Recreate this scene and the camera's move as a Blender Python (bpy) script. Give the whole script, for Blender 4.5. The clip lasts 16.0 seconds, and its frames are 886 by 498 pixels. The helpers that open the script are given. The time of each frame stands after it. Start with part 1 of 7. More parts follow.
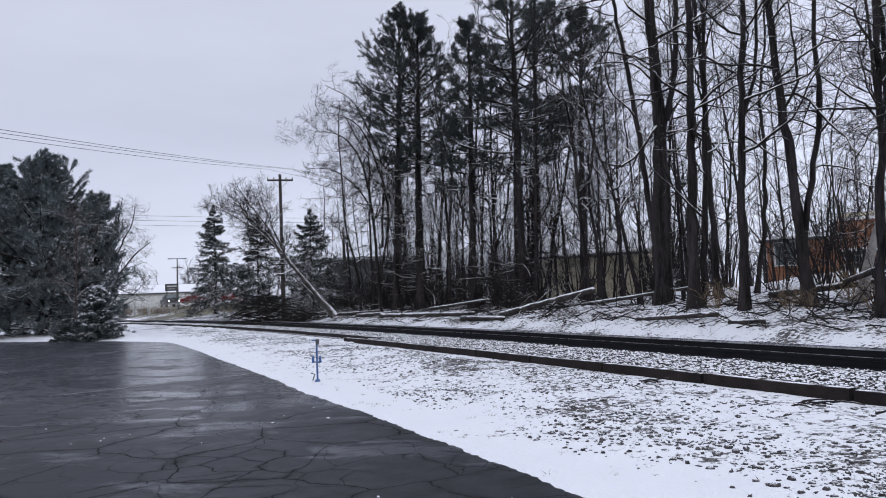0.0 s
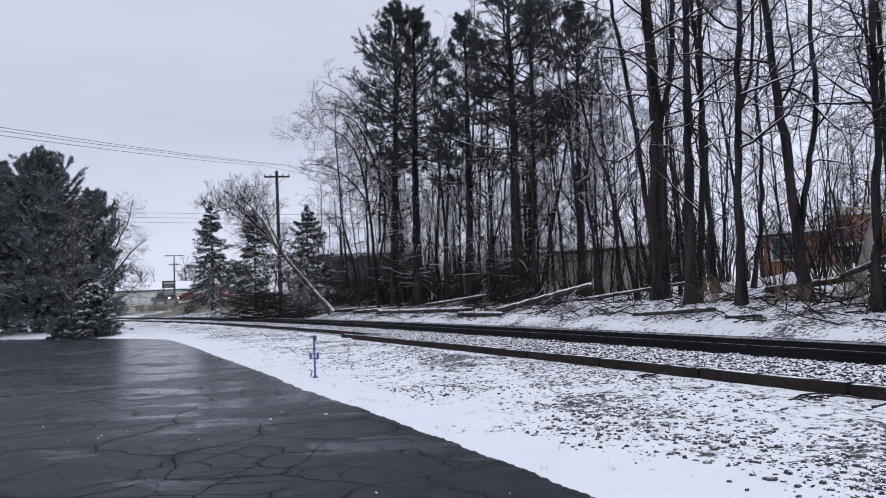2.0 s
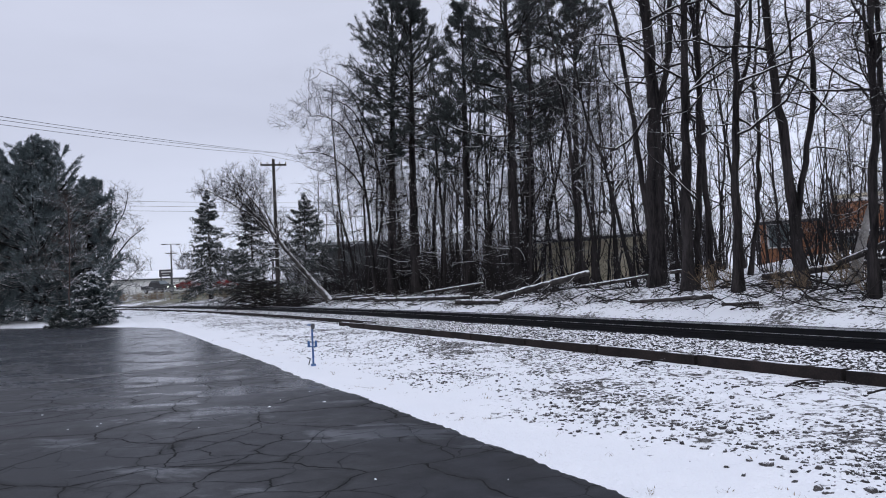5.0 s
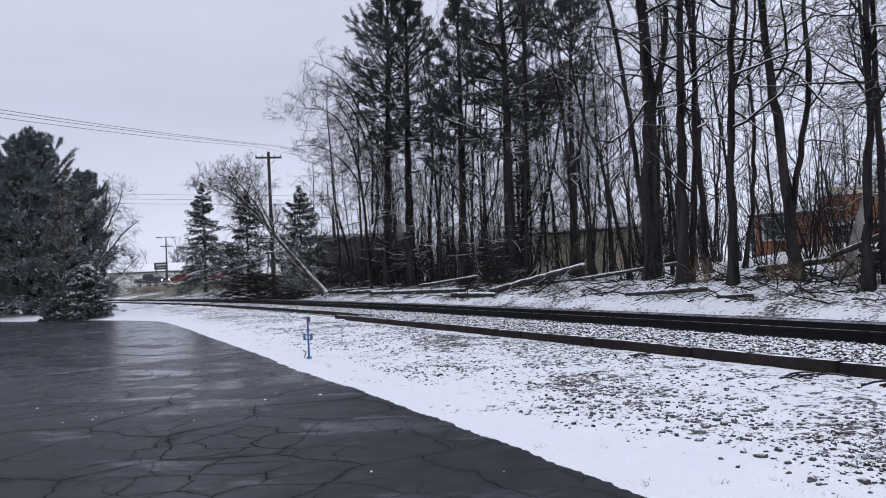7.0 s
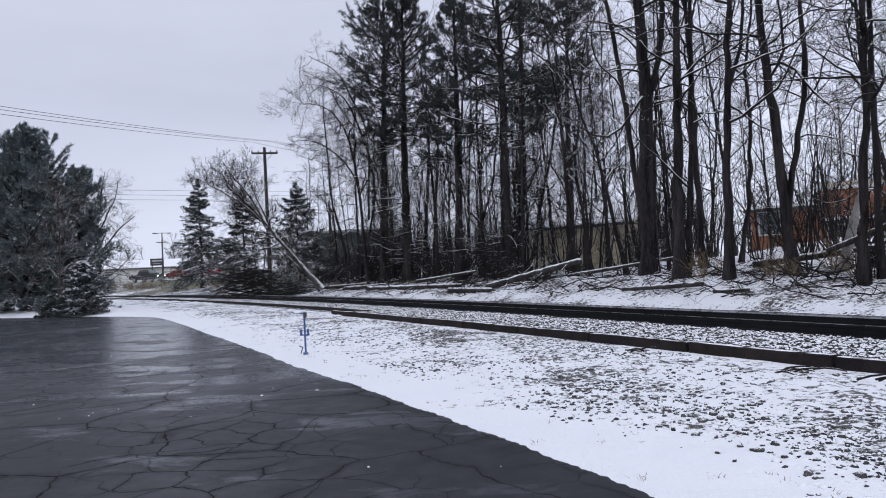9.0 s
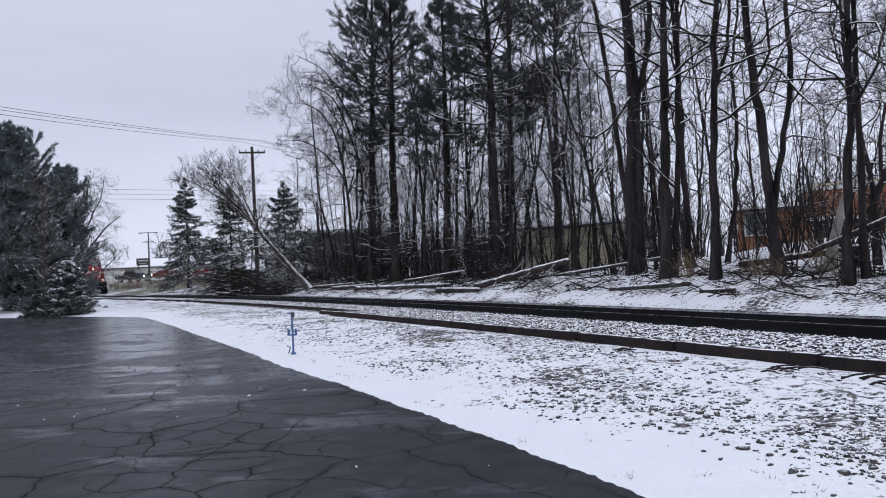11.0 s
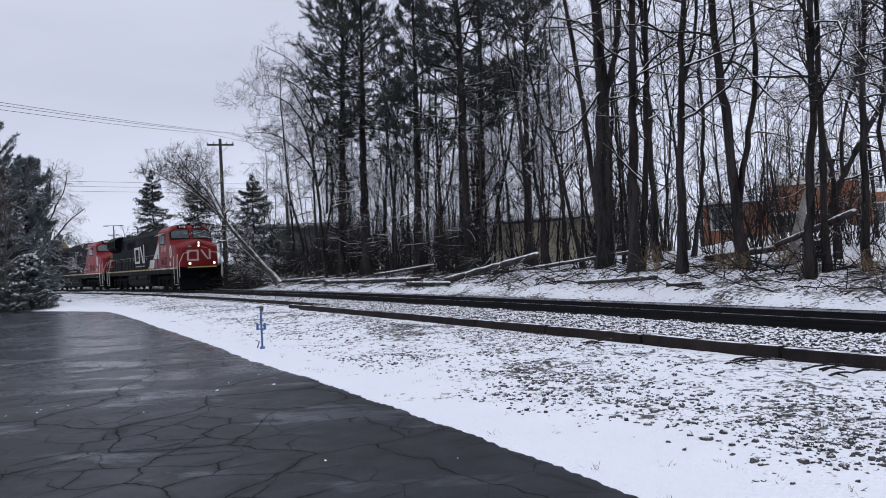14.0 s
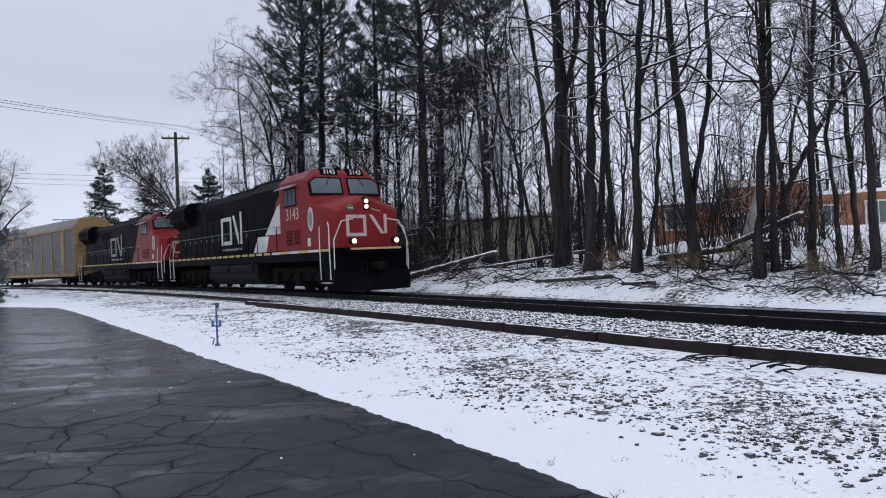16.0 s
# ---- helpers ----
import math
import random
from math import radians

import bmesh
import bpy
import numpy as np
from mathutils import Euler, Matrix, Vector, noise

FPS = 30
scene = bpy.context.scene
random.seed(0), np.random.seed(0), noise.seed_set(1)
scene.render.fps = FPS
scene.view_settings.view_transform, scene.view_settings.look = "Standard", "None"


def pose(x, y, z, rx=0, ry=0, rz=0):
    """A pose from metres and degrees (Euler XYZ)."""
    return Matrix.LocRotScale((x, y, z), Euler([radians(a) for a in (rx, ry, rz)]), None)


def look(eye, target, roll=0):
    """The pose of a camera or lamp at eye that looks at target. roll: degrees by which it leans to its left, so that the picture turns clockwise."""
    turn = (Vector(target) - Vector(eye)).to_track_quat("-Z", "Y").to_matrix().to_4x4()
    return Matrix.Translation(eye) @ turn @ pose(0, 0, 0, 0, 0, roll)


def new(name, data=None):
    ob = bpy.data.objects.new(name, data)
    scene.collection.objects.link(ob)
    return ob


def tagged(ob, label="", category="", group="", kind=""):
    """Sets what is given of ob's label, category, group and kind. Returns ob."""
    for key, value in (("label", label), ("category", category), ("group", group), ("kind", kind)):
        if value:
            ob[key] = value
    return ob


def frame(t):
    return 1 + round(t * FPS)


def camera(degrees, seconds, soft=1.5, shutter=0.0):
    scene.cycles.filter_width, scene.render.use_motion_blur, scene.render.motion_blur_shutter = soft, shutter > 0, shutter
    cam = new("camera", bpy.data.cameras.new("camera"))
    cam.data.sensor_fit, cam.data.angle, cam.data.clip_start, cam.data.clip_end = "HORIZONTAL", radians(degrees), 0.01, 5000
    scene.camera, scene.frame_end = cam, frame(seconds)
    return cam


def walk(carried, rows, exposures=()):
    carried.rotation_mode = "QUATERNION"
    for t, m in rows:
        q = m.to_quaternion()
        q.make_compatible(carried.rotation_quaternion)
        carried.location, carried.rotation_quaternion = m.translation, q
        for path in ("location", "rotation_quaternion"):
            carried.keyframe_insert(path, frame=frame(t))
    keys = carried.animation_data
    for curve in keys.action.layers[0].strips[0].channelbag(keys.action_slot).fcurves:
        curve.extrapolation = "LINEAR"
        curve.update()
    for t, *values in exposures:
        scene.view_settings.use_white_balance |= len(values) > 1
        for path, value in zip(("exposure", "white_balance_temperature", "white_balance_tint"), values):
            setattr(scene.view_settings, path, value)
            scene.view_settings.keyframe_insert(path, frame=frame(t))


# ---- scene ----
cam = camera(62.2, 16.0, soft=1.0)
walk(cam, [
    (0, pose(-0.0047, 0.0267, 1.6117, 93.679, 2.470, 7.475)),
    (0.5, pose(-0.0052, 0.0185, 1.6121, 93.753, 2.395, 7.468)),
    (1, pose(-0.0042, 0.0231, 1.6130, 93.858, 2.446, 7.287)),
    (1.5, pose(-0.0051, 0.0263, 1.6119, 93.660, 2.625, 7.186)),
    (2, pose(-0.0039, 0.0283, 1.6110, 93.356, 2.684, 7.266)),
    (2.5, pose(-0.0052, 0.0308, 1.6075, 93.131, 2.773, 7.391)),
    (3, pose(-0.0070, 0.0339, 1.6079, 92.945, 2.802, 7.348)),
    (3.5, pose(-0.0075, 0.0254, 1.6087, 92.844, 2.851, 7.229)),
    (4, pose(-0.0121, 0.0216, 1.6095, 92.714, 2.860, 7.182)),
    (6.5, pose(-0.0119, 0.0263, 1.6087, 91.979, 2.822, 6.783)),
    (7, pose(-0.0125, 0.0276, 1.6088, 91.839, 2.867, 6.713)),
    (7.5, pose(-0.0115, 0.0326, 1.6048, 91.660, 2.952, 6.700)),
    (8, pose(-0.0134, 0.0337, 1.6062, 91.500, 2.910, 6.689)),
    (8.5, pose(-0.0121, 0.0334, 1.6033, 91.464, 2.937, 6.657)),
    (9, pose(-0.0150, 0.0373, 1.6060, 91.472, 2.982, 6.448)),
    (11.5, pose(-0.0147, 0.0296, 1.6012, 91.414, 3.039, 5.233)),
    (12, pose(-0.0114, 0.0199, 1.6042, 91.355, 3.148, 4.891)),
    (12.5, pose(-0.0106, 0.0196, 1.6066, 91.061, 3.098, 4.534)),
    (13, pose(-0.0111, 0.0158, 1.6034, 90.907, 3.095, 4.164)),
    (13.5, pose(-0.0090, 0.0267, 1.5989, 90.878, 3.005, 3.746)),
    (14, pose(-0.0033, 0.0192, 1.6016, 90.821, 2.922, 3.230)),
    (14.5, pose(-0.0060, 0.0211, 1.6029, 90.882, 2.805, 2.612)),
    (15, pose(-0.0057, 0.0180, 1.6047, 90.736, 2.614, 1.807)),
    (15.5, pose(-0.0123, 0.0030, 1.5985, 90.607, 2.492, 0.914)),
    (16, pose(0.0000, 0.0000, 1.6000, 90.486, 2.460, 0.021)),
])

# ---- sky and light: a dull winter overcast ----
world = bpy.data.worlds.new("overcast_sky")
scene.world = world
world.use_nodes = True
wn, wl = world.node_tree.nodes, world.node_tree.links
wn.clear()
w_out = wn.new("ShaderNodeOutputWorld")
w_bg = wn.new("ShaderNodeBackground")
w_sky = wn.new("ShaderNodeTexSky")
w_sky.sky_type, w_sky.sun_disc = "NISHITA", False
w_sky.sun_elevation, w_sky.sun_rotation = radians(24), radians(200)
w_dim = wn.new("ShaderNodeVectorMath")
w_dim.operation = "SCALE"
w_dim.inputs["Scale"].default_value = 0.09
w_tc = wn.new("ShaderNodeTexCoord")
w_sep = wn.new("ShaderNodeSeparateXYZ")
w_ramp = wn.new("ShaderNodeValToRGB")
w_map = wn.new("ShaderNodeMapping")
w_map.inputs["Scale"].default_value = (1.0, 1.0, 3.5)
w_noise = wn.new("ShaderNodeTexNoise")
w_noise.inputs["Scale"].default_value = 2.2
w_noise.inputs["Detail"].default_value = 5.0
w_cr = wn.new("ShaderNodeMapRange")
w_cr.inputs["From Min"].default_value, w_cr.inputs["From Max"].default_value = 0.3, 0.7
w_cr.inputs["To Min"].default_value, w_cr.inputs["To Max"].default_value = 1.04, 1.19
w_mul = wn.new("ShaderNodeVectorMath")
w_mul.operation = "SCALE"
w_mix = wn.new("ShaderNodeMix")
w_mix.data_type = "RGBA"
w_mix.inputs[0].default_value = 0.93
e = w_ramp.color_ramp.elements
e[0].position, e[0].color = 0.0, (0.65, 0.695, 0.85, 1)
e[1].position, e[1].color = 1.0, (0.86, 0.92, 1.10, 1)
for spot, colour in ((0.08, (0.655, 0.695, 0.85, 1)), (0.22, (0.56, 0.59, 0.73, 1)), (0.45, (0.59, 0.62, 0.75, 1))):
    el = e.new(spot)
    el.color = colour
wl.new(w_tc.outputs["Generated"], w_sep.inputs[0])
wl.new(w_sep.outputs["Z"], w_ramp.inputs[0])
wl.new(w_tc.outputs["Generated"], w_map.inputs[0])
wl.new(w_map.outputs[0], w_noise.inputs["Vector"])
wl.new(w_noise.outputs["Fac"], w_cr.inputs["Value"])
wl.new(w_ramp.outputs[0], w_mul.inputs[0])
wl.new(w_cr.outputs[0], w_mul.inputs["Scale"])
wl.new(w_sky.outputs[0], w_dim.inputs[0])
wl.new(w_dim.outputs[0], w_mix.inputs[6])
w_dot = wn.new("ShaderNodeVectorMath")
w_dot.operation = "DOT_PRODUCT"
w_dot.inputs[1].default_value = (0.80, 0.55, 0.24)
w_side = wn.new("ShaderNodeMapRange")
w_side.inputs["From Min"].default_value, w_side.inputs["From Max"].default_value = 0.45, 0.95
w_side.inputs["To Min"].default_value, w_side.inputs["To Max"].default_value = 1.0, 1.28
w_lift = wn.new("ShaderNodeVectorMath")
w_lift.operation = "SCALE"
wl.new(w_tc.outputs["Generated"], w_dot.inputs[0])
wl.new(w_dot.outputs["Value"], w_side.inputs["Value"])
wl.new(w_mul.outputs[0], w_lift.inputs[0])
wl.new(w_side.outputs[0], w_lift.inputs["Scale"])
wl.new(w_lift.outputs[0], w_mix.inputs[7])
wl.new(w_mix.outputs[2], w_bg.inputs["Color"])
wl.new(w_bg.outputs[0], w_out.inputs["Surface"])

sun = new("sun", bpy.data.lights.new("sun", "SUN"))
sun.data.energy, sun.data.angle, sun.data.color = 0.5, radians(40), (1.0, 0.98, 0.96)
sun.matrix_world = look((30, -60, 70), (0, 20, 0))
scene.view_settings.exposure = 0.0

# ---- materials ----
def nodes_of(name):
    m = bpy.data.materials.new(name)
    m.use_nodes = True
    nt = m.node_tree
    return m, nt.nodes, nt.links, nt.nodes["Principled BSDF"]


def noise_node(N, K, coord, scale, detail=4.0, rough=0.55):
    n = N.new("ShaderNodeTexNoise")
    n.inputs["Scale"].default_value, n.inputs["Detail"].default_value, n.inputs["Roughness"].default_value = scale, detail, rough
    K.new(coord, n.inputs["Vector"])
    return n.outputs["Fac"]


def mathn(N, K, op, a, b):
    n = N.new("ShaderNodeMath")
    n.operation = op
    for i, v in enumerate((a, b)):
        if isinstance(v, (int, float)):
            n.inputs[i].default_value = v
        else:
            K.new(v, n.inputs[i])
    return n.outputs[0]


def ranged(N, K, v, a, b, lo=0.0, hi=1.0):
    n = N.new("ShaderNodeMapRange")
    n.inputs["From Min"].default_value, n.inputs["From Max"].default_value = a, b
    n.inputs["To Min"].default_value, n.inputs["To Max"].default_value = lo, hi
    K.new(v, n.inputs["Value"])
    return n.outputs[0]


def mixed(N, K, fac, a, b):
    n = N.new("ShaderNodeMix")
    n.data_type = "RGBA"
    if isinstance(fac, (int, float)):
        n.inputs[0].default_value = fac
    else:
        K.new(fac, n.inputs[0])
    for i, v in ((6, a), (7, b)):
        if isinstance(v, tuple):
            n.inputs[i].default_value = (*v, 1)
        else:
            K.new(v, n.inputs[i])
    return n.outputs[2]


def bumped(N, K, bsdf, height, strength, dist):
    n = N.new("ShaderNodeBump")
    n.inputs["Strength"].default_value, n.inputs["Distance"].default_value = strength, dist
    K.new(height, n.inputs["Height"])
    K.new(n.outputs[0], bsdf.inputs["Normal"])


SNOW = (0.86, 0.87, 0.90)


def material(name, c1, c2, scale=3.0, rough=0.7, bump=0.2, metal=0.0, snow=None, grain=40.0, vary=0.0, dirt=None, spec=0.5, stretch=1.0, depth=0.02):
    """Two tones of a surface mixed by a broad and a fine noise; snow: (lowest upward slope that holds it, softness, noise scale, noise amount)."""
    m, N, K, b = nodes_of(name)
    co = N.new("ShaderNodeTexCoord").outputs["Object"]
    if stretch != 1.0:
        mp = N.new("ShaderNodeMapping")
        mp.inputs["Scale"].default_value = (1, 1, stretch)
        K.new(co, mp.inputs[0])
        co = mp.outputs[0]
    big, fine = noise_node(N, K, co, scale), noise_node(N, K, co, grain, 3)
    f = mathn(N, K, "ADD", mathn(N, K, "MULTIPLY", big, 0.65), mathn(N, K, "MULTIPLY", fine, 0.35))
    col = mixed(N, K, ranged(N, K, f, 0.36, 0.64), c1, c2)
    if vary:
        oi = N.new("ShaderNodeObjectInfo")
        col = mixed(N, K, mathn(N, K, "MULTIPLY", oi.outputs["Random"], vary), col, c1)
    if dirt:
        d = noise_node(N, K, co, dirt[1], 6, 0.65)
        col = mixed(N, K, ranged(N, K, d, dirt[2], dirt[2] + 0.2, 0, dirt[3]), col, dirt[0])
    r = ranged(N, K, f, 0.3, 0.7, max(rough - 0.1, 0.03), min(rough + 0.1, 1))
    if snow:
        g = N.new("ShaderNodeNewGeometry")
        sp = N.new("ShaderNodeSeparateXYZ")
        K.new(g.outputs["Normal"], sp.inputs[0])
        sn = noise_node(N, K, co, snow[2], 3)
        v = mathn(N, K, "ADD", sp.outputs["Z"], mathn(N, K, "MULTIPLY", mathn(N, K, "SUBTRACT", sn, 0.5), snow[3]))
        sf = ranged(N, K, v, snow[0], snow[0] + snow[1])
        col = mixed(N, K, sf, col, SNOW)
        r = mathn(N, K, "MAXIMUM", r, mathn(N, K, "MULTIPLY", sf, 0.8))
    K.new(col, b.inputs["Base Color"])
    K.new(r, b.inputs["Roughness"])
    b.inputs["Metallic"].default_value = metal
    b.inputs["Specular IOR Level"].default_value = spec
    if bump:
        bumped(N, K, b, f, bump, depth)
    return m


def glow(name, colour, strength):
    m, N, K, b = nodes_of(name)
    b.inputs["Base Color"].default_value = (*colour, 1)
    b.inputs["Emission Color"].default_value = (*colour, 1)
    b.inputs["Emission Strength"].default_value = strength
    return m


def ground_material():
    m, N, K, b = nodes_of("snow_on_gravel_and_grass")
    co = N.new("ShaderNodeTexCoord").outputs["Object"]
    at = N.new("ShaderNodeAttribute")
    at.attribute_name = "bare"
    n1, n2, n3 = noise_node(N, K, co, 9.0, 5, 0.65), noise_node(N, K, co, 0.8, 4), noise_node(N, K, co, 32.0, 3)
    v = mathn(N, K, "ADD", mathn(N, K, "MULTIPLY", n1, 0.75), mathn(N, K, "MULTIPLY", n2, 0.5))
    v = mathn(N, K, "ADD", v, mathn(N, K, "MULTIPLY", at.outputs["Fac"], 0.3))
    v = mathn(N, K, "ADD", v, mathn(N, K, "MULTIPLY", n3, 0.12))
    open_ = ranged(N, K, v, 0.82, 0.88)
    soil = mixed(N, K, ranged(N, K, n3, 0.35, 0.65), (0.03, 0.028, 0.028), (0.15, 0.14, 0.135))
    at2 = N.new("ShaderNodeAttribute")
    at2.attribute_name = "grass"
    soil = mixed(N, K, at2.outputs["Fac"], soil, mixed(N, K, n1, (0.10, 0.11, 0.06), (0.24, 0.22, 0.14)))
    snow = mixed(N, K, n2, (0.84, 0.855, 0.90), (0.90, 0.905, 0.93))
    K.new(mixed(N, K, open_, snow, soil), b.inputs["Base Color"])
    b.inputs["Roughness"].default_value = 0.75
    b.inputs["Specular IOR Level"].default_value = 0.25
    h = mathn(N, K, "ADD", mathn(N, K, "MULTIPLY", n1, 0.6), mathn(N, K, "MULTIPLY", n3, 0.4))
    bumped(N, K, b, h, 0.6, 0.08)
    return m


def asphalt_material():
    m, N, K, b = nodes_of("wet_cracked_asphalt")
    co = N.new("ShaderNodeTexCoord").outputs["Object"]
    warp = N.new("ShaderNodeTexNoise")
    warp.inputs["Scale"].default_value, warp.inputs["Detail"].default_value = 1.3, 5
    K.new(co, warp.inputs["Vector"])
    off = N.new("ShaderNodeVectorMath")
    off.operation = "MULTIPLY_ADD"
    K.new(warp.outputs["Color"], off.inputs[0])
    off.inputs[1].default_value = (0.55, 0.55, 0.0)
    K.new(co, off.inputs[2])

    def cracks(scale, width):
        vo = N.new("ShaderNodeTexVoronoi")
        vo.voronoi_dimensions, vo.feature = "2D", "DISTANCE_TO_EDGE"
        vo.inputs["Scale"].default_value = scale
        K.new(off.outputs[0], vo.inputs["Vector"])
        return ranged(N, K, vo.outputs["Distance"], width * 0.3, width, 1.0, 0.0)

    patch = noise_node(N, K, co, 0.35, 3)
    some = ranged(N, K, noise_node(N, K, co, 0.5, 2), 0.44, 0.57)
    c = mathn(N, K, "MAXIMUM", cracks(0.62, 0.009), mathn(N, K, "MULTIPLY", cracks(1.9, 0.020), some))
    worn = mathn(N, K, "MAXIMUM", cracks(0.62, 0.06), mathn(N, K, "MULTIPLY", cracks(1.9, 0.11), some))
    worn = mathn(N, K, "MULTIPLY", worn, ranged(N, K, noise_node(N, K, co, 1.1, 4, 0.6), 0.38, 0.64, 0.0, 0.65))
    slab = N.new("ShaderNodeTexVoronoi")
    slab.voronoi_dimensions = "2D"
    slab.inputs["Scale"].default_value = 0.7
    K.new(off.outputs[0], slab.inputs["Vector"])
    hue = N.new("ShaderNodeSeparateColor")
    K.new(slab.outputs["Color"], hue.inputs[0])
    c = mathn(N, K, "MULTIPLY", c, ranged(N, K, noise_node(N, K, co, 3.0, 3), 0.34, 0.5, 0.25, 1.0))
    fine, grit = noise_node(N, K, co, 3.0, 6, 0.65), noise_node(N, K, co, 75.0, 3)
    tone = mathn(N, K, "ADD", mathn(N, K, "MULTIPLY", fine, 0.6), mathn(N, K, "MULTIPLY", patch, 0.4))
    col = mixed(N, K, ranged(N, K, tone, 0.36, 0.62), (0.0035, 0.0038, 0.0052), (0.018, 0.0198, 0.027))
    col = mixed(N, K, mathn(N, K, "MULTIPLY", hue.outputs[0], 0.5), col, (0.024, 0.026, 0.034))
    col = mixed(N, K, worn, col, (0.0045, 0.0045, 0.005))
    col = mixed(N, K, ranged(N, K, grit, 0.52, 0.72, 0, 0.38), col, (0.06, 0.06, 0.067))
    sepx = N.new("ShaderNodeSeparateXYZ")
    K.new(co, sepx.inputs[0])
    col = mixed(N, K, c, col, (0.002, 0.002, 0.002))
    # damp stretches and thin films of standing water, more of them towards the far end; the films also carry a painted
    # sky sheen
    damp = noise_node(N, K, co, 0.22, 4, 0.6)
    wet = mathn(N, K, "ADD", mathn(N, K, "MULTIPLY", damp, 0.75), mathn(N, K, "MULTIPLY", fine, 0.25))
    wet = mathn(N, K, "ADD", wet, ranged(N, K, sepx.outputs["Y"], 6.0, 15.0, -0.05, 0.08))
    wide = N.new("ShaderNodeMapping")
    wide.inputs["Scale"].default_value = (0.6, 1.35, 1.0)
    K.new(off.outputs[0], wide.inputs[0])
    sheen_film = mathn(N, K, "ADD", noise_node(N, K, wide.outputs[0], 0.62, 6, 0.66), ranged(N, K, sepx.outputs["Y"], 7.0, 20.0, -0.08, 0.10))
    sheen_film = ranged(N, K, sheen_film, 0.48, 0.545)
    r = ranged(N, K, wet, 0.40, 0.60, 0.56, 0.36)
    r = mathn(N, K, "ADD", r, mathn(N, K, "MULTIPLY", worn, 0.2))
    r = mathn(N, K, "ADD", r, mathn(N, K, "MULTIPLY", c, 0.4))
    K.new(mathn(N, K, "MAXIMUM", mathn(N, K, "SUBTRACT", r, mathn(N, K, "MULTIPLY", sheen_film, 0.20)), 0.18), b.inputs["Roughness"])
    # pale base colour paints the sky's sheen onto the films
    K.new(mixed(N, K, mathn(N, K, "MULTIPLY", sheen_film, 0.72), col, (0.066, 0.071, 0.084)), b.inputs["Base Color"])
    b.inputs["Specular IOR Level"].default_value = 0.28
    grit = mathn(N, K, "MULTIPLY", grit, ranged(N, K, sheen_film, 0.0, 1.0, 1.0, 0.25))
    h = mathn(N, K, "SUBTRACT", mathn(N, K, "ADD", mathn(N, K, "MULTIPLY", grit, 0.25), mathn(N, K, "MULTIPLY", fine, 0.3)), c)
    bumped(N, K, b, h, 0.5, 0.009)
    return m


M_GROUND, M_ASPHALT = ground_material(), asphalt_material()
M_BARK = material("grey_brown_bark", (0.006, 0.0055, 0.006), (0.058, 0.051, 0.051), 3.5, 0.9, 1.0, snow=(0.58, 0.2, 6.0, 1.4), grain=22, spec=0.1, stretch=0.14, depth=0.08)
M_TWIG = material("dark_twigs_with_some_snow", (0.012, 0.0105, 0.011), (0.040, 0.035, 0.035), 2.0, 0.9, 0.0, snow=(0.72, 0.2, 0.8, 1.1), spec=0.12)
M_LIMB = material("snow_lined_limbs", (0.008, 0.007, 0.0075), (0.042, 0.037, 0.037), 2.5, 0.9, 0.3, snow=(0.36, 0.15, 0.9, 1.2), grain=20, spec=0.12)
M_BOUGH = material("snow_flecked_pine_boughs", (0.010, 0.009, 0.009), (0.045, 0.039, 0.038), 2.0, 0.9, 0.0, snow=(0.62, 0.2, 0.8, 1.1), spec=0.12)
# twigs lightened to grey: distance haze put into the colour
M_FARWOOD = material("haze_greyed_twigs", (0.045, 0.043, 0.047), (0.09, 0.086, 0.092), 2.0, 0.9, 0.0, snow=(0.6, 0.2, 1.1, 0.8), spec=0.1)
M_PALEBARK = material("pale_peeling_bark", (0.16, 0.15, 0.14), (0.36, 0.34, 0.32), 3.0, 0.9, 0.5, snow=(0.6, 0.3, 2.0, 0.6), grain=18)
M_LOG = material("snowy_fallen_wood", (0.02, 0.017, 0.016), (0.09, 0.08, 0.075), 3.0, 0.9, 0.9, snow=(0.36, 0.25, 5.0, 1.2), grain=20, spec=0.15, depth=0.05)
M_STICK = material("dark_wet_sticks", (0.010, 0.009, 0.009), (0.035, 0.03, 0.028), 3.0, 0.85, 0.3, snow=(0.9, 0.15, 5.0, 0.8), spec=0.2)
M_PINE = material("pine_needles", (0.015, 0.020, 0.021), (0.046, 0.056, 0.055), 0.9, 0.75, 0.0, snow=(0.93, 0.2, 1.6, 0.7))
M_PINE_BLUE = material("bluish_pine_needles", (0.045, 0.066, 0.070), (0.125, 0.155, 0.165), 0.9, 0.75, 0.0, snow=(0.62, 0.3, 0.8, 1.6))
M_SPRUCE = material("spruce_needles", (0.012, 0.020, 0.020), (0.04, 0.053, 0.052), 1.2, 0.75, 0.0, snow=(0.76, 0.25, 2.2, 1.0))
M_SPRUCE_SNOW = material("bluish_spruce_needles", (0.012, 0.021, 0.023), (0.045, 0.064, 0.067), 1.5, 0.75, 0.0, snow=(0.85, 0.2, 2.6, 1.2))
M_FRESHSNOW = material("fresh_snow_on_boughs", (0.80, 0.82, 0.86), (0.88, 0.89, 0.92), 3.0, 0.85, 0.0)
M_DEAD = material("dead_reddish_twigs", (0.040, 0.028, 0.026), (0.10, 0.072, 0.067), 2.0, 0.9, 0.0, snow=(0.66, 0.2, 1.4, 0.9))
M_WEED = material("dry_brown_weeds", (0.12, 0.085, 0.05), (0.30, 0.22, 0.14), 3.0, 0.9, 0.0)
M_STONE = material("ballast_stone", (0.014, 0.013, 0.014), (0.10, 0.092, 0.09), 4.0, 0.85, 0.3, snow=(0.62, 0.15, 14.0, 1.6), spec=0.2)
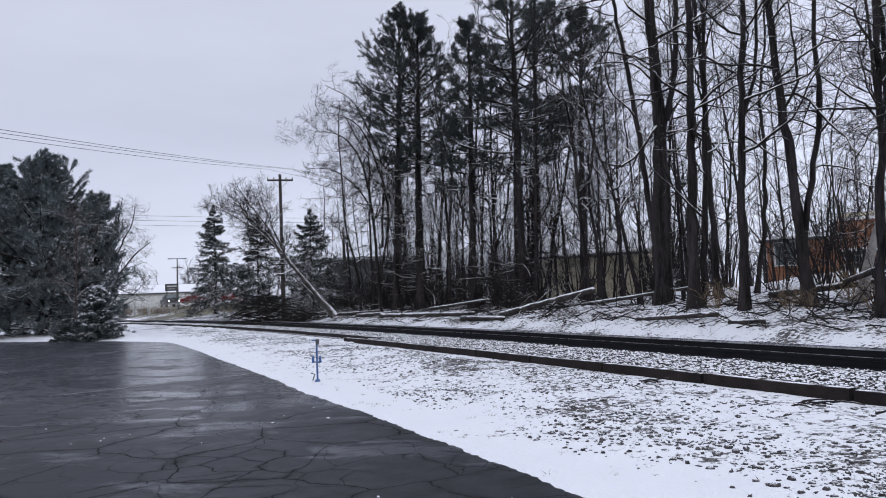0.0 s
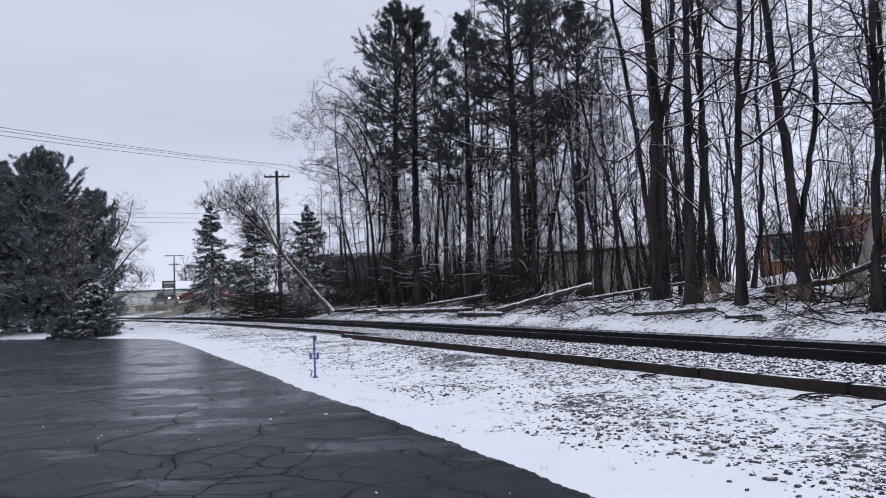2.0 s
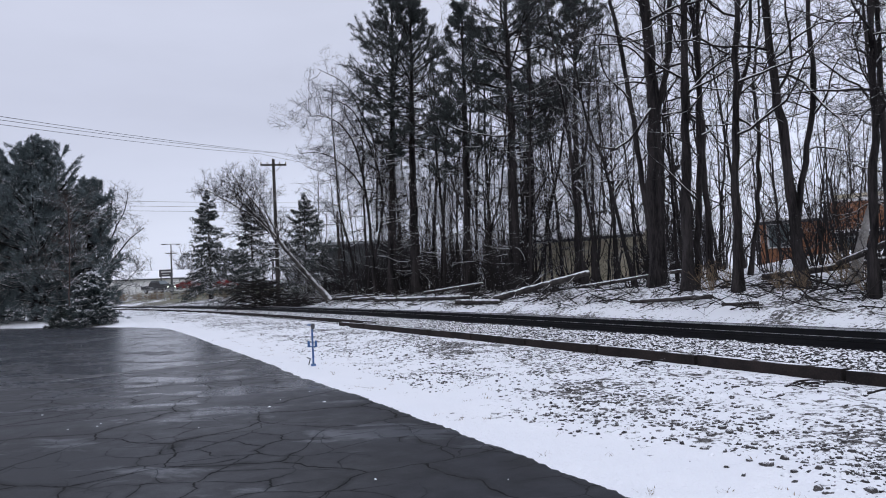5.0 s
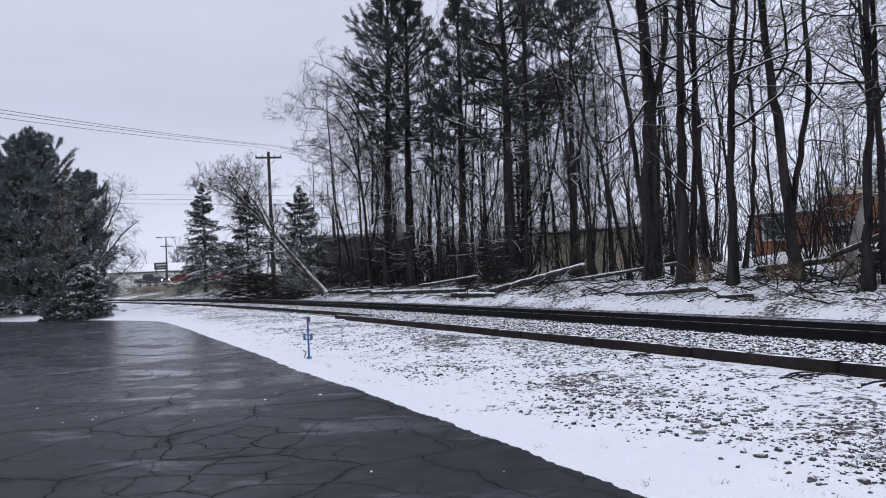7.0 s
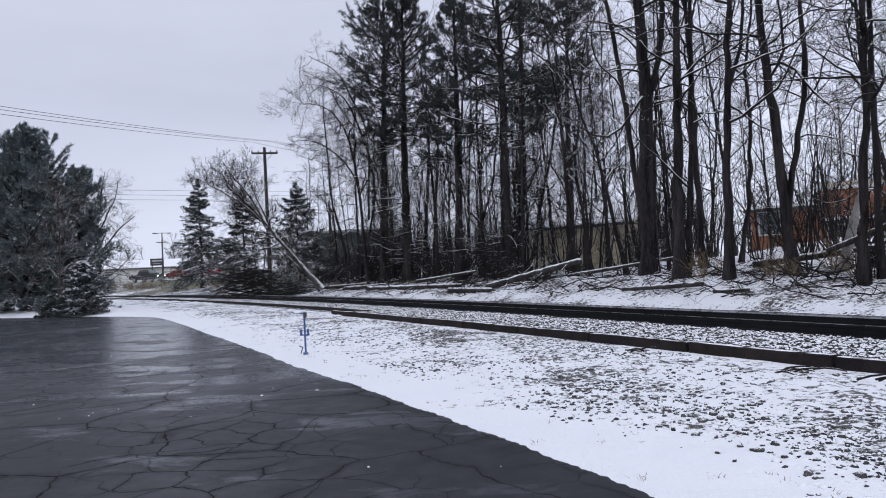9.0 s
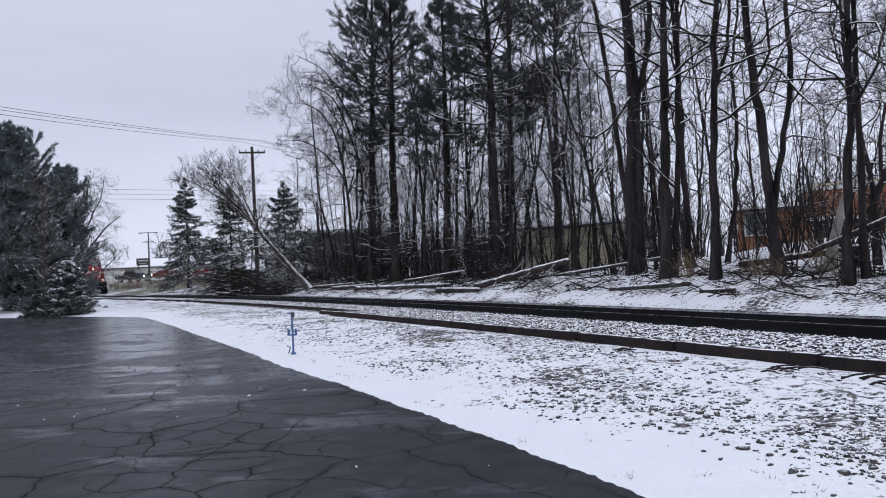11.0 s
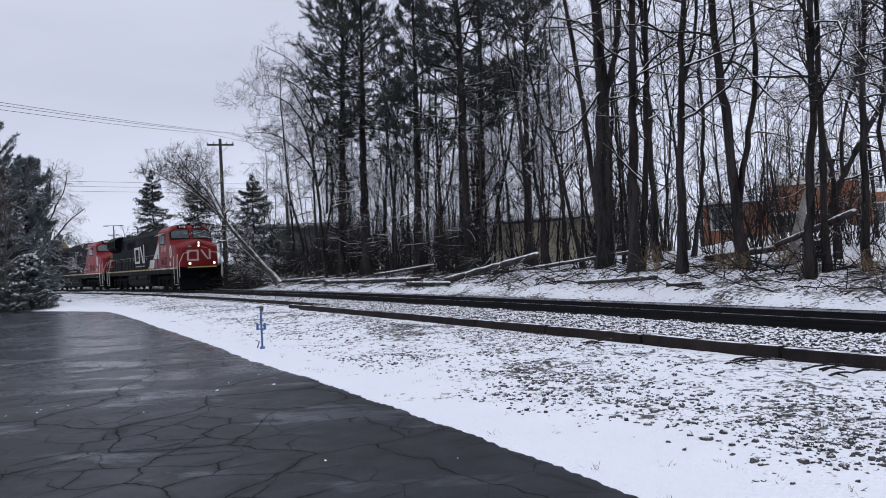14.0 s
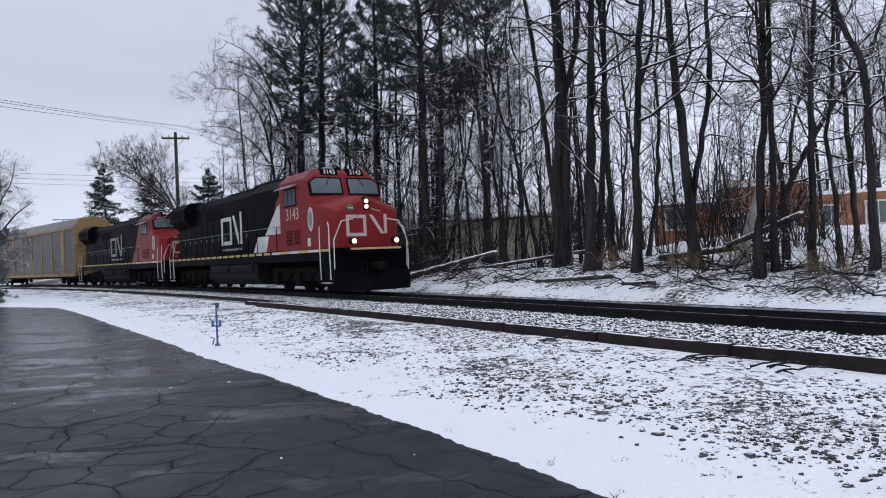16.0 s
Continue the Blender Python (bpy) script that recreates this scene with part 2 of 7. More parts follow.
M_FIELDSTONE = material("field_stone", (0.016, 0.015, 0.016), (0.11, 0.102, 0.10), 4.0, 0.85, 0.3, snow=(0.80, 0.2, 14.0, 1.6), spec=0.2)
M_FIELDSNOW = material("snow_covered_pebbles", (0.02, 0.019, 0.02), (0.13, 0.12, 0.115), 4.0, 0.85, 0.3, snow=(0.15, 0.3, 9.0, 0.9), spec=0.2)
M_SNOWTRUNK = material("snow_plastered_bark", (0.03, 0.027, 0.026), (0.13, 0.12, 0.115), 3.0, 0.9, 0.9, snow=(0.12, 0.35, 4.0, 1.2), grain=20, spec=0.15, depth=0.05)
M_RAIL = material("dark_rail_steel", (0.005, 0.005, 0.0065), (0.014, 0.014, 0.016), 2.0, 0.7, 0.2, spec=0.15)
M_RAILTOP = material("polished_rail_head", (0.38, 0.38, 0.40), (0.55, 0.55, 0.57), 3.0, 0.28, 0.05, metal=1.0)
M_RUST = material("dark_weathered_timber", (0.009, 0.007, 0.007), (0.034, 0.026, 0.024), 2.5, 0.9, 0.5, snow=(0.88, 0.15, 4.0, 0.9), spec=0.2)
M_TIE = material("creosoted_tie", (0.03, 0.025, 0.02), (0.09, 0.075, 0.06), 3.0, 0.9, 0.4, snow=(0.8, 0.2, 6, 1.0))


# ---- building helpers ----
def part(name, bm, mat, parent=None, label=""):
    """Link a bmesh or mesh as one mesh object under a thing or under a part."""
    if isinstance(bm, bmesh.types.BMesh):
        me = bpy.data.meshes.new(name)
        bmesh.ops.recalc_face_normals(bm, faces=bm.faces)
        bm.to_mesh(me)
        bm.free()
    else:
        me = bm
    me.name = name
    if not me.materials:
        me.materials.append(mat)
    ob = new(name, me)
    if parent:
        ob.parent = parent
    return tagged(ob, label)


def thing(name, label, category, at=(0, 0, 0), turn=0.0, group="", kind=""):
    ob = new(name)
    ob.empty_display_size = 0.3
    ob.matrix_basis = pose(*at, 0, 0, turn)
    return tagged(ob, label, category, group, kind)


def fast_mesh(name, verts, quads, tris=None, smooth=False):
    verts = np.asarray(verts, np.float32)
    quads = np.zeros((0, 4), np.int32) if quads is None else np.asarray(quads, np.int32)
    tris = np.zeros((0, 3), np.int32) if tris is None else np.asarray(tris, np.int32)
    me = bpy.data.meshes.new(name)
    me.vertices.add(len(verts))
    me.vertices.foreach_set("co", verts.ravel())
    me.loops.add(quads.size + tris.size)
    me.loops.foreach_set("vertex_index", np.concatenate([quads.ravel(), tris.ravel()]))
    me.polygons.add(len(quads) + len(tris))
    starts = np.concatenate([np.arange(len(quads)) * 4, quads.size + np.arange(len(tris)) * 3])
    me.polygons.foreach_set("loop_start", starts.astype(np.int32))
    me.polygons.foreach_set("use_smooth", np.full(len(starts), smooth))
    me.update(calc_edges=True)
    me.validate()
    return me


def box(bm, x0, x1, y0, y1, z0, z1, bevel=0.0):
    m = Matrix.Translation(((x0 + x1) / 2, (y0 + y1) / 2, (z0 + z1) / 2)) @ Matrix.Diagonal((x1 - x0, y1 - y0, z1 - z0, 1))
    made = bmesh.ops.create_cube(bm, size=1, matrix=m)["verts"]
    if bevel:
        edges = {ed for v in made for ed in v.link_edges}
        bmesh.ops.bevel(bm, geom=list(edges), offset=bevel, segments=2, affect="EDGES", profile=0.5)
    return bm


def loft(bm, rings):
    """Skin equal-length rings of points one after the other and close both ends."""
    vs = [[bm.verts.new(q) for q in r] for r in rings]
    n = len(vs[0])
    for a, b in zip(vs, vs[1:]):
        for i in range(n):
            bm.faces.new((a[i], a[(i + 1) % n], b[(i + 1) % n], b[i]))
    bm.faces.new(vs[0][::-1])
    bm.faces.new(vs[-1])
    return bm


def rod(bm, pts, r, n=6):
    pts = [Vector(q) for q in pts]
    rings = []
    for i, q in enumerate(pts):
        d = (pts[min(i + 1, len(pts) - 1)] - pts[max(i - 1, 0)]).normalized()
        u = d.cross(Vector((0, 0, 1)) if abs(d.z) < 0.9 else Vector((1, 0, 0))).normalized()
        w = d.cross(u)
        rr = r[i] if isinstance(r, (list, tuple)) else r
        rings.append([q + (u * math.cos(2 * math.pi * k / n) + w * math.sin(2 * math.pi * k / n)) * rr for k in range(n)])
    return loft(bm, rings)


# ---- the railway's line ----
RAIL_Z = 0.378
LINE_X, LINE_Y, LINE_A, LINE_K, LINE_K2 = 0.5563, 20.9148, 2.57802, 0.00248, -0.00001
_s = np.arange(-330, 140.01, 0.25)
_h = LINE_A + LINE_K * np.clip(_s, -150, 60) + LINE_K2 * np.clip(_s, -150, 60) ** 2
_i0 = int(np.argmin(abs(_s)))


def _summed(v):
    c = np.concatenate([[0], np.cumsum((v[1:] + v[:-1]) / 2 * 0.25)])
    return c - c[_i0]


_x, _y = LINE_X + _summed(np.sin(_h)), LINE_Y + _summed(np.cos(_h))


def on_line(s, lat=0.0):
    """World x, y and heading at station s (metres, growing the way the train runs), lat metres to the car park's side."""
    h = np.interp(s, _s, _h)
    return np.interp(s, _s, _x) + lat * np.cos(h), np.interp(s, _s, _y) - lat * np.sin(h), h


def from_line(x, y):
    """Station and lateral offset of world points (arrays)."""
    x, y = np.asarray(x, float), np.asarray(y, float)
    s = np.zeros(x.shape)
    for _ in range(8):
        cx, cy, h = on_line(s)
        s = np.clip(s + (x - cx) * np.sin(h) + (y - cy) * np.cos(h), -330, 140)
    cx, cy, h = on_line(s)
    return s, (x - cx) * np.cos(h) - (y - cy) * np.sin(h)


def value_noise(x, y, scale, seed):
    """Smooth noise in 0..1 on arrays."""
    rng = np.random.RandomState(seed)
    g = rng.rand(256, 256)
    u, v = np.asarray(x) / scale + 37.3, np.asarray(y) / scale + 91.7
    iu, iv = np.floor(u).astype(int), np.floor(v).astype(int)
    fu, fv = u - iu, v - iv
    fu, fv = fu * fu * (3 - 2 * fu), fv * fv * (3 - 2 * fv)
    a, b = g[iu % 256, iv % 256], g[(iu + 1) % 256, iv % 256]
    c, d = g[iu % 256, (iv + 1) % 256], g[(iu + 1) % 256, (iv + 1) % 256]
    return (a * (1 - fu) + b * fu) * (1 - fv) + (c * (1 - fu) + d * fu) * fv


def lot_depth(x, y, d):
    """How far inside the car park's asphalt a point lies (negative: outside on the snow)."""
    edge = 8.045 + 0.06 * value_noise(x, y, 2.9, 3) + 0.05 * value_noise(x, y, 0.6, 4) + 0.07 * value_noise(x, y, 0.2, 5)
    edge = edge + np.interp(y, [4, 6.5, 9.5, 13, 22, 30], [-0.12, -0.08, 0.02, 0.18, 0.24, 0.1])
    far = (40.6 - 0.47 * (x + 33) - y) * 0.9 + 0.8 * value_noise(x, y, 2.0, 6)
    a, b = d - edge, far
    k = 1.5
    hh = np.clip(0.5 + 0.5 * (b - a) / k, 0, 1)
    return b * (1 - hh) + a * hh - k * hh * (1 - hh)


def ground_z(x, y, fine=True):
    s, d = from_line(x, y)
    kl = np.where(s > -8.3, 3.28 - (s + 9.4) * 0.01737, 2.95 - (s + 75) * 0.00516)
    z = np.interp(d - (kl - 2.98), [-200, -110, -60, -30, -8, -5.5, -3.4, -2.6, -2.2, 2.7, 2.80, 2.92, 4.2, 6.5, 8.0, 14, 400],
                  [1.0, 1.0, 1.0, 1.0, 1.0, 0.85, 0.4, 0.2, 0.17, 0.17, 0.12, 0.06, 0.10, 0.07, 0.035, 0.03, 0.03])
    # the yard across the tracks lies a little higher in the distance
    far = np.clip((-s - 72) / 22, 0, 1) * np.clip((-d - 7) / 6, 0, 1)
    z = z + far * 0.95
    # and climbs gently towards the orange building
    z = z + np.clip((s + 16) / 10, 0, 1) * np.clip((-d - 8.5) / 15, 0, 1) * 1.2
    q = lot_depth(x, y, d)
    verge = np.clip(-q, 0, 3)
    z = np.where(q > 0, -np.minimum(0.12 * q, 0.05), np.where(d > 3.0, np.minimum(z, 0.28 * np.minimum(verge, 0.12) + 0.03 * verge), z))
    z = np.where((q < 0) & (d > 8.8), np.maximum(z, 0.09 * np.clip(verge, 0, 3)), z)
    if fine:
        amp = np.where(q > 0, 0, np.clip(-q * 0.7, 0, 1))
        amp = amp * np.where(abs(d) < 2.9, 0.4, 1.0) * np.clip(np.abs(d - kl) / 0.5, 0.15, 1)
        z = z + amp * (0.05 * (value_noise(x, y, 0.55, 7) - 0.5) + 0.055 * (value_noise(x, y, 0.22, 8) - 0.5))
        z = z + amp * np.where(d < -3, 1, 0) * (0.25 * (value_noise(x, y, 2.2, 9) - 0.5))
    return z


def ground_at(x, y):
    return float(ground_z(np.array([x]), np.array([y]))[0])


def spread(lo, hi, step, far, grow=1.25):
    c = list(np.arange(lo, hi, step))
    d, v = step, c[-1]
    while v < far:
        d *= grow
        v += d
        c.append(v)
    d, v = step, c[0]
    while v > -far:
        d *= grow
        v -= d
        c.insert(0, v)
    return np.array(c)


def build_ground():
    gx, gy = spread(-26, 12.5, 0.1, 3000), spread(3.5, 42, 0.1, 3000)
    X, Y = np.meshgrid(gx, gy)
    Z = ground_z(X.ravel(), Y.ravel())
    n, w = len(gx), len(gx)
    idx = np.arange(X.size).reshape(X.shape)
    quads = np.stack([idx[:-1, :-1], idx[:-1, 1:], idx[1:, 1:], idx[1:, :-1]], -1).reshape(-1, 4)
    me = fast_mesh("ground", np.stack([X.ravel(), Y.ravel(), Z], 1), quads, smooth=True)
    s, d = from_line(X.ravel(), Y.ravel())
    q = lot_depth(X.ravel(), Y.ravel(), d)
    bare = np.interp(d, [-60, -14, -8, -6, -4.2, -3, -2.4, 2.4, 3.0, 4.5, 6.3, 7.2, 8.2, 12], [0.25, 0.55, 0.75, 0.68, 0.50, 0.3, 0.5, 0.5, 0.28, 0.42, 0.37, 0.0, -0.12, 0.0])
    bare = bare + 0.35 * (value_noise(X.ravel(), Y.ravel(), 1.6, 11) - 0.5)
    bare = np.where((q < 0) & (q > -0.3) & (d > 7), bare + 0.1, bare)
    bare = bare - 0.2 * np.clip((s + 16) / 8, 0, 1) * np.clip((-d - 4) / 2, 0, 1) - 0.5 * np.clip((s + 16) / 8, 0, 1) * np.clip((-d - 7.5) / 3, 0, 1)
    yard = np.clip((-s - 60) / 15, 0, 1) * np.clip((-d - 3) / 4, 0, 1) * np.clip((60 + d) / 10, 0, 1)
    for nm, val in (("bare", bare + 0.8 * yard * (0.3 + 0.7 * value_noise(X.ravel(), Y.ravel(), 5.0, 12))), ("grass", np.clip(yard * 1.2, 0, 1))):
        a = me.attributes.new(nm, "FLOAT", "POINT")
        a.data.foreach_set("value", val.astype(np.float32))
    return tagged(part("ground", me, M_GROUND), "thin snow over gravel, stones and winter grass", "ground", kind="structure")


GROUND = build_ground()


def build_asphalt():
    gx, gy = np.arange(-75, 26, 0.5), np.arange(-40, 62, 0.5)
    X, Y = np.meshgrid(gx, gy)
    s, d = from_line(X.ravel(), Y.ravel())
    q = lot_depth(X.ravel(), Y.ravel(), d).reshape(X.shape)
    idx = np.arange(X.size).reshape(X.shape)
    keep = (q[:-1, :-1] > -1.0) & (q[1:, 1:] > -1.0) & (q[:-1, 1:] > -1.0) & (q[1:, :-1] > -1.0)
    quads = np.stack([idx[:-1, :-1], idx[:-1, 1:], idx[1:, 1:], idx[1:, :-1]], -1)[keep]
    z = 0.02 * (value_noise(X.ravel(), Y.ravel(), 6.0, 21) - 0.5)
    z = np.where(q.ravel() < 0.3, 0.0, z * np.clip(q.ravel() - 0.3, 0, 1))
    me = fast_mesh("car_park", np.stack([X.ravel(), Y.ravel(), z], 1), quads, smooth=True)
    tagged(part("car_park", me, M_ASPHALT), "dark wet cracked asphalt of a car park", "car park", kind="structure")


build_asphalt()


# ---- track ----
def swept(name, profile, s0, s1, step, lat, z):
    ss = np.arange(s0, s1 + 0.01, step)
    x, y, h = on_line(ss, 0.0)
    pr = np.array(profile)
    n, k = len(ss), len(pr)
    off = np.broadcast_to(np.asarray(lat, float) if np.ndim(lat) == 0 else np.linspace(lat[0], lat[1], n)[:, None], (n, 1)) + pr[None, :, 0]
    V = np.stack([x[:, None] + off * np.cos(h)[:, None], y[:, None] - off * np.sin(h)[:, None], np.broadcast_to(z + pr[:, 1], (n, k))], -1)
    i = np.arange(n * k).reshape(n, k)
    quads = np.stack([i[:-1, :], np.roll(i, -1, 1)[:-1, :], np.roll(i, -1, 1)[1:, :], i[1:, :]], -1).reshape(-1, 4)
    return V.reshape(-1, 3), quads, k


RAIL_PROFILE = [(-0.07, -0.19), (0.07, -0.19), (0.07, -0.175), (0.012, -0.155), (0.010, -0.055), (0.036, -0.045), (0.037, -0.008),
                (0.028, 0.0), (-0.028, 0.0), (-0.037, -0.008), (-0.036, -0.045), (-0.010, -0.055), (-0.012, -0.155), (-0.07, -0.175)]


def build_track():
    track = thing("railway_track", "single railway track on snow-dusted grey ballast", "railway track", kind="structure")
    for lat in (0.754, -0.754):
        v, q, k = swept("rail", RAIL_PROFILE, -200, 70, 1.0, lat, RAIL_Z)
        me = fast_mesh("rail", v, q)
        me.materials.append(M_RAIL)
        me.materials.append(M_RAILTOP)
        top = np.zeros(len(q), np.int32)
        j = np.arange(len(q)) % k
        top[(j == 7)] = 1
        inner = 9 if lat > 0 else 5
        top[(j == inner)] = 1 if lat < 0 else 0
        me.polygons.foreach_set("material_index", top)
        part("rail", me, M_RAIL, track, "dark steel rail with a polished head")
    bm = bmesh.new()
    box(bm, -1.3, 1.3, -0.115, 0.115, -0.17, 0.0, 0.012)
    tie = bpy.data.meshes.new("tie")
    bm.to_mesh(tie)
    bm.free()
    tie.materials.append(M_TIE)
    for k in range(290):
        x, y, h = on_line(-118 + k * 0.51)
        t = part("tie", tie, M_TIE, track)
        t.matrix_basis = pose(x, y, RAIL_Z - 0.192, 0, 0, -math.degrees(h))


build_track()


def timber_kerb(s0, s1, lat, z, tilt):
    """A length of squared timber lying along the foot of the ballast."""
    pr = [(-0.07, 0.0), (0.07, 0.0), (0.072, 0.02), (0.07, 0.185), (0.06, 0.2), (-0.06, 0.2), (-0.07, 0.185), (-0.072, 0.02)]
    v, q, k = swept("timber_kerb", pr, s0, s1, 0.5, lat, z)
    n = len(v) // k
    v = v + np.repeat(np.array([[0, 0, 0.006 * math.sin(i * 0.9 + s0)] for i in range(n)]), k, 0)
    ends = np.array([[0, i, i + 1] for i in range(1, k - 1)])
    me = fast_mesh("timber_kerb", v, q, np.vstack([ends[:, ::-1], ends + (n - 1) * k]))
    tagged(part("timber_kerb", me, M_RUST), "dark brown weathered timber lying along the ballast foot", "timber", "timbers along the ballast foot")


for a0, a1, lat0, lat1, z0 in ((-9.4, 24.0, 3.28, 2.7, 0.03), (-75.0, -7.2, 2.95, 2.6, 0.05)):
    pieces = round((a1 - a0) / 2.6)
    for k in range(pieces):
        u0, u1 = k / pieces, (k + 1) / pieces
        timber_kerb(a0 + (a1 - a0) * u0, a0 + (a1 - a0) * u1 - 0.012, (lat0 + (lat1 - lat0) * u0 + 0.004 * math.sin(7 * k), lat0 + (lat1 - lat0) * u1 + 0.004 * math.sin(7 * k)), z0 + 0.003 * math.sin(3 * k), 0)


# ---- trees ----
def unit(v):
    return v / np.maximum(np.linalg.norm(v, axis=-1, keepdims=True), 1e-9)


class Wood:
    """Collects many tapered tubes (and loose leaf triangles) into one mesh."""

    def __init__(self, seed):
        self.v, self.q, self.t, self.n = [], [], [], 0
        self.rng = np.random.RandomState(seed)

    def tubes(self, P, R, sides, rough=0.0):
        """P: (n, k, 3) paths; R: (n, k) radii."""
        n, k, _ = P.shape
        d = unit(P[:, -1] - P[:, 0])
        ref = np.where(np.abs(d[:, 2:3]) < 0.9, np.array([[0, 0, 1.0]]), np.array([[1.0, 0, 0]]))
        u = unit(np.cross(d, ref))
        w = np.cross(d, u)
        a = np.arange(sides) * 2 * np.pi / sides
        ring = np.cos(a)[None, :, None] * u[:, None, :] + np.sin(a)[None, :, None] * w[:, None, :]
        V = P[:, :, None, :] + R[:, :, None, None] * ring[:, None, :, :] * (1 + rough * self.rng.normal(size=(n, k, sides, 1)))
        i = np.arange(n * k * sides).reshape(n, k, sides) + self.n
        j = np.roll(i, -1, 2)
        Q = np.stack([i[:, :-1], j[:, :-1], j[:, 1:], i[:, 1:]], -1).reshape(-1, 4)
        self.v.append(V.reshape(-1, 3))
        self.q.append(Q)
        self.n += n * k * sides

    def leaves(self, A, B, C):
        n = len(A)
        self.v.append(np.stack([A, B, C], 1).reshape(-1, 3))
        self.t.append(np.arange(3 * n).reshape(n, 3) + self.n)
        self.n += 3 * n

    def mesh(self, name, smooth=False):
        return fast_mesh(name, np.concatenate(self.v), np.concatenate(self.q) if self.q else None, np.concatenate(self.t) if self.t else None, smooth)

    def shoots(self, P, R, m, lo, length, spread, k, wander, up, taper=0.25, rmax=0.6, rmin=0.004, minlen=0.15):
        """m side shoots on every path of P: new paths (n*m, k, 3) and radii."""
        r = self.rng
        n, kk, _ = P.shape
        f = lo + (1 - lo) * (np.arange(m)[None] + r.rand(n, m)) / m
        x = np.clip(f * (kk - 1), 0, kk - 1.001)
        i = x.astype(int)
        g = (x - i)[..., None]
        rows = np.arange(n)[:, None]
        start = P[rows, i] * (1 - g) + P[rows, i + 1] * g
        axis = unit(P[rows, i + 1] - P[rows, i])
        rad = R[rows, i] * (1 - g[..., 0]) + R[rows, i + 1] * g[..., 0]
        rnd = unit(r.normal(size=start.shape))
        side = unit(rnd - axis * (rnd * axis).sum(-1, keepdims=True))
        ang = np.radians(spread[0] + (spread[1] - spread[0]) * r.rand(n, m))[..., None]
        d = unit(axis * np.cos(ang) + side * np.sin(ang) + np.array([0, 0, up]))
        total = np.linalg.norm(P[:, -1] - P[:, 0], axis=-1)[:, None]
        L = np.maximum((length[0] + (length[1] - length[0]) * r.rand(n, m)) * total * (1.15 - 0.6 * f), minlen)
        r0 = np.clip(rad * (0.35 + 0.3 * r.rand(n, m)), rmin, rmax)
        r0 = np.minimum(r0, np.maximum(L * 0.015, rmin))
        start, d, L, r0 = start.reshape(-1, 3), d.reshape(-1, 3), L.reshape(-1), r0.reshape(-1)
        Q = [start]
        for step in range(k - 1):
            d = unit(d + r.normal(size=d.shape) * wander + np.array([0, 0, up * 0.35]))
            Q.append(Q[-1] + d * (L / (k - 1))[:, None])
        Q = np.stack(Q, 1)
        RR = r0[:, None] * np.linspace(1, taper, k)[None]
        return Q, np.maximum(RR, rmin * 0.6)


def smooth_path(pts, step=0.5):
    P = np.array(pts, float)
    P = np.vstack([2 * P[0] - P[1], P, 2 * P[-1] - P[-2]])
    out = []
    for a, b, c, d in zip(P, P[1:], P[2:], P[3:]):
        n = max(2, int(np.linalg.norm(c - b) / step))
        for t in np.arange(n) / n:
            out.append(0.5 * (2 * b + (c - a) * t + (2 * a - 5 * b + 4 * c - d) * t * t + (3 * b - a - 3 * c + d) * t ** 3))
    out.append(P[-2])
    return np.array(out)


def trunk_paths(w, pts, r0, r1, sides=9, flare=1.35, curved=False):
    Q = smooth_path(pts)
    k = len(Q)
    Q[1:-1] += w.rng.normal(size=(k - 2, 3)) * np.array([0.02, 0.02, 0.0]) * (1 + r0)
    f = np.linspace(0, 1, k)
    R = r1 + (r0 - r1) * np.interp(f, [0, 0.06, 0.25, 0.6, 1], [1, 0.87, 0.70, 0.42, 0]) if curved else np.linspace(r0, r1, k)
    R = R * (1 + 0.05 * w.rng.normal(size=k))
    R[0] *= flare
    if k > 2:
        R[1] *= 1 + (flare - 1) * 0.35
    Q[0, 2] -= 0.15
    return Q[None], R[None]


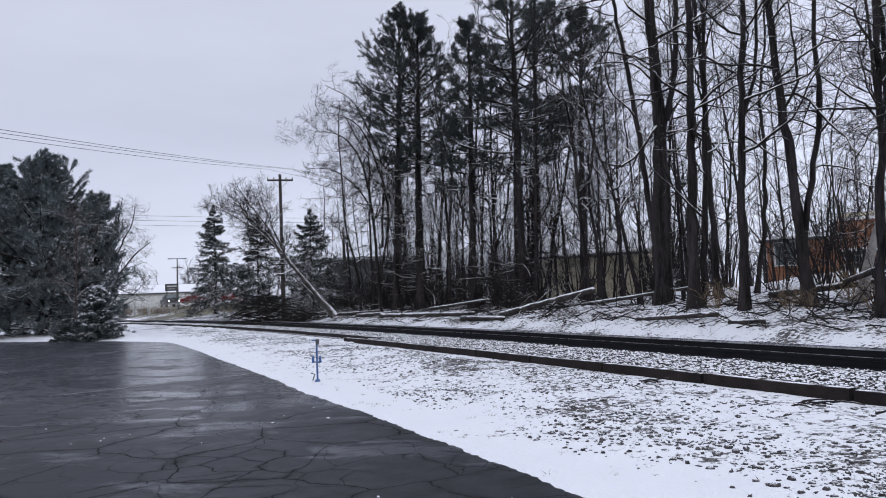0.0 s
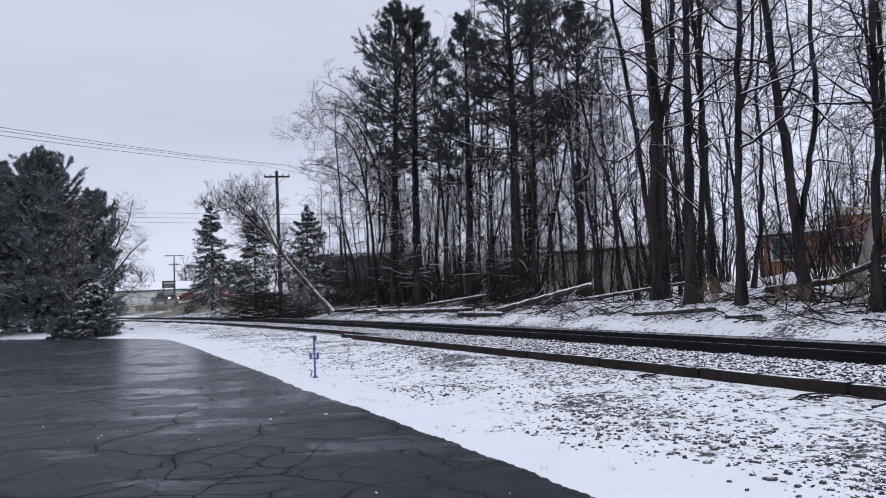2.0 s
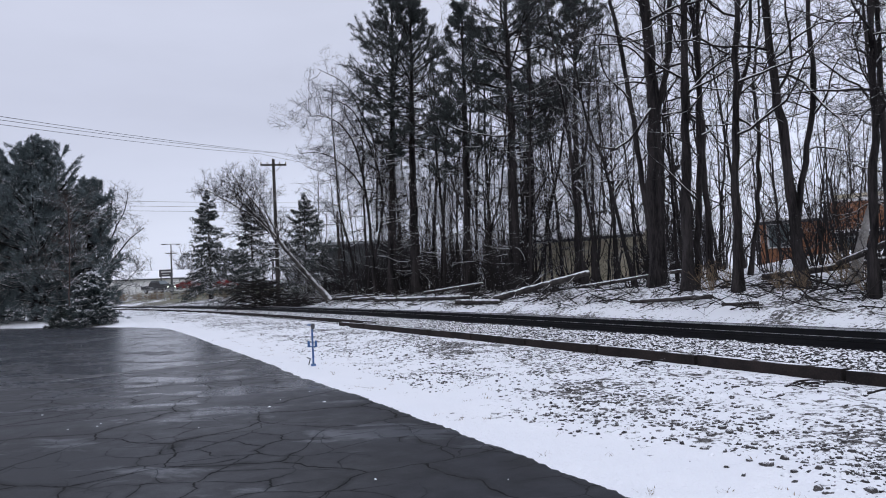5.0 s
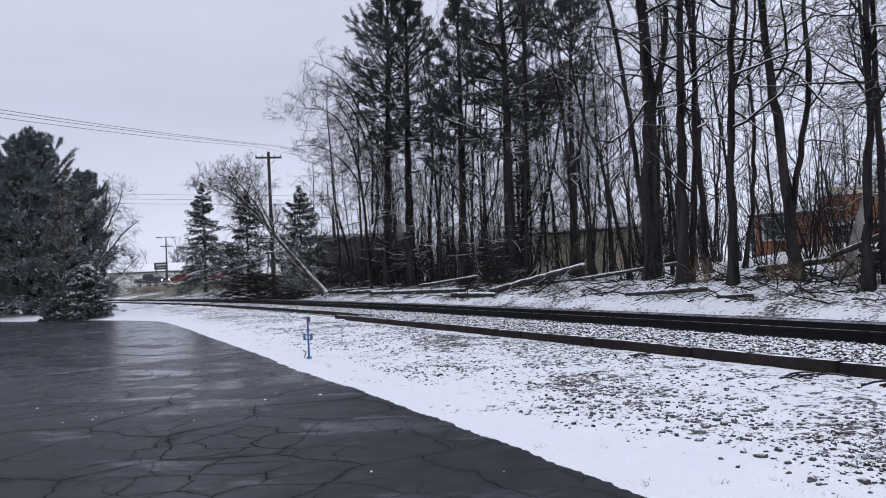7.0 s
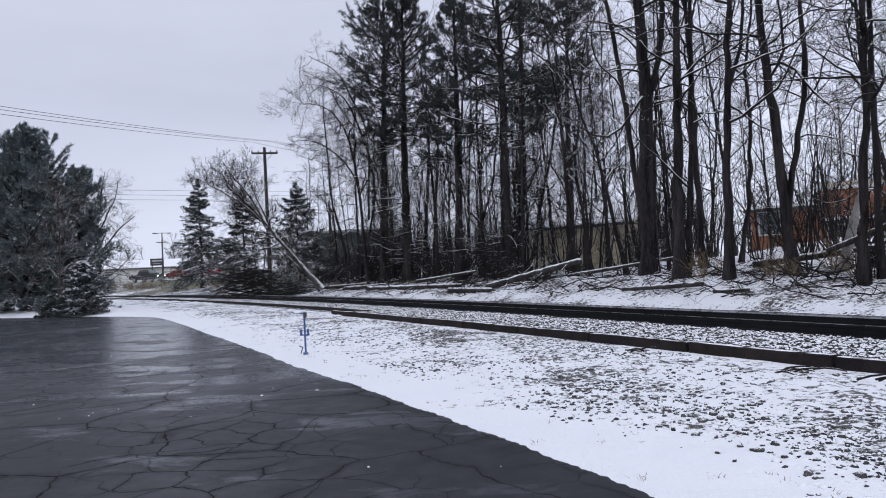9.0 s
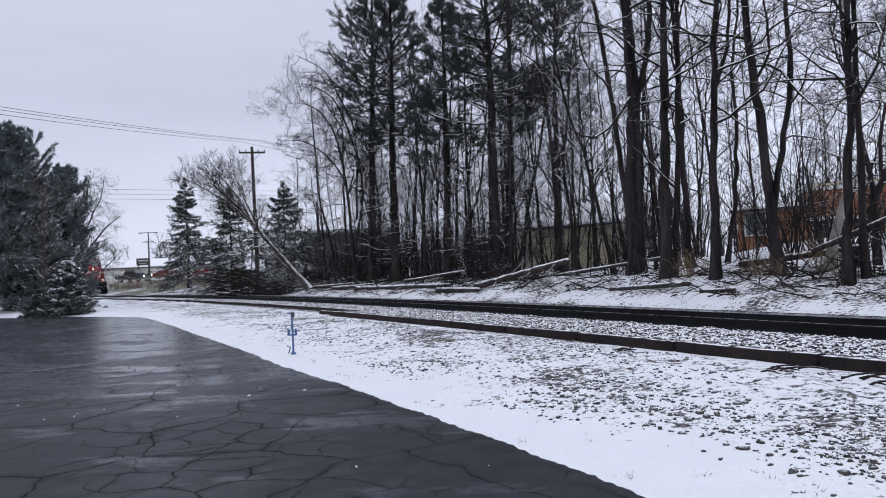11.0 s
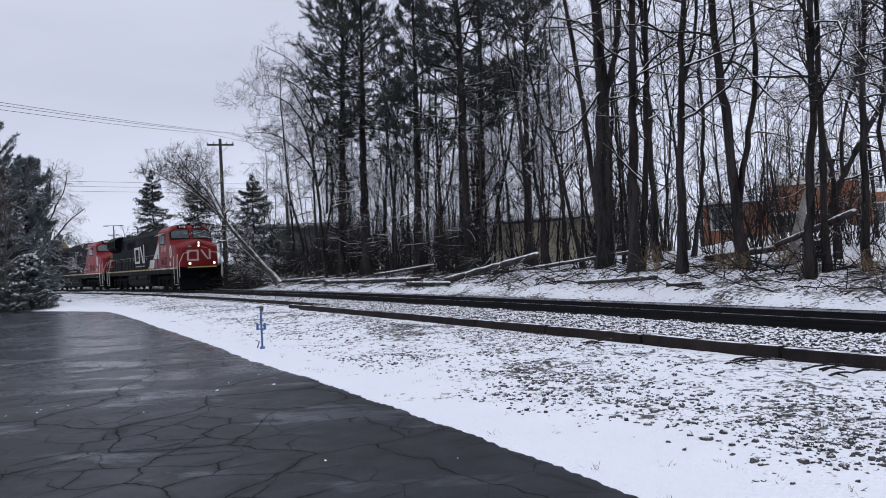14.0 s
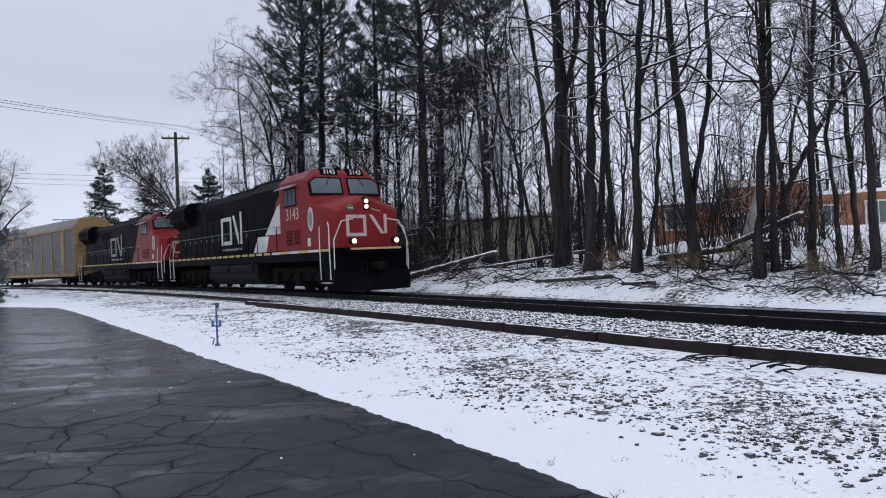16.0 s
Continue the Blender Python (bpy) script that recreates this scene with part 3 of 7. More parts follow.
def bare_tree(pts, r0, seed, label, top=18.0, limbs=20, low=0.25, length=(0.13, 0.3), forks=(), mat=None, group="bare trees on the bank",
              name="bare_tree", twigs=(7, 7), up=0.12, trunk_mat=None):
    """A leafless tree: a trunk through the given points, carried on to its top, with limbs, branches and twigs."""
    w, tw = Wood(seed), Wood(seed + 1)
    P = [Vector(q) for q in pts]
    if P[-1].z < top:
        d = (P[-1] - P[-2]).normalized()
        d = (d + Vector((0.1 * math.sin(seed), 0.1 * math.cos(seed), 0.7))).normalized()
        P.append(P[-1] + d * (top - P[-1].z) * 0.55)
        P.append(P[-1] + (d + Vector((0.15 * math.cos(seed), 0.1, 0.2))).normalized() * (top - P[-1].z))
    T, R = trunk_paths(w, P, r0 * 0.6, max(0.02, r0 * 0.08), curved=True)
    w.tubes(T, R, 16, 0.10)
    stems = [(T, R)]
    for f in forks:
        F = [Vector(q) for q in f[0]]
        if F[-1].z < top * 0.9 and len(f) == 2:
            d = (F[-1] - F[-2]).normalized()
            F.append(F[-1] + (d + Vector((0, 0, 0.4))).normalized() * (top * 0.9 - F[-1].z))
        FT, FR = trunk_paths(w, F, f[1] * 0.62, max(0.015, f[1] * 0.2), flare=1.0)
        w.tubes(FT, FR, 10, 0.07)
        stems.append((FT, FR))
    lw = Wood(seed + 5)
    for T, R in stems:
        n = max(3, int(1.85 * limbs * (1 if T is stems[0][0] else 0.6)))
        B, BR = lw.shoots(T, R, n, low if T is stems[0][0] else 0.15, length, (45, 95), 9, 0.24, up * 0.35, rmin=0.011)
        lw.tubes(B, BR, 5)
        C, CR = tw.shoots(B, BR, twigs[0], 0.15, (0.28, 0.6), (30, 75), 6, 0.22, up * 0.45, rmin=0.0072, minlen=0.4)
        tw.tubes(C, CR, 3)
        D, DR = tw.shoots(C, CR, twigs[1], 0.15, (0.35, 0.75), (25, 65), 3, 0.22, up * 0.6, rmin=0.0048, minlen=0.25)
        tw.tubes(D, DR, 3)
    tree = thing(name, label, "tree", group=group)
    part("trunk", w.mesh("trunk", True), trunk_mat or mat or M_BARK, tree)
    part("limbwork", lw.mesh("limbwork", True), M_LIMB if mat is None else mat, tree, "branches lined with snow")
    part("crown", tw.mesh("crown"), M_TWIG if mat is None else mat, tree)
    return tree


def tufts(w, at, size, count, needle, width, out):
    """Sprays of needle triangles round the points at, leaning the way out."""
    r = w.rng
    n = len(at)
    d = unit(r.normal(size=(n, count, 3)) + out[:, None, :] * 1.1)
    L = needle * (0.6 + 0.8 * r.rand(n, count, 1))
    s = unit(np.cross(d, r.normal(size=d.shape))) * width * (0.6 + 0.8 * r.rand(n, count, 1))
    c = at[:, None, :] + r.normal(size=d.shape) * size
    w.leaves((c - s).reshape(-1, 3), (c + s).reshape(-1, 3), (c + d * L).reshape(-1, 3))


def along(P, m, lo, rng):
    n, k, _ = P.shape
    f = (lo + (1 - lo) * (np.arange(m)[None] + rng.rand(n, m)) / m) * (k - 1.001)
    i = f.astype(int)
    g = (f - i)[..., None]
    rows = np.arange(n)[:, None]
    a, b = P[rows, i], P[rows, i + 1]
    return (a * (1 - g) + b * g).reshape(-1, 3), unit(b - a).reshape(-1, 3)


def pine_tree(pts, r0, seed, label, crown_low, radius, boughs=70, dead=26, group="pines on the bank", mat=None, sprays=7, needle=0.17, count=10, droop=0.08, wide_at=0.35, needle_width=0.013, tip=(0.62, 0.22), uneven=0.6, foot=0.8):
    """A pine: straight trunk, dead lower boughs, tufted crown that starts at height crown_low and reaches out by radius."""
    w, tw, nd = Wood(seed), Wood(seed + 1), Wood(seed + 2)
    T, R = trunk_paths(w, pts, r0, 0.04)
    w.tubes(T, R, 12, 0.07)
    top = T[0, -1, 2]
    r = tw.rng
    z = crown_low + (top - crown_low) * (np.arange(boughs) + r.rand(boughs)) / boughs
    ctr = np.stack([np.interp(z, T[0, :, 2], T[0, :, i]) for i in range(3)], 1)
    az = r.rand(boughs) * 2 * np.pi
    u = (z - crown_low) / (top - crown_low)
    L = radius * np.clip(np.interp(u, [0, wide_at, 0.8, 1.0], [foot, 1.0, *tip]), 0.1, 1) * (1.15 - uneven + uneven * r.rand(boughs))
    el = np.radians(np.interp(u, [0, 0.5, 1.0], [-4, 14, 55]) + r.normal(size=boughs) * 9)
    d = np.stack([np.cos(az) * np.cos(el), np.sin(az) * np.cos(el), np.sin(el)], 1)
    Q, cur = [ctr], d
    for i in range(5):
        cur = unit(cur + r.normal(size=cur.shape) * 0.1 + np.array([0, 0, droop]))
        Q.append(Q[-1] + cur * (L / 5)[:, None])
    Q = np.stack(Q, 1)
    QR = (0.012 + 0.012 * L)[:, None] * np.linspace(1, 0.3, 6)[None]
    tw.tubes(Q, QR, 4)
    S, SR = tw.shoots(Q, QR, 7, 0.3, (0.22, 0.45), (30, 70), 4, 0.12, 0.1, rmin=0.008, minlen=0.25)
    tw.tubes(S, SR, 3)
    at, ax = along(S, sprays, 0.25, nd.rng)
    at2, ax2 = along(Q, sprays, 0.55, nd.rng)
    tufts(nd, np.vstack([at, at2]), 0.05, count, needle, needle_width, np.vstack([ax, ax2]) + np.array([0, 0, 0.35]))
    if dead:
        zl = pts[0][2] + 1.2 + (crown_low + 1.5 - pts[0][2] - 1.2) * r.rand(dead)
        c = np.stack([np.interp(zl, T[0, :, 2], T[0, :, i]) for i in range(3)], 1)
        az = r.rand(dead) * 2 * np.pi
        d = np.stack([np.cos(az), np.sin(az), r.normal(size=dead) * 0.2 - 0.05], 1)
        Ld = radius * (0.35 + 0.55 * r.rand(dead))
        Q, cur = [c], d
        for i in range(5):
            cur = unit(cur + r.normal(size=cur.shape) * 0.14 + np.array([0, 0, -0.03 + 0.05 * i]))
            Q.append(Q[-1] + cur * (Ld / 5)[:, None])
        Q = np.stack(Q, 1)
        QR = np.full((dead, 1), 0.022) * np.linspace(1, 0.3, 6)[None]
        tw.tubes(Q, QR, 4)
        S, SR = tw.shoots(Q, QR, 5, 0.3, (0.2, 0.45), (35, 70), 4, 0.18, 0.04, rmin=0.006, minlen=0.25)
        tw.tubes(S, SR, 3)
        D, DR = tw.shoots(S, SR, 3, 0.3, (0.3, 0.6), (35, 70), 3, 0.18, 0.04, rmin=0.005, minlen=0.2)
        tw.tubes(D, DR, 3)
    tree = thing("pine_tree", label, "tree", group=group)
    part("trunk", w.mesh("trunk", True), M_BARK, tree)
    part("branchwork", tw.mesh("branchwork"), M_BOUGH, tree)
    part("needles", nd.mesh("needles"), mat or M_PINE, tree)
    return tree


def spruce_tree(x, y, z0, height, radius, seed, label, mat, group="spruces", low=0.06, whorls=24, per=7, side=7, needle=0.13, width=0.016, count=6, lean=(0, 0), full=1.0, uneven=0.35, snowy=0.2):
    """A spruce: tiers of boughs that sag and turn up at their tips, with flat side sprays clothed in short needles."""
    w, nd = Wood(seed), Wood(seed + 2)
    pts = [(x, y, z0), (x + lean[0] * 0.5, y + lean[1] * 0.5, z0 + height * 0.5), (x + lean[0], y + lean[1], z0 + height)]
    T, R = trunk_paths(w, pts, 0.018 * height, 0.008)
    w.tubes(T, R, 8)
    r = w.rng
    n = whorls * per
    u = np.repeat((np.arange(whorls) + 0.5) / whorls, per) + r.normal(size=n) * 0.016
    u = np.clip(low + (1 - low) * u, 0, 0.985)
    ctr = np.stack([x + lean[0] * u, y + lean[1] * u, z0 + height * u], 1)
    az = r.rand(n) * 2 * np.pi
    L = radius * (1 - u) ** full * (1 - uneven + 1.3 * uneven * r.rand(n)) + 0.04
    el = np.radians(np.interp(u, [0, 0.5, 0.85, 1], [-16, -6, 14, 50]) + r.normal(size=n) * 9)
    cur = np.stack([np.cos(az) * np.cos(el), np.sin(az) * np.cos(el), np.sin(el)], 1)
    Q = [ctr]
    for i in range(5):
        cur = unit(cur + r.normal(size=cur.shape) * 0.09 + np.array([0, 0, -0.12 + 0.09 * i]))
        Q.append(Q[-1] + cur * (L / 5)[:, None])
    Q = np.stack(Q, 1)
    QR = (0.006 + 0.008 * L)[:, None] * np.linspace(1, 0.3, 6)[None]
    w.tubes(Q, QR, 4)
    at, ax = along(Q, 2 * side, 0.15, r)
    f = np.tile((np.arange(2 * side) + 0.5) / (2 * side), n)
    LL = np.repeat(L, 2 * side)
    out = unit(np.cross(ax, np.array([0, 0, 1.0]))) * np.tile([1.0, -1.0], n * side)[:, None]
    d = unit(ax * 0.9 + out * (0.75 + 0.3 * r.rand(len(at), 1)) + np.array([0, 0, -0.16]) + r.normal(size=at.shape) * 0.14)
    reach = (LL * (0.10 + 0.34 * np.sin(np.pi * (0.2 + 0.75 * f))) * (0.7 + 0.5 * r.rand(len(at))))[:, None]
    S = np.stack([at, at + d * reach * 0.5 - np.array([0, 0, 0.04]) * reach, at + d * reach - np.array([0, 0, 0.14]) * reach], 1)
    w.tubes(S, np.full((len(S), 3), 0.005), 3)
    slim = np.clip(0.35 + LL / (0.45 * radius), 0.35, 1.0)
    k = 5
    p1, a1 = along(S, k, 0.05, nd.rng)
    s1 = np.repeat(slim, k)[:, None, None]
    p2, a2 = along(Q, 8, 0.25, nd.rng)
    s2 = np.repeat(np.clip(0.35 + L / (0.45 * radius), 0.35, 1.0), 8)[:, None, None]
    tufts(nd, np.vstack([p1, p2]), 0.03, count, needle * np.vstack([s1, s2]), width, np.vstack([a1, a2]) - np.array([0, 0, 0.12]))
    # snow lies in small cushions on the outer ends of the boughs
    sn = Wood(seed + 4)
    p, o = along(Q, 5, 0.5, sn.rng)
    p = p[sn.rng.rand(len(p)) < snowy]
    p = np.repeat(p, 8, 0) + sn.rng.normal(size=(8 * len(p), 3)) * needle * np.array([0.9, 0.9, 0.25]) + np.array([0, 0, needle * 0.55])
    size = needle * (0.45 + 0.5 * sn.rng.rand(len(p), 1))
    a = sn.rng.rand(len(p), 1) * 6.283
    tri = [p + np.hstack([np.cos(a + k) * size, np.sin(a + k) * size, sn.rng.normal(size=a.shape) * size * 0.5]) for k in (0.0, 2.1, 4.2)]
    sn.leaves(*tri)
    tree = thing("spruce_tree", label, "tree", group=group)
    part("trunk", w.mesh("trunk"), M_BARK, tree)
    part("needles", nd.mesh("needles"), mat, tree)
    part("snow", sn.mesh("snow"), M_FRESHSNOW, tree, "patches of snow lying on the boughs")
    return tree


BARE = "leafless dark-barked tree with snow-lined branches on the bank"
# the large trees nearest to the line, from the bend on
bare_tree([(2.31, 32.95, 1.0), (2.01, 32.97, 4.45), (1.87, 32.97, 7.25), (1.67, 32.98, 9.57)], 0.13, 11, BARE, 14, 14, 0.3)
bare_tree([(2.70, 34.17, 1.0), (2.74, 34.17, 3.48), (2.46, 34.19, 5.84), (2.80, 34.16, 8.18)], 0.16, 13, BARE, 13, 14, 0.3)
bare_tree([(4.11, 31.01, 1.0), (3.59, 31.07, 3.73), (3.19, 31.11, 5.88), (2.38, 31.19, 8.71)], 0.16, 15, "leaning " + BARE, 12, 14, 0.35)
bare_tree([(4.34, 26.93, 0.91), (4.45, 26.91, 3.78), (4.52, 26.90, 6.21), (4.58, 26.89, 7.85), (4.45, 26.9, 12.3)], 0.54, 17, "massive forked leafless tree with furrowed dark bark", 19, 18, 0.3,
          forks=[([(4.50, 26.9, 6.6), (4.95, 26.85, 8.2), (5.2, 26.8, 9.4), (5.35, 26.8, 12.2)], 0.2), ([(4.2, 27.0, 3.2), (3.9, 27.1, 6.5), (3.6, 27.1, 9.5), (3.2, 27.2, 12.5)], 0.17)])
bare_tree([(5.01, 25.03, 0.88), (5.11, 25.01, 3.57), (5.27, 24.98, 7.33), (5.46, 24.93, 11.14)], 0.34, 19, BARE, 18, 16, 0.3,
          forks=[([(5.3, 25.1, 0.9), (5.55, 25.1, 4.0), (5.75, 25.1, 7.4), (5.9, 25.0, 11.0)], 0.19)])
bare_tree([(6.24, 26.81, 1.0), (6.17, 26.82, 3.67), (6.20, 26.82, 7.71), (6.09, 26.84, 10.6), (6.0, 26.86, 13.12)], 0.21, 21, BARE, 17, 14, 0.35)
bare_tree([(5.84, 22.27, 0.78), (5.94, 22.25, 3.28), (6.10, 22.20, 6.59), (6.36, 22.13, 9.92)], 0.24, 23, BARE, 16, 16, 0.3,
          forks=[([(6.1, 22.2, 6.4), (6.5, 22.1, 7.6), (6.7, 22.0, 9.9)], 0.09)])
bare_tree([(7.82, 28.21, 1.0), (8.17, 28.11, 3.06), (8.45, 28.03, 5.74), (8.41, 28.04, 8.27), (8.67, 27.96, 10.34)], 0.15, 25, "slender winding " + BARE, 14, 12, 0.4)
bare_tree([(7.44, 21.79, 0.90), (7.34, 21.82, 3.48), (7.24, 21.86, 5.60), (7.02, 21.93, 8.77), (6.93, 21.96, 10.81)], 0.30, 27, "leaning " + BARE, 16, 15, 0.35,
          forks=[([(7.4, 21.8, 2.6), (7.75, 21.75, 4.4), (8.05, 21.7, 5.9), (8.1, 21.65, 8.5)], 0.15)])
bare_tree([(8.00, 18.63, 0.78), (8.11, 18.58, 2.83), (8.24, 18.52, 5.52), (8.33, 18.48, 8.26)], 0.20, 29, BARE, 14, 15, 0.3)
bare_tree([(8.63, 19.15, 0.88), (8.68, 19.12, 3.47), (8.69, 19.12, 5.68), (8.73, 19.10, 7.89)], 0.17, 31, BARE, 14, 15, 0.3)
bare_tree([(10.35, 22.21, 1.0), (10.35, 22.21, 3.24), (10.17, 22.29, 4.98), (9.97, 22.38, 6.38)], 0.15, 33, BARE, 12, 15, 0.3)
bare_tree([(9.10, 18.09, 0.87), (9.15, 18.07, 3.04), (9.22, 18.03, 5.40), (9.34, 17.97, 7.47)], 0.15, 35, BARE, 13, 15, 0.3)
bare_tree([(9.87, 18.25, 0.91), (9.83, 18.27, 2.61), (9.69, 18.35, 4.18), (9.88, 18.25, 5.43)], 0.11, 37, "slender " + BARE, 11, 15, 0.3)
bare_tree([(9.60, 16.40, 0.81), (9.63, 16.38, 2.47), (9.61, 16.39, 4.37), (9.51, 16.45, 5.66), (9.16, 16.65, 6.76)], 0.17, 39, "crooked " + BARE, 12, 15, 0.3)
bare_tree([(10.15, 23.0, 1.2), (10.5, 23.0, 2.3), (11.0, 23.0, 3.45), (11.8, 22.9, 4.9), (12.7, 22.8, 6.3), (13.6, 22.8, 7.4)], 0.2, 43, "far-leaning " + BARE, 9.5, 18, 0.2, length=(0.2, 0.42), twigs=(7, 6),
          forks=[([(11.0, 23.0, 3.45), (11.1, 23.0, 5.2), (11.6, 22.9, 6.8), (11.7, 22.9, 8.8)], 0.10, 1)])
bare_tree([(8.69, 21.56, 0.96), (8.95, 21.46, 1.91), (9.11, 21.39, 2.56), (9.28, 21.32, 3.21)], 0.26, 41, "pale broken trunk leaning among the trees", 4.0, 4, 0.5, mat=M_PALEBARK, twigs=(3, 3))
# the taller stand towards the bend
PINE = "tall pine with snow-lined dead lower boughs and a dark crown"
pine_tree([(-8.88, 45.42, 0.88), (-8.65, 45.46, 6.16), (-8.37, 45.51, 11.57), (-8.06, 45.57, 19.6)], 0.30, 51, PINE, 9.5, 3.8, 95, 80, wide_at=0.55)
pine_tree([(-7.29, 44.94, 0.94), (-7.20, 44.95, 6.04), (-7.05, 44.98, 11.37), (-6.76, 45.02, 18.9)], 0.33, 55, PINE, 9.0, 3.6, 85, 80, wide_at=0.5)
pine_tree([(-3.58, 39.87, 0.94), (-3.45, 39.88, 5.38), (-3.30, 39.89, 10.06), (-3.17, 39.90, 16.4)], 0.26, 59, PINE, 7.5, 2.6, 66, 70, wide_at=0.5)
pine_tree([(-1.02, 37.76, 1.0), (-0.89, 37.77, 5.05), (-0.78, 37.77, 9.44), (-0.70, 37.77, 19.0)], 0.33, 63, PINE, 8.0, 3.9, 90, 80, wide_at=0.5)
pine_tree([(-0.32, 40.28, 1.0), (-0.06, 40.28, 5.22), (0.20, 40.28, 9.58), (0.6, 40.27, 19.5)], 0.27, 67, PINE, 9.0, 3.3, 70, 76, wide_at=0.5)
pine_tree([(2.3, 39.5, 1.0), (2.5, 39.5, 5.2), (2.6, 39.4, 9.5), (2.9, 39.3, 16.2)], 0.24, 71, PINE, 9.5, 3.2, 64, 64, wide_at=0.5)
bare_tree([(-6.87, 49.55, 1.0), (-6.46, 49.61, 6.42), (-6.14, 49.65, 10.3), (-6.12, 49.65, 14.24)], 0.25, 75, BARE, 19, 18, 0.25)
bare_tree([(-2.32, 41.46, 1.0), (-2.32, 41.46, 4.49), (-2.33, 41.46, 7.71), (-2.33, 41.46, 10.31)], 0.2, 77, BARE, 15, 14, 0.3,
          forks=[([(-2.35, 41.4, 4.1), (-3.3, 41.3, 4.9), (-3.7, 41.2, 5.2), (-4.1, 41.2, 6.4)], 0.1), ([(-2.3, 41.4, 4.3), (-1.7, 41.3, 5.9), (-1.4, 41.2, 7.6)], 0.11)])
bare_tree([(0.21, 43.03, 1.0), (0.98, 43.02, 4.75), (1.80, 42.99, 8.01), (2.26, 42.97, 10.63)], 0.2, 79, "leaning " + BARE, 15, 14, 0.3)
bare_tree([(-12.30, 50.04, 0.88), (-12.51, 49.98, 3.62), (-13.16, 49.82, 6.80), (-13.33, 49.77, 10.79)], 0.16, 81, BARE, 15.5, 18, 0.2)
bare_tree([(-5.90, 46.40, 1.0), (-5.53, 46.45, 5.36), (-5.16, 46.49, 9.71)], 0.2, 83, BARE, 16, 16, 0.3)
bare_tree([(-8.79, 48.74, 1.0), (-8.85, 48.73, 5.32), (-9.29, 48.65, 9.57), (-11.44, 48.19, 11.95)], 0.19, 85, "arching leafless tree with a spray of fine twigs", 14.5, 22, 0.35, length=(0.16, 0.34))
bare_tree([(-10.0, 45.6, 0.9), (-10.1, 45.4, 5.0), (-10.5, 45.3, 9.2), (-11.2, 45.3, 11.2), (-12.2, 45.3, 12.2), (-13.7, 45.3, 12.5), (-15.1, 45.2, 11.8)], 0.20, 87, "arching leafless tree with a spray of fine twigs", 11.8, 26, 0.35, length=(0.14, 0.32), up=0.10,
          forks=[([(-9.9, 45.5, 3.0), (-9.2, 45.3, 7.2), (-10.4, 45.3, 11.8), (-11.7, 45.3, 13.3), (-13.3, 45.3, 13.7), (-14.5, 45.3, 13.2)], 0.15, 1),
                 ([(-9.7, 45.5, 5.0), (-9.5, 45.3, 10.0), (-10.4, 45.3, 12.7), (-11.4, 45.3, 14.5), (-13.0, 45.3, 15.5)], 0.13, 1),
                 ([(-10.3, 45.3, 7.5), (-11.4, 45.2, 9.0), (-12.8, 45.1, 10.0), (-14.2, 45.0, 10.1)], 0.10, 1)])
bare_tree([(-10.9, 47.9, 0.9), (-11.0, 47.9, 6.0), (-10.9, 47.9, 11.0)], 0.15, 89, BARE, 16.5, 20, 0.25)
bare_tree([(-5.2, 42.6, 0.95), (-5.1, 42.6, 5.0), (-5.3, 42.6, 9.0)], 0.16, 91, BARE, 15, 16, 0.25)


# ---- undergrowth, further woods ----
def bush(seed, stems, height, reach, mat, name="bush", fine=4):
    w = Wood(seed)
    r = w.rng
    az, el = r.rand(stems) * 2 * np.pi, np.radians(45 + 42 * r.rand(stems))
    cur = np.stack([np.cos(az) * np.cos(el), np.sin(az) * np.cos(el), np.sin(el)], 1)
    base = np.stack([np.cos(az), np.sin(az), 0 * az], 1) * (r.rand(stems) * reach * 0.4)[:, None] - np.array([0, 0, 0.1])
    L = height * (0.6 + 0.5 * r.rand(stems))
    Q = [base]
    for i in range(6):
        cur = unit(cur + r.normal(size=cur.shape) * 0.13 + np.array([0, 0, 0.03]))
        Q.append(Q[-1] + cur * (L / 6)[:, None])
    Q = np.stack(Q, 1)
    R = (0.010 + 0.004 * L)[:, None] * np.linspace(1, 0.3, 7)[None]
    w.tubes(Q, R, 4)
    A, AR = w.shoots(Q, R, 6, 0.2, (0.25, 0.5), (30, 65), 4, 0.2, 0.08, rmin=0.006, minlen=0.25)
    w.tubes(A, AR, 3)
    B, BR = w.shoots(A, AR, fine, 0.2, (0.35, 0.7), (30, 65), 3, 0.2, 0.08, rmin=0.004, minlen=0.2)
    w.tubes(B, BR, 3)
    return w.mesh(name)


BUSHES = [bush(200 + i, 9 + i % 4, 2.0 + 0.35 * i, 0.8, M_TWIG, fine=3) for i in range(5)]
WEEDS = [bush(230 + i, 12, 0.7 + 0.2 * i, 0.5, M_WEED, "weed", 1) for i in range(3)]


def scatter_bushes(count, s0, s1, d0, d1, meshes, mat, name, label, category, group, seed, big=(0.7, 1.3)):
    r = random.Random(seed)
    for i in range(count):
        x, y, h = on_line(r.uniform(s0, s1), -r.uniform(d0, d1))
        if name == "bush" and 0.2 < x < 6.0 and y > 28 and i % 3 == 0:
            continue
        ob = part(name, r.choice(meshes), mat)
        k = r.uniform(*big)
        ob.matrix_basis = pose(x, y, ground_at(x, y), 0, 0, r.uniform(0, 360)) @ Matrix.Diagonal((k, k, k, 1))
        tagged(ob, label, category, group)


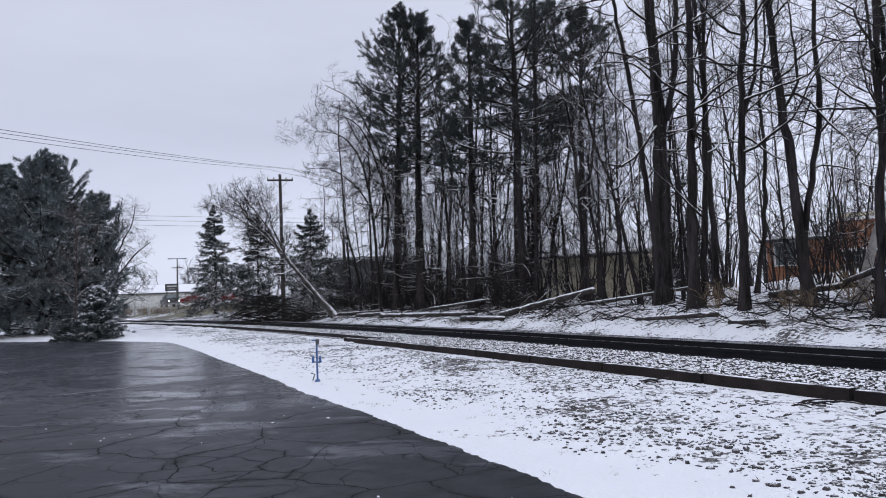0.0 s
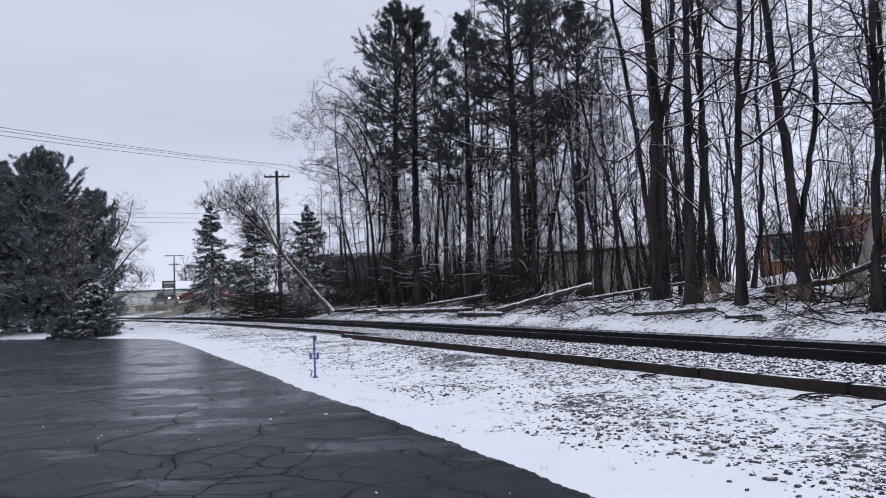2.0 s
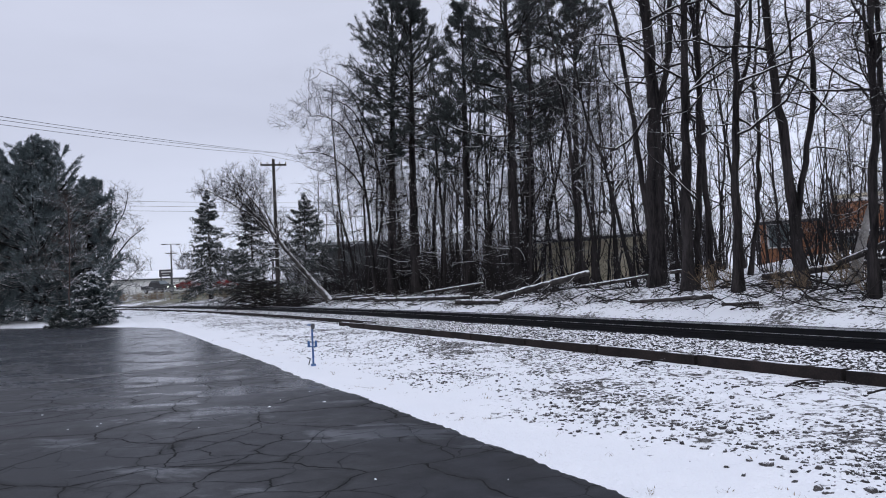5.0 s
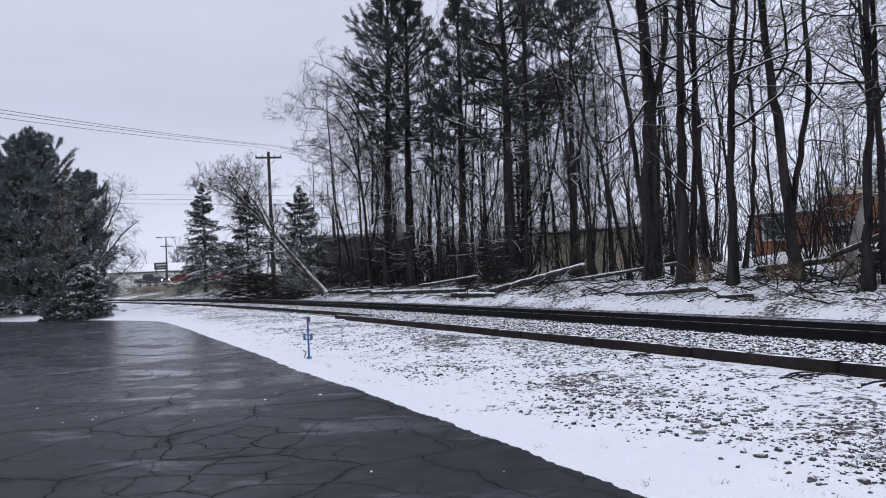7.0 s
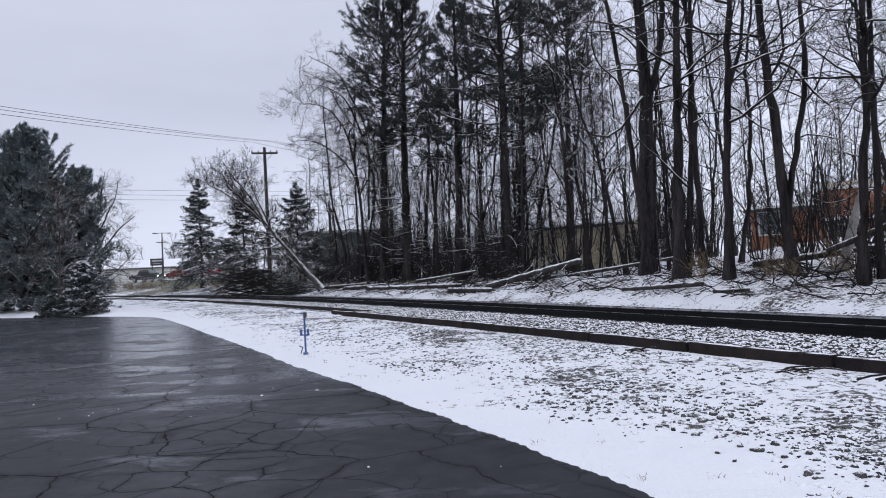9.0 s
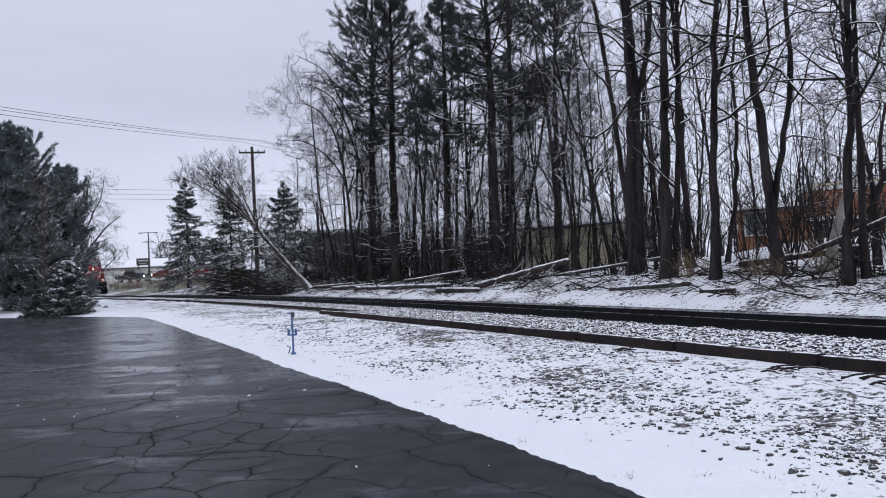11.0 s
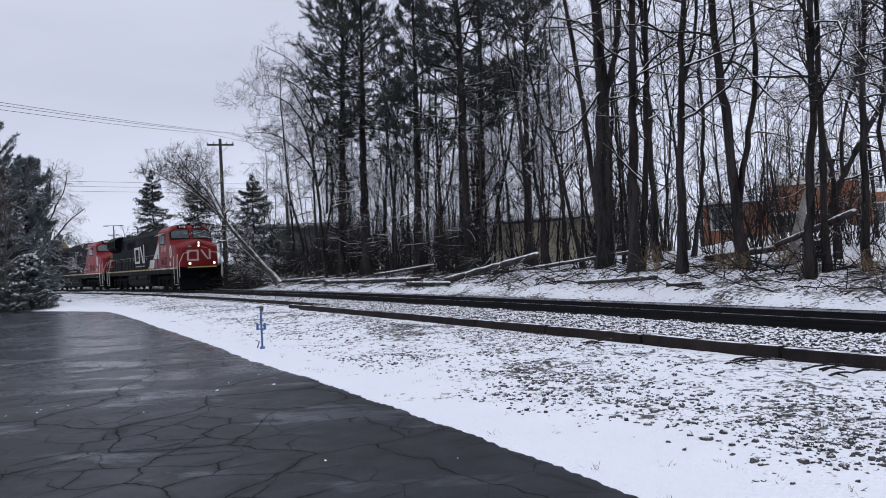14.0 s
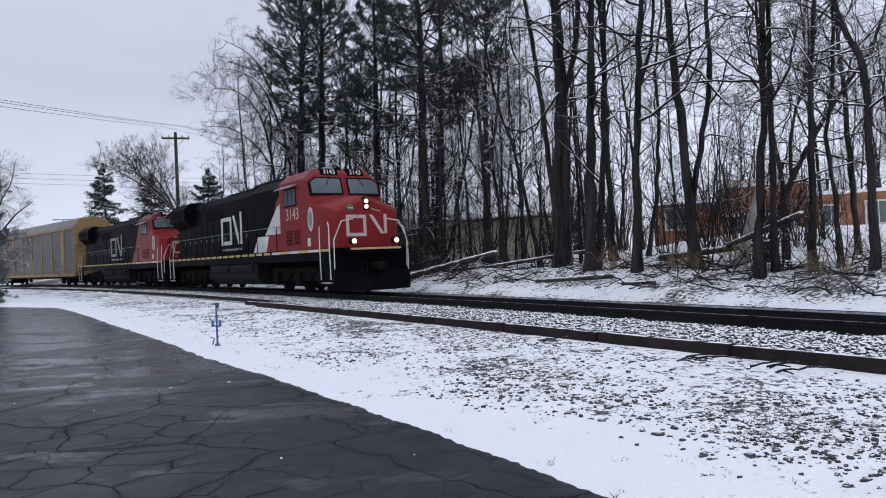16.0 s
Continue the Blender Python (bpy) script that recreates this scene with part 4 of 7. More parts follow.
scatter_bushes(95, -45, -5, 6, 12, BUSHES, M_TWIG, "bush", "leafless snow-lined bush among the tree trunks", "bush", "undergrowth on the bank", 5)
scatter_bushes(12, 2, 14, 5.5, 8, BUSHES, M_TWIG, "bush", "leafless snow-lined bush among the tree trunks", "bush", "undergrowth on the bank", 16, (0.4, 0.8))
scatter_bushes(16, -12, 3, 9, 17, BUSHES, M_TWIG, "bush", "leafless snow-lined bush among the tree trunks", "bush", "undergrowth on the bank", 17, (1.1, 1.9))
scatter_bushes(45, -52, -10, 12, 26, BUSHES, M_TWIG, "bush", "leafless snow-lined bush among the tree trunks", "bush", "undergrowth on the bank", 6, (1.2, 2.0))
scatter_bushes(10, -2, 15, 5.0, 8.5, WEEDS, M_WEED, "weed_clump", "clump of dry brown weeds in the snow", "weeds", "weeds on the bank", 7, (0.6, 1.2))
scatter_bushes(40, -105, -62, 6.3, 7.6, WEEDS, M_WEED, "weed_clump", "clump of dry brown weeds along the fence", "weeds", "weeds at the fence", 8, (0.8, 1.5))


def slim_tree_meshes(seed, height):
    w, tw = Wood(seed), Wood(seed + 1)
    r = w.rng
    bx, by = r.normal(size=2) * 0.6
    T, R = trunk_paths(w, [(0, 0, 0), (bx * 0.4, by * 0.4, height * 0.35), (bx, by, height * 0.7), (bx * 1.3, by, height)], 0.03 + 0.0045 * height, 0.012)
    w.tubes(T, R, 6)
    B, BR = tw.shoots(T, R, 20, 0.22, (0.12, 0.3), (30, 70), 6, 0.16, 0.12, rmin=0.009)
    tw.tubes(B, BR, 4)
    C, CR = tw.shoots(B, BR, 6, 0.2, (0.3, 0.6), (30, 65), 4, 0.2, 0.12, rmin=0.0075, minlen=0.35)
    tw.tubes(C, CR, 3)
    D, DR = tw.shoots(C, CR, 4, 0.15, (0.35, 0.7), (25, 60), 3, 0.2, 0.15, rmin=0.0055, minlen=0.25)
    tw.tubes(D, DR, 3)
    return w.mesh("trunk", True), tw.mesh("crown")


SLIM = [slim_tree_meshes(300 + 3 * i, 9 + 1.6 * i) for i in range(6)]


def slim_tree(x, y, turn, k, which, label, group):
    tree = thing("bare_tree", label, "tree", (x, y, ground_at(x, y) - 0.1), turn, group)
    tree.scale = (k, k, k)
    part("trunk", SLIM[which][0], M_BARK, tree)
    part("crown", SLIM[which][1], M_TWIG, tree)


r = random.Random(12)
for i in range(92):
    x, y, h = on_line(r.uniform(-50, -6) if i % 5 else r.uniform(-6, 12), -r.uniform(8.5, 20))
    if (0.3 < x < 5.8 and i % 3 == 0) or (x > 7 and i % 10 == 0):
        continue  # the gaps before the houses
    slim_tree(x, y, r.uniform(0, 360), r.uniform(0.7, 1.15), r.randrange(6), "slender leafless tree in the thicket behind the bank", "thicket trees")
for i in range(40):
    x, y, h = on_line(r.uniform(-52, -9), -r.uniform(11, 32))
    slim_tree(x, y, r.uniform(0, 360), r.uniform(0.5, 0.8), r.randrange(6), "slender leafless tree in the thicket behind the bank", "thicket trees")
for i in range(10):
    x, y, h = on_line(r.uniform(-33, -5), -r.uniform(6.5, 11.5))
    slim_tree(x, y, r.uniform(0, 360), r.uniform(0.55, 1.0), r.randrange(6), "slender leafless tree in the thicket behind the bank", "thicket trees")
for i in range(104):
    if i < 64:
        x, y, h = on_line(r.uniform(-75, 20) if i < 26 else r.uniform(-25, 30), -r.uniform(36, 70))
    else:
        x, y, h = on_line(r.uniform(-21, 4), -r.uniform(33, 50))
    slim_tree(x, y, r.uniform(0, 360), r.uniform(0.6, 1.0), r.randrange(6), "leafless tree standing beyond the houses", "trees beyond the houses")


def far_woods():
    w = Wood(400)
    rr = w.rng
    n = 400
    a = np.radians(rr.uniform(-44, 46, n))
    D = rr.uniform(150, 260, n)
    X, Y = D * np.sin(a), D * np.cos(a)
    H = rr.uniform(7, 14, n) * np.where(a < -0.3, 0.75, 1.0)
    Z = np.full(n, 0.9)
    P = np.stack([np.stack([X + rr.normal(size=n) * 0.3 * k, Y, Z + H * k / 3], 1) for k in range(4)], 1)
    R = np.stack([0.2 * H / 10 * (1 - 0.27 * k) for k in range(4)], 1)
    w.tubes(P, R, 4)
    B, BR = w.shoots(P, R, 14, 0.1, (0.2, 0.4), (25, 60), 4, 0.15, 0.12, rmin=0.04)
    w.tubes(B, BR, 3)
    C, CR = w.shoots(B, BR, 6, 0.2, (0.35, 0.7), (25, 60), 2, 0.2, 0.12, rmin=0.025)
    w.tubes(C, CR, 3)
    # the grey of this wood is painted haze; the air itself is clear
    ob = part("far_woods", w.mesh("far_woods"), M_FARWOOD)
    tagged(ob, "leafless woods along the horizon, distance haze painted in as grey", "woods", kind="stuff")


far_woods()

# ---- evergreens round the car park and beyond the line ----
DENSE = "dense blue-green pine at the edge of the car park"
pine_tree([(-32.0, 43.9, 0.3), (-31.9, 43.9, 4), (-31.7, 43.9, 7.6), (-31.5, 43.9, 11.2)], 0.24, 101, DENSE, 0.3, 4.5, 260, 0, "pines at the car park", M_PINE_BLUE, 9, 0.21, 10, 0.10, 0.42, needle_width=0.017, tip=(0.60, 0.18), uneven=0.55, foot=0.78)
pine_tree([(-36.2, 44.4, 0.3), (-36.0, 44.4, 4), (-35.4, 44.4, 7.4), (-35.1, 44.4, 10.9)], 0.22, 105, DENSE, 0.3, 4.2, 190, 0, "pines at the car park", M_PINE_BLUE, 8, 0.23, 9, 0.09, 0.4, needle_width=0.020, tip=(0.5, 0.16), uneven=0.6, foot=0.78)
pine_tree([(-29.3, 45.6, 0.3), (-29.3, 45.6, 4), (-29.2, 45.6, 6.2), (-29.1, 45.6, 8.9)], 0.18, 109, DENSE, 0.5, 2.9, 130, 10, "pines at the car park", M_PINE_BLUE, 7, 0.23, 8, 0.09, 0.35, needle_width=0.020)
pine_tree([(-38.4, 42.4, 0.3), (-38.4, 42.4, 4), (-38.3, 42.4, 6), (-38.3, 42.4, 8.8)], 0.2, 113, DENSE, 0.5, 3.6, 120, 0, "pines at the car park", M_PINE_BLUE, 7, 0.25, 8, 0.08, 0.3, needle_width=0.024, foot=0.78)
spruce_tree(-24.1, 37.7, 0.26, 2.65, 1.6, 121, "small bluish spruce dusted with snow beside the car park", M_SPRUCE_SNOW, "", 0.03, 13, 10, 7, 0.10, 0.014, 6, full=0.72, uneven=0.25, snowy=0.5)
spruce_tree(-26.3, 38.3, 0.2, 1.0, 1.0, 123, "low dark evergreen shrub beside the car park", M_SPRUCE, "", 0.05, 7, 9, 6, 0.11, 0.016, 6, snowy=0.05)
# the dead conifer before the pines: bare reddish boughs that sweep out and up
bare_tree([(-26.9, 39.9, 0.2), (-26.9, 39.9, 2.4), (-26.8, 39.9, 4.4), (-26.8, 39.9, 6.2)], 0.08, 125, "dead reddish leafless conifer with long sweeping boughs", 7.0, 17, 0.2, (0.36, 0.58),
          mat=M_DEAD, group="", twigs=(7, 4), up=0.10)
bare_tree([(-36.4, 58.6, 0.3), (-36.3, 58.6, 3.0), (-36.0, 58.6, 6.0), (-35.5, 58.6, 8.8)], 0.26, 127, "spreading leafless tree beyond the car park", 11.3, 22, 0.15, (0.22, 0.42), group="", twigs=(6, 5), up=0.03,
          forks=[([(-36.4, 58.6, 2.0), (-37.0, 58.6, 4.5), (-37.3, 58.6, 7.0), (-37.0, 58.6, 9.6)], 0.16, 1), ([(-36.2, 58.6, 3.8), (-35.1, 58.7, 5.2), (-33.9, 58.7, 6.4), (-32.6, 58.7, 7.3)], 0.14, 1),
                 ([(-36.3, 58.6, 1.4), (-35.0, 58.7, 2.4), (-33.9, 58.7, 3.2), (-32.6, 58.7, 4.4)], 0.10, 1), ([(-36.1, 58.6, 5.4), (-35.0, 58.6, 7.6), (-34.2, 58.6, 9.0), (-33.9, 58.6, 10.4)], 0.12, 1)])
spruce_tree(-31.3, 68.4, 1.0, 10.6, 4.3, 131, "tall open-tiered spruce with snow on its boughs", M_SPRUCE, "spruces beyond the line", 0.10, 25, 6, 7, 0.15, 0.020, 5, full=0.92, uneven=0.5)
spruce_tree(-25.8, 65.4, 1.0, 8.8, 4.2, 133, "dark spruce with drooping snowy boughs", M_SPRUCE, "spruces beyond the line", 0.08, 22, 6, 7, 0.15, 0.020, 5, full=0.92, uneven=0.5)
spruce_tree(-18.8, 59.5, 1.0, 8.4, 4.4, 135, "dark spruce with drooping snowy boughs", M_SPRUCE, "spruces beyond the line", 0.08, 22, 6, 7, 0.15, 0.020, 5, full=0.92, uneven=0.5)
bare_tree([(-13.4, 47.0, 0.75), (-14.85, 46.6, 2.6), (-16.1, 46.2, 4.35), (-17.4, 45.8, 6.1), (-18.6, 45.4, 7.4)], 0.30, 141, "half-fallen tree leaning far over with snow on its trunk", 8.4, 30, 0.35, (0.2, 0.42), group="",
          trunk_mat=M_SNOWTRUNK, twigs=(8, 6), up=0.12,
          forks=[([(-16.9, 45.9, 5.4), (-18.2, 45.5, 6.6), (-20.2, 45.2, 7.9), (-21.0, 45.2, 8.4)], 0.12, 1), ([(-16.6, 46.0, 4.9), (-17.5, 45.7, 6.9), (-18.6, 45.4, 8.4), (-19.1, 45.3, 9.3)], 0.12, 1),
                 ([(-16.1, 46.1, 4.4), (-16.9, 45.7, 6.4), (-17.5, 45.4, 8.2), (-17.7, 45.3, 9.3)], 0.10, 1), ([(-13.5, 47.0, 0.8), (-14.9, 46.7, 2.3), (-15.9, 46.4, 3.4), (-16.6, 46.2, 4.6)], 0.14, 1)])


def brush_heap(x, y, count, reach, high, seed, label):
    """A heap of cut branches: long sticks thrown over one another, with their twigs."""
    w = Wood(seed)
    rr = w.rng
    az = rr.normal(size=count) * 0.5 + np.where(rr.rand(count) < 0.5, 0, np.pi) + 0.5
    start = np.stack([x + rr.normal(size=count) * reach * 0.35, y + rr.normal(size=count) * 0.5, np.full(count, 0.0)], 1)
    start[:, 2] = ground_z(start[:, 0], start[:, 1]) + rr.uniform(0.05, high, count) * np.exp(-((start[:, 0] - x) / reach) ** 2)
    L = rr.uniform(0.8, 2.4, count)
    cur = np.stack([np.cos(az), np.sin(az), rr.normal(size=count) * 0.22], 1)
    Q = [start]
    for k in range(4):
        cur = unit(cur + rr.normal(size=cur.shape) * 0.14 - np.array([0, 0, 0.05]))
        Q.append(Q[-1] + cur * (L / 4)[:, None])
    Q = np.stack(Q, 1)
    gz = ground_z(Q[..., 0].ravel(), Q[..., 1].ravel()).reshape(Q.shape[:2])
    Q[..., 2] = np.maximum(Q[..., 2], gz + 0.02)
    R = rr.uniform(0.015, 0.04, count)[:, None] * np.linspace(1, 0.35, 5)[None]
    w.tubes(Q, R, 4)
    B, BR = w.shoots(Q, R, 5, 0.2, (0.25, 0.5), (25, 60), 3, 0.2, 0.03, rmin=0.008, minlen=0.2)
    w.tubes(B, BR, 3)
    tagged(part("brush_heap", w.mesh("brush_heap"), M_STICK), label, "brush heap", "brush heaps", kind="stuff")


brush_heap(-19.8, 51.4, 260, 2.2, 2.1, 551, "dark tangled heap of cut branches at the pole's foot")
brush_heap(-16.2, 49.6, 90, 1.6, 0.7, 553, "low tangle of cut branches beside the leaning tree")

# ---- fallen logs and sticks ----
def log(pts, r0, r1, seed, label, stubs=0):
    w = Wood(seed)
    T, R = trunk_paths(w, pts, r0, r1, flare=1.05)
    T[0, 0, 2] += 0.15
    w.tubes(T, R, 10)
    if stubs:
        B, BR = w.shoots(T, R, stubs, 0.2, (0.12, 0.3), (40, 80), 5, 0.15, -0.05, rmin=0.012)
        w.tubes(B, BR, 5)
        C, CR = w.shoots(B, BR, 3, 0.3, (0.3, 0.6), (30, 60), 3, 0.2, 0.0, rmin=0.007)
        w.tubes(C, CR, 3)
    n = 10
    tri = [[0, i + 1, i] for i in range(1, n - 1)]
    last = (T.shape[1] - 1) * n
    tri += [[last, last + i, last + i + 1] for i in range(1, n - 1)]
    w.t.append(np.array(tri))
    tagged(part("log", w.mesh("log", True), M_LOG), label, "log", "fallen trunks on the bank")


def bank_log(s0, d0, s1, d1, r0, r1, lift0, lift1, seed, label, stubs=0):
    a, b = on_line(s0, -d0), on_line(s1, -d1)
    p0 = (a[0], a[1], ground_at(a[0], a[1]) + r0 * 0.6 + lift0)
    p2 = (b[0], b[1], ground_at(b[0], b[1]) + r1 * 0.6 + lift1)
    p1 = tuple((u + v) / 2 for u, v in zip(p0, p2))
    log([p0, p1, p2], r0, r1, seed, label, stubs)


FALLEN = "fallen snow-topped trunk lying on the bank"
bank_log(-11.2, 4.6, -4.2, 4.3, 0.15, 0.11, 0.0, 1.0, 501, "thick snow-topped fallen trunk propped on its broken branches", 16)
bank_log(-24.0, 4.3, -13.5, 4.5, 0.17, 0.1, 0.0, 0.15, 503, FALLEN, 6)
bank_log(-13.5, 3.9, -10.0, 4.0, 0.14, 0.11, 0.0, 0.0, 505, FALLEN)
bank_log(-1.6, 4.0, 1.7, 4.1, 0.065, 0.09, 0.0, 0.1, 507, FALLEN, 8)
bank_log(2.4, 3.8, 3.4, 4.0, 0.07, 0.06, 0.0, 0.05, 509, FALLEN, 2)
bank_log(-27.0, 4.0, -22.4, 4.6, 0.14, 0.1, 0.0, 0.1, 511, FALLEN, 4)
bank_log(-32.0, 4.5, -26.0, 5.0, 0.13, 0.08, 0.0, 0.2, 513, FALLEN, 8)
bank_log(-20.0, 5.5, -15.5, 6.5, 0.1, 0.07, 0.1, 0.5, 515, FALLEN, 6)
bank_log(3.4, 7.2, 6.6, 5.8, 0.075, 0.10, 0.5, 1.35, 517, "dark fallen trunk caught between the trees", 5)
bank_log(0.5, 7.6, 4.0, 8.4, 0.13, 0.1, 0.1, 0.5, 519, FALLEN, 5)
bank_log(-7.5, 6.0, -2.0, 6.8, 0.09, 0.06, 0.05, 0.5, 521, FALLEN, 6)


def sticks(count, s0, s1, d0, d1, seed, name, label, lens=(0.4, 1.6)):
    w = Wood(seed)
    rr = w.rng
    s, d = rr.uniform(s0, s1, count), -rr.uniform(d0, d1, count)
    x, y, h = on_line(s, 0.0)
    x, y = x + d * np.cos(h), y - d * np.sin(h)
    z = ground_z(x, y) + 0.02
    L = rr.uniform(lens[0], lens[1], count) ** 1.3
    az = rr.rand(count) * 2 * np.pi
    cur = np.stack([np.cos(az), np.sin(az), rr.uniform(0, 0.35, count)], 1)
    Q = [np.stack([x, y, z], 1)]
    for i in range(4):
        cur = unit(cur + rr.normal(size=cur.shape) * 0.2)
        Q.append(Q[-1] + cur * (L / 4)[:, None])
    Q = np.stack(Q, 1)
    gz = ground_z(Q[..., 0].ravel(), Q[..., 1].ravel()).reshape(Q.shape[:2])
    Q[..., 2] = np.maximum(Q[..., 2], gz + 0.01)
    R = rr.uniform(0.008, 0.025, count)[:, None] * np.linspace(1, 0.4, 5)[None]
    w.tubes(Q, R, 4)
    B, BR = w.shoots(Q, R, 3, 0.3, (0.3, 0.6), (30, 60), 3, 0.2, 0.05, rmin=0.005, minlen=0.15)
    w.tubes(B, BR, 3)
    tagged(part(name, w.mesh(name), M_STICK), label, "sticks", kind="stuff")


sticks(650, -32, 14, 3.4, 6.5, 531, "fallen_sticks", "snowy fallen sticks strewn over the bank")
sticks(480, -40, 13, 5.2, 10, 533, "fallen_branches", "tangled fallen branches under the trees", (0.5, 1.7))


def branch_scrap(s, d, seed, label):
    x, y, h = on_line(s, d)
    z = ground_at(x, y)
    rr = np.random.RandomState(seed)
    B = thing("broken_branch", label, "branch", (x, y, z), math.degrees(-h), "broken branches beside the timbers")
    for k in range(6):
        a, L, lift = rr.uniform(-0.5, 0.5), rr.uniform(0.22, 0.48), rr.uniform(0, 0.12)
        sx, sy = rr.normal() * 0.12, rr.normal() * 0.12 - 0.25
        c = (math.sin(a) * 0.5, math.cos(a))
        pts = [(sx + c[0] * L * t + 0.02 * math.sin(3 * t + k), sy + c[1] * L * t, 0.02 + lift * t + 0.02 * math.sin(4 * t)) for t in (0, 0.33, 0.66, 1)]
        part("stick", rod(bmesh.new(), pts, [0.014, 0.013, 0.011, 0.008], 6), M_STICK, B)


for i, (s, d) in enumerate(((11.2, 3.5), (8.0, 3.6), (12.5, 3.6))):
    branch_scrap(s, d, 541 + i, "broken dark branch lying in the snow beside the timbers")


# ---- stones ----
def stone_cloud(name, s, d, size, sink, mat, label, seed, round_=False):
    """Many small angular stones as one mesh."""
    rr = np.random.RandomState(seed)
    n = len(s)
    x, y, h = on_line(s, 0.0)
    x, y = x + d * np.cos(h), y - d * np.sin(h)
    z = ground_z(x, y) - sink * size
    base = np.array([(1, 0, 0), (0, 1, 0), (-1, 0, 0), (0, -1, 0), (0, 0, 1), (0, 0, -1)], float)
    f = np.array([(0, 1, 4), (1, 2, 4), (2, 3, 4), (3, 0, 4), (1, 0, 5), (2, 1, 5), (3, 2, 5), (0, 3, 5)])
    if round_:
        g = 0.62
        base = np.array([(-g, 1, 0), (g, 1, 0), (-g, -1, 0), (g, -1, 0), (0, -g, 1), (0, g, 1), (0, -g, -1), (0, g, -1), (1, 0, -g), (1, 0, g), (-1, 0, -g), (-1, 0, g)]) * 0.85
        f = np.array([(0, 11, 5), (0, 5, 1), (0, 1, 7), (0, 7, 10), (0, 10, 11), (1, 5, 9), (5, 11, 4), (11, 10, 2), (10, 7, 6), (7, 1, 8),
                      (3, 9, 4), (3, 4, 2), (3, 2, 6), (3, 6, 8), (3, 8, 9), (4, 9, 5), (2, 4, 11), (6, 2, 10), (8, 6, 7), (9, 8, 1)])
    m = len(base)
    V = base[None] * (0.8 + 0.4 * rr.rand(n, m, 1)) * (0.65 + 0.6 * rr.rand(n, 1, 3)) + rr.normal(size=(n, m, 3)) * (0.10 if round_ else 0.14)
    V *= np.array([1, 1, 0.85])
    a = rr.rand(n) * 2 * np.pi
    c, si = np.cos(a), np.sin(a)
    tilt = rr.normal(size=(n, 1)) * 0.5
    X, Y, Z = V[..., 0], V[..., 1], V[..., 2]
    X, Z = X * np.cos(tilt) - Z * np.sin(tilt), X * np.sin(tilt) + Z * np.cos(tilt)
    X, Y = X * c[:, None] - Y * si[:, None], X * si[:, None] + Y * c[:, None]
    P = np.stack([X, Y, Z], -1) * size[:, None, None] + np.stack([x, y, z], 1)[:, None, :]
    tri = (np.arange(n)[:, None, None] * m + f[None]).reshape(-1, 3)
    tagged(part(name, fast_mesh(name, P.reshape(-1, 3), None, tri, round_), mat), label, "stones", kind="stuff")


rs = np.random.RandomState(61)
n = 23000
s = 17 - 80 * rs.rand(n) ** 1.6
stone_cloud("ballast", s, rs.uniform(0.86, 2.86, n), rs.uniform(0.026, 0.050, n), -0.2, M_STONE, "grey crushed stone ballast dusted with snow", 62, True)
n = 9000
stone_cloud("ballast_between_rails", 17 - 70 * rs.rand(n) ** 1.4, rs.uniform(-2.4, 0.7, n), rs.uniform(0.022, 0.045, n), 0.3, M_STONE, "grey crushed stone ballast between the rails", 63)
n = 110000
s, d = 16 - 42 * rs.rand(n) ** 1.5, rs.uniform(3.15, 7.4, n)
x, y, h = on_line(s, 0.0)
x, y = x + d * np.cos(h), y - d * np.sin(h)
want = np.interp(d, [3.1, 3.8, 5.2, 6.3, 6.9, 7.5], [0.2, 0.45, 0.55, 0.45, 0.12, 0.0])
want = want * 0.8 + 1.1 * (value_noise(x, y, 1.3, 64) - 0.55) + 0.5 * (value_noise(x, y, 0.4, 65) - 0.5)
want = want + 0.9 * np.exp(-((s - 14.2) / 0.9) ** 2 - ((d - 6.1) / 0.6) ** 2) + 0.5 * np.exp(-((s - 12.3) / 1.6) ** 2 - ((d - 5.9) / 0.45) ** 2)
keep = rs.rand(n) < np.clip(want, 0.012, 1) * 0.36
stone_cloud("field_stones", s[keep], d[keep], (0.009 + 0.026 * rs.rand(n) ** 2.4)[keep], 0.15, M_FIELDSTONE, "small stones poking through the thin snow", 66, True)
keep = rs.rand(n) < np.clip(want + 0.15, 0.02, 1) * 0.12
stone_cloud("snowy_pebbles", s[keep], d[keep], (0.014 + 0.024 * rs.rand(n) ** 2.0)[keep], 0.4, M_FIELDSNOW, "pebbles almost buried under the thin snow", 68, True)


def loose_stones(parent, count, s0, s1, d0, d1, seed):
    """Larger pebbles that lie singly on the snow; each a piece of the ground."""
    rr = random.Random(seed)
    shapes = []
    for k in range(6):
        bm = bmesh.new()
        bmesh.ops.create_icosphere(bm, subdivisions=1, radius=1.0)
        for v in bm.verts:
            v.co *= rr.uniform(0.75, 1.15)
            v.co.x *= 1.15 + 0.08 * k
            v.co.z *= 0.62
        for f in bm.faces:
            f.smooth = True
        me = bpy.data.meshes.new("stone")
        bm.to_mesh(me)
        bm.free()
        me.materials.append(M_FIELDSTONE)
        shapes.append(me)
    for k in range(count):
        s, d = s1 - (s1 - s0) * rr.random() ** 1.4, rr.uniform(d0, d1)
        x, y, h = on_line(s, d)
        size = 0.022 + 0.03 * rr.random() ** 2
        ob = part("stone", shapes[rr.randrange(6)], M_FIELDSTONE, parent)
        ob.matrix_basis = pose(x, y, ground_at(x, y) - 0.02 * size, rr.uniform(-15, 15), rr.uniform(-15, 15), rr.uniform(0, 360)) @ Matrix.Diagonal((size, size, size, 1))


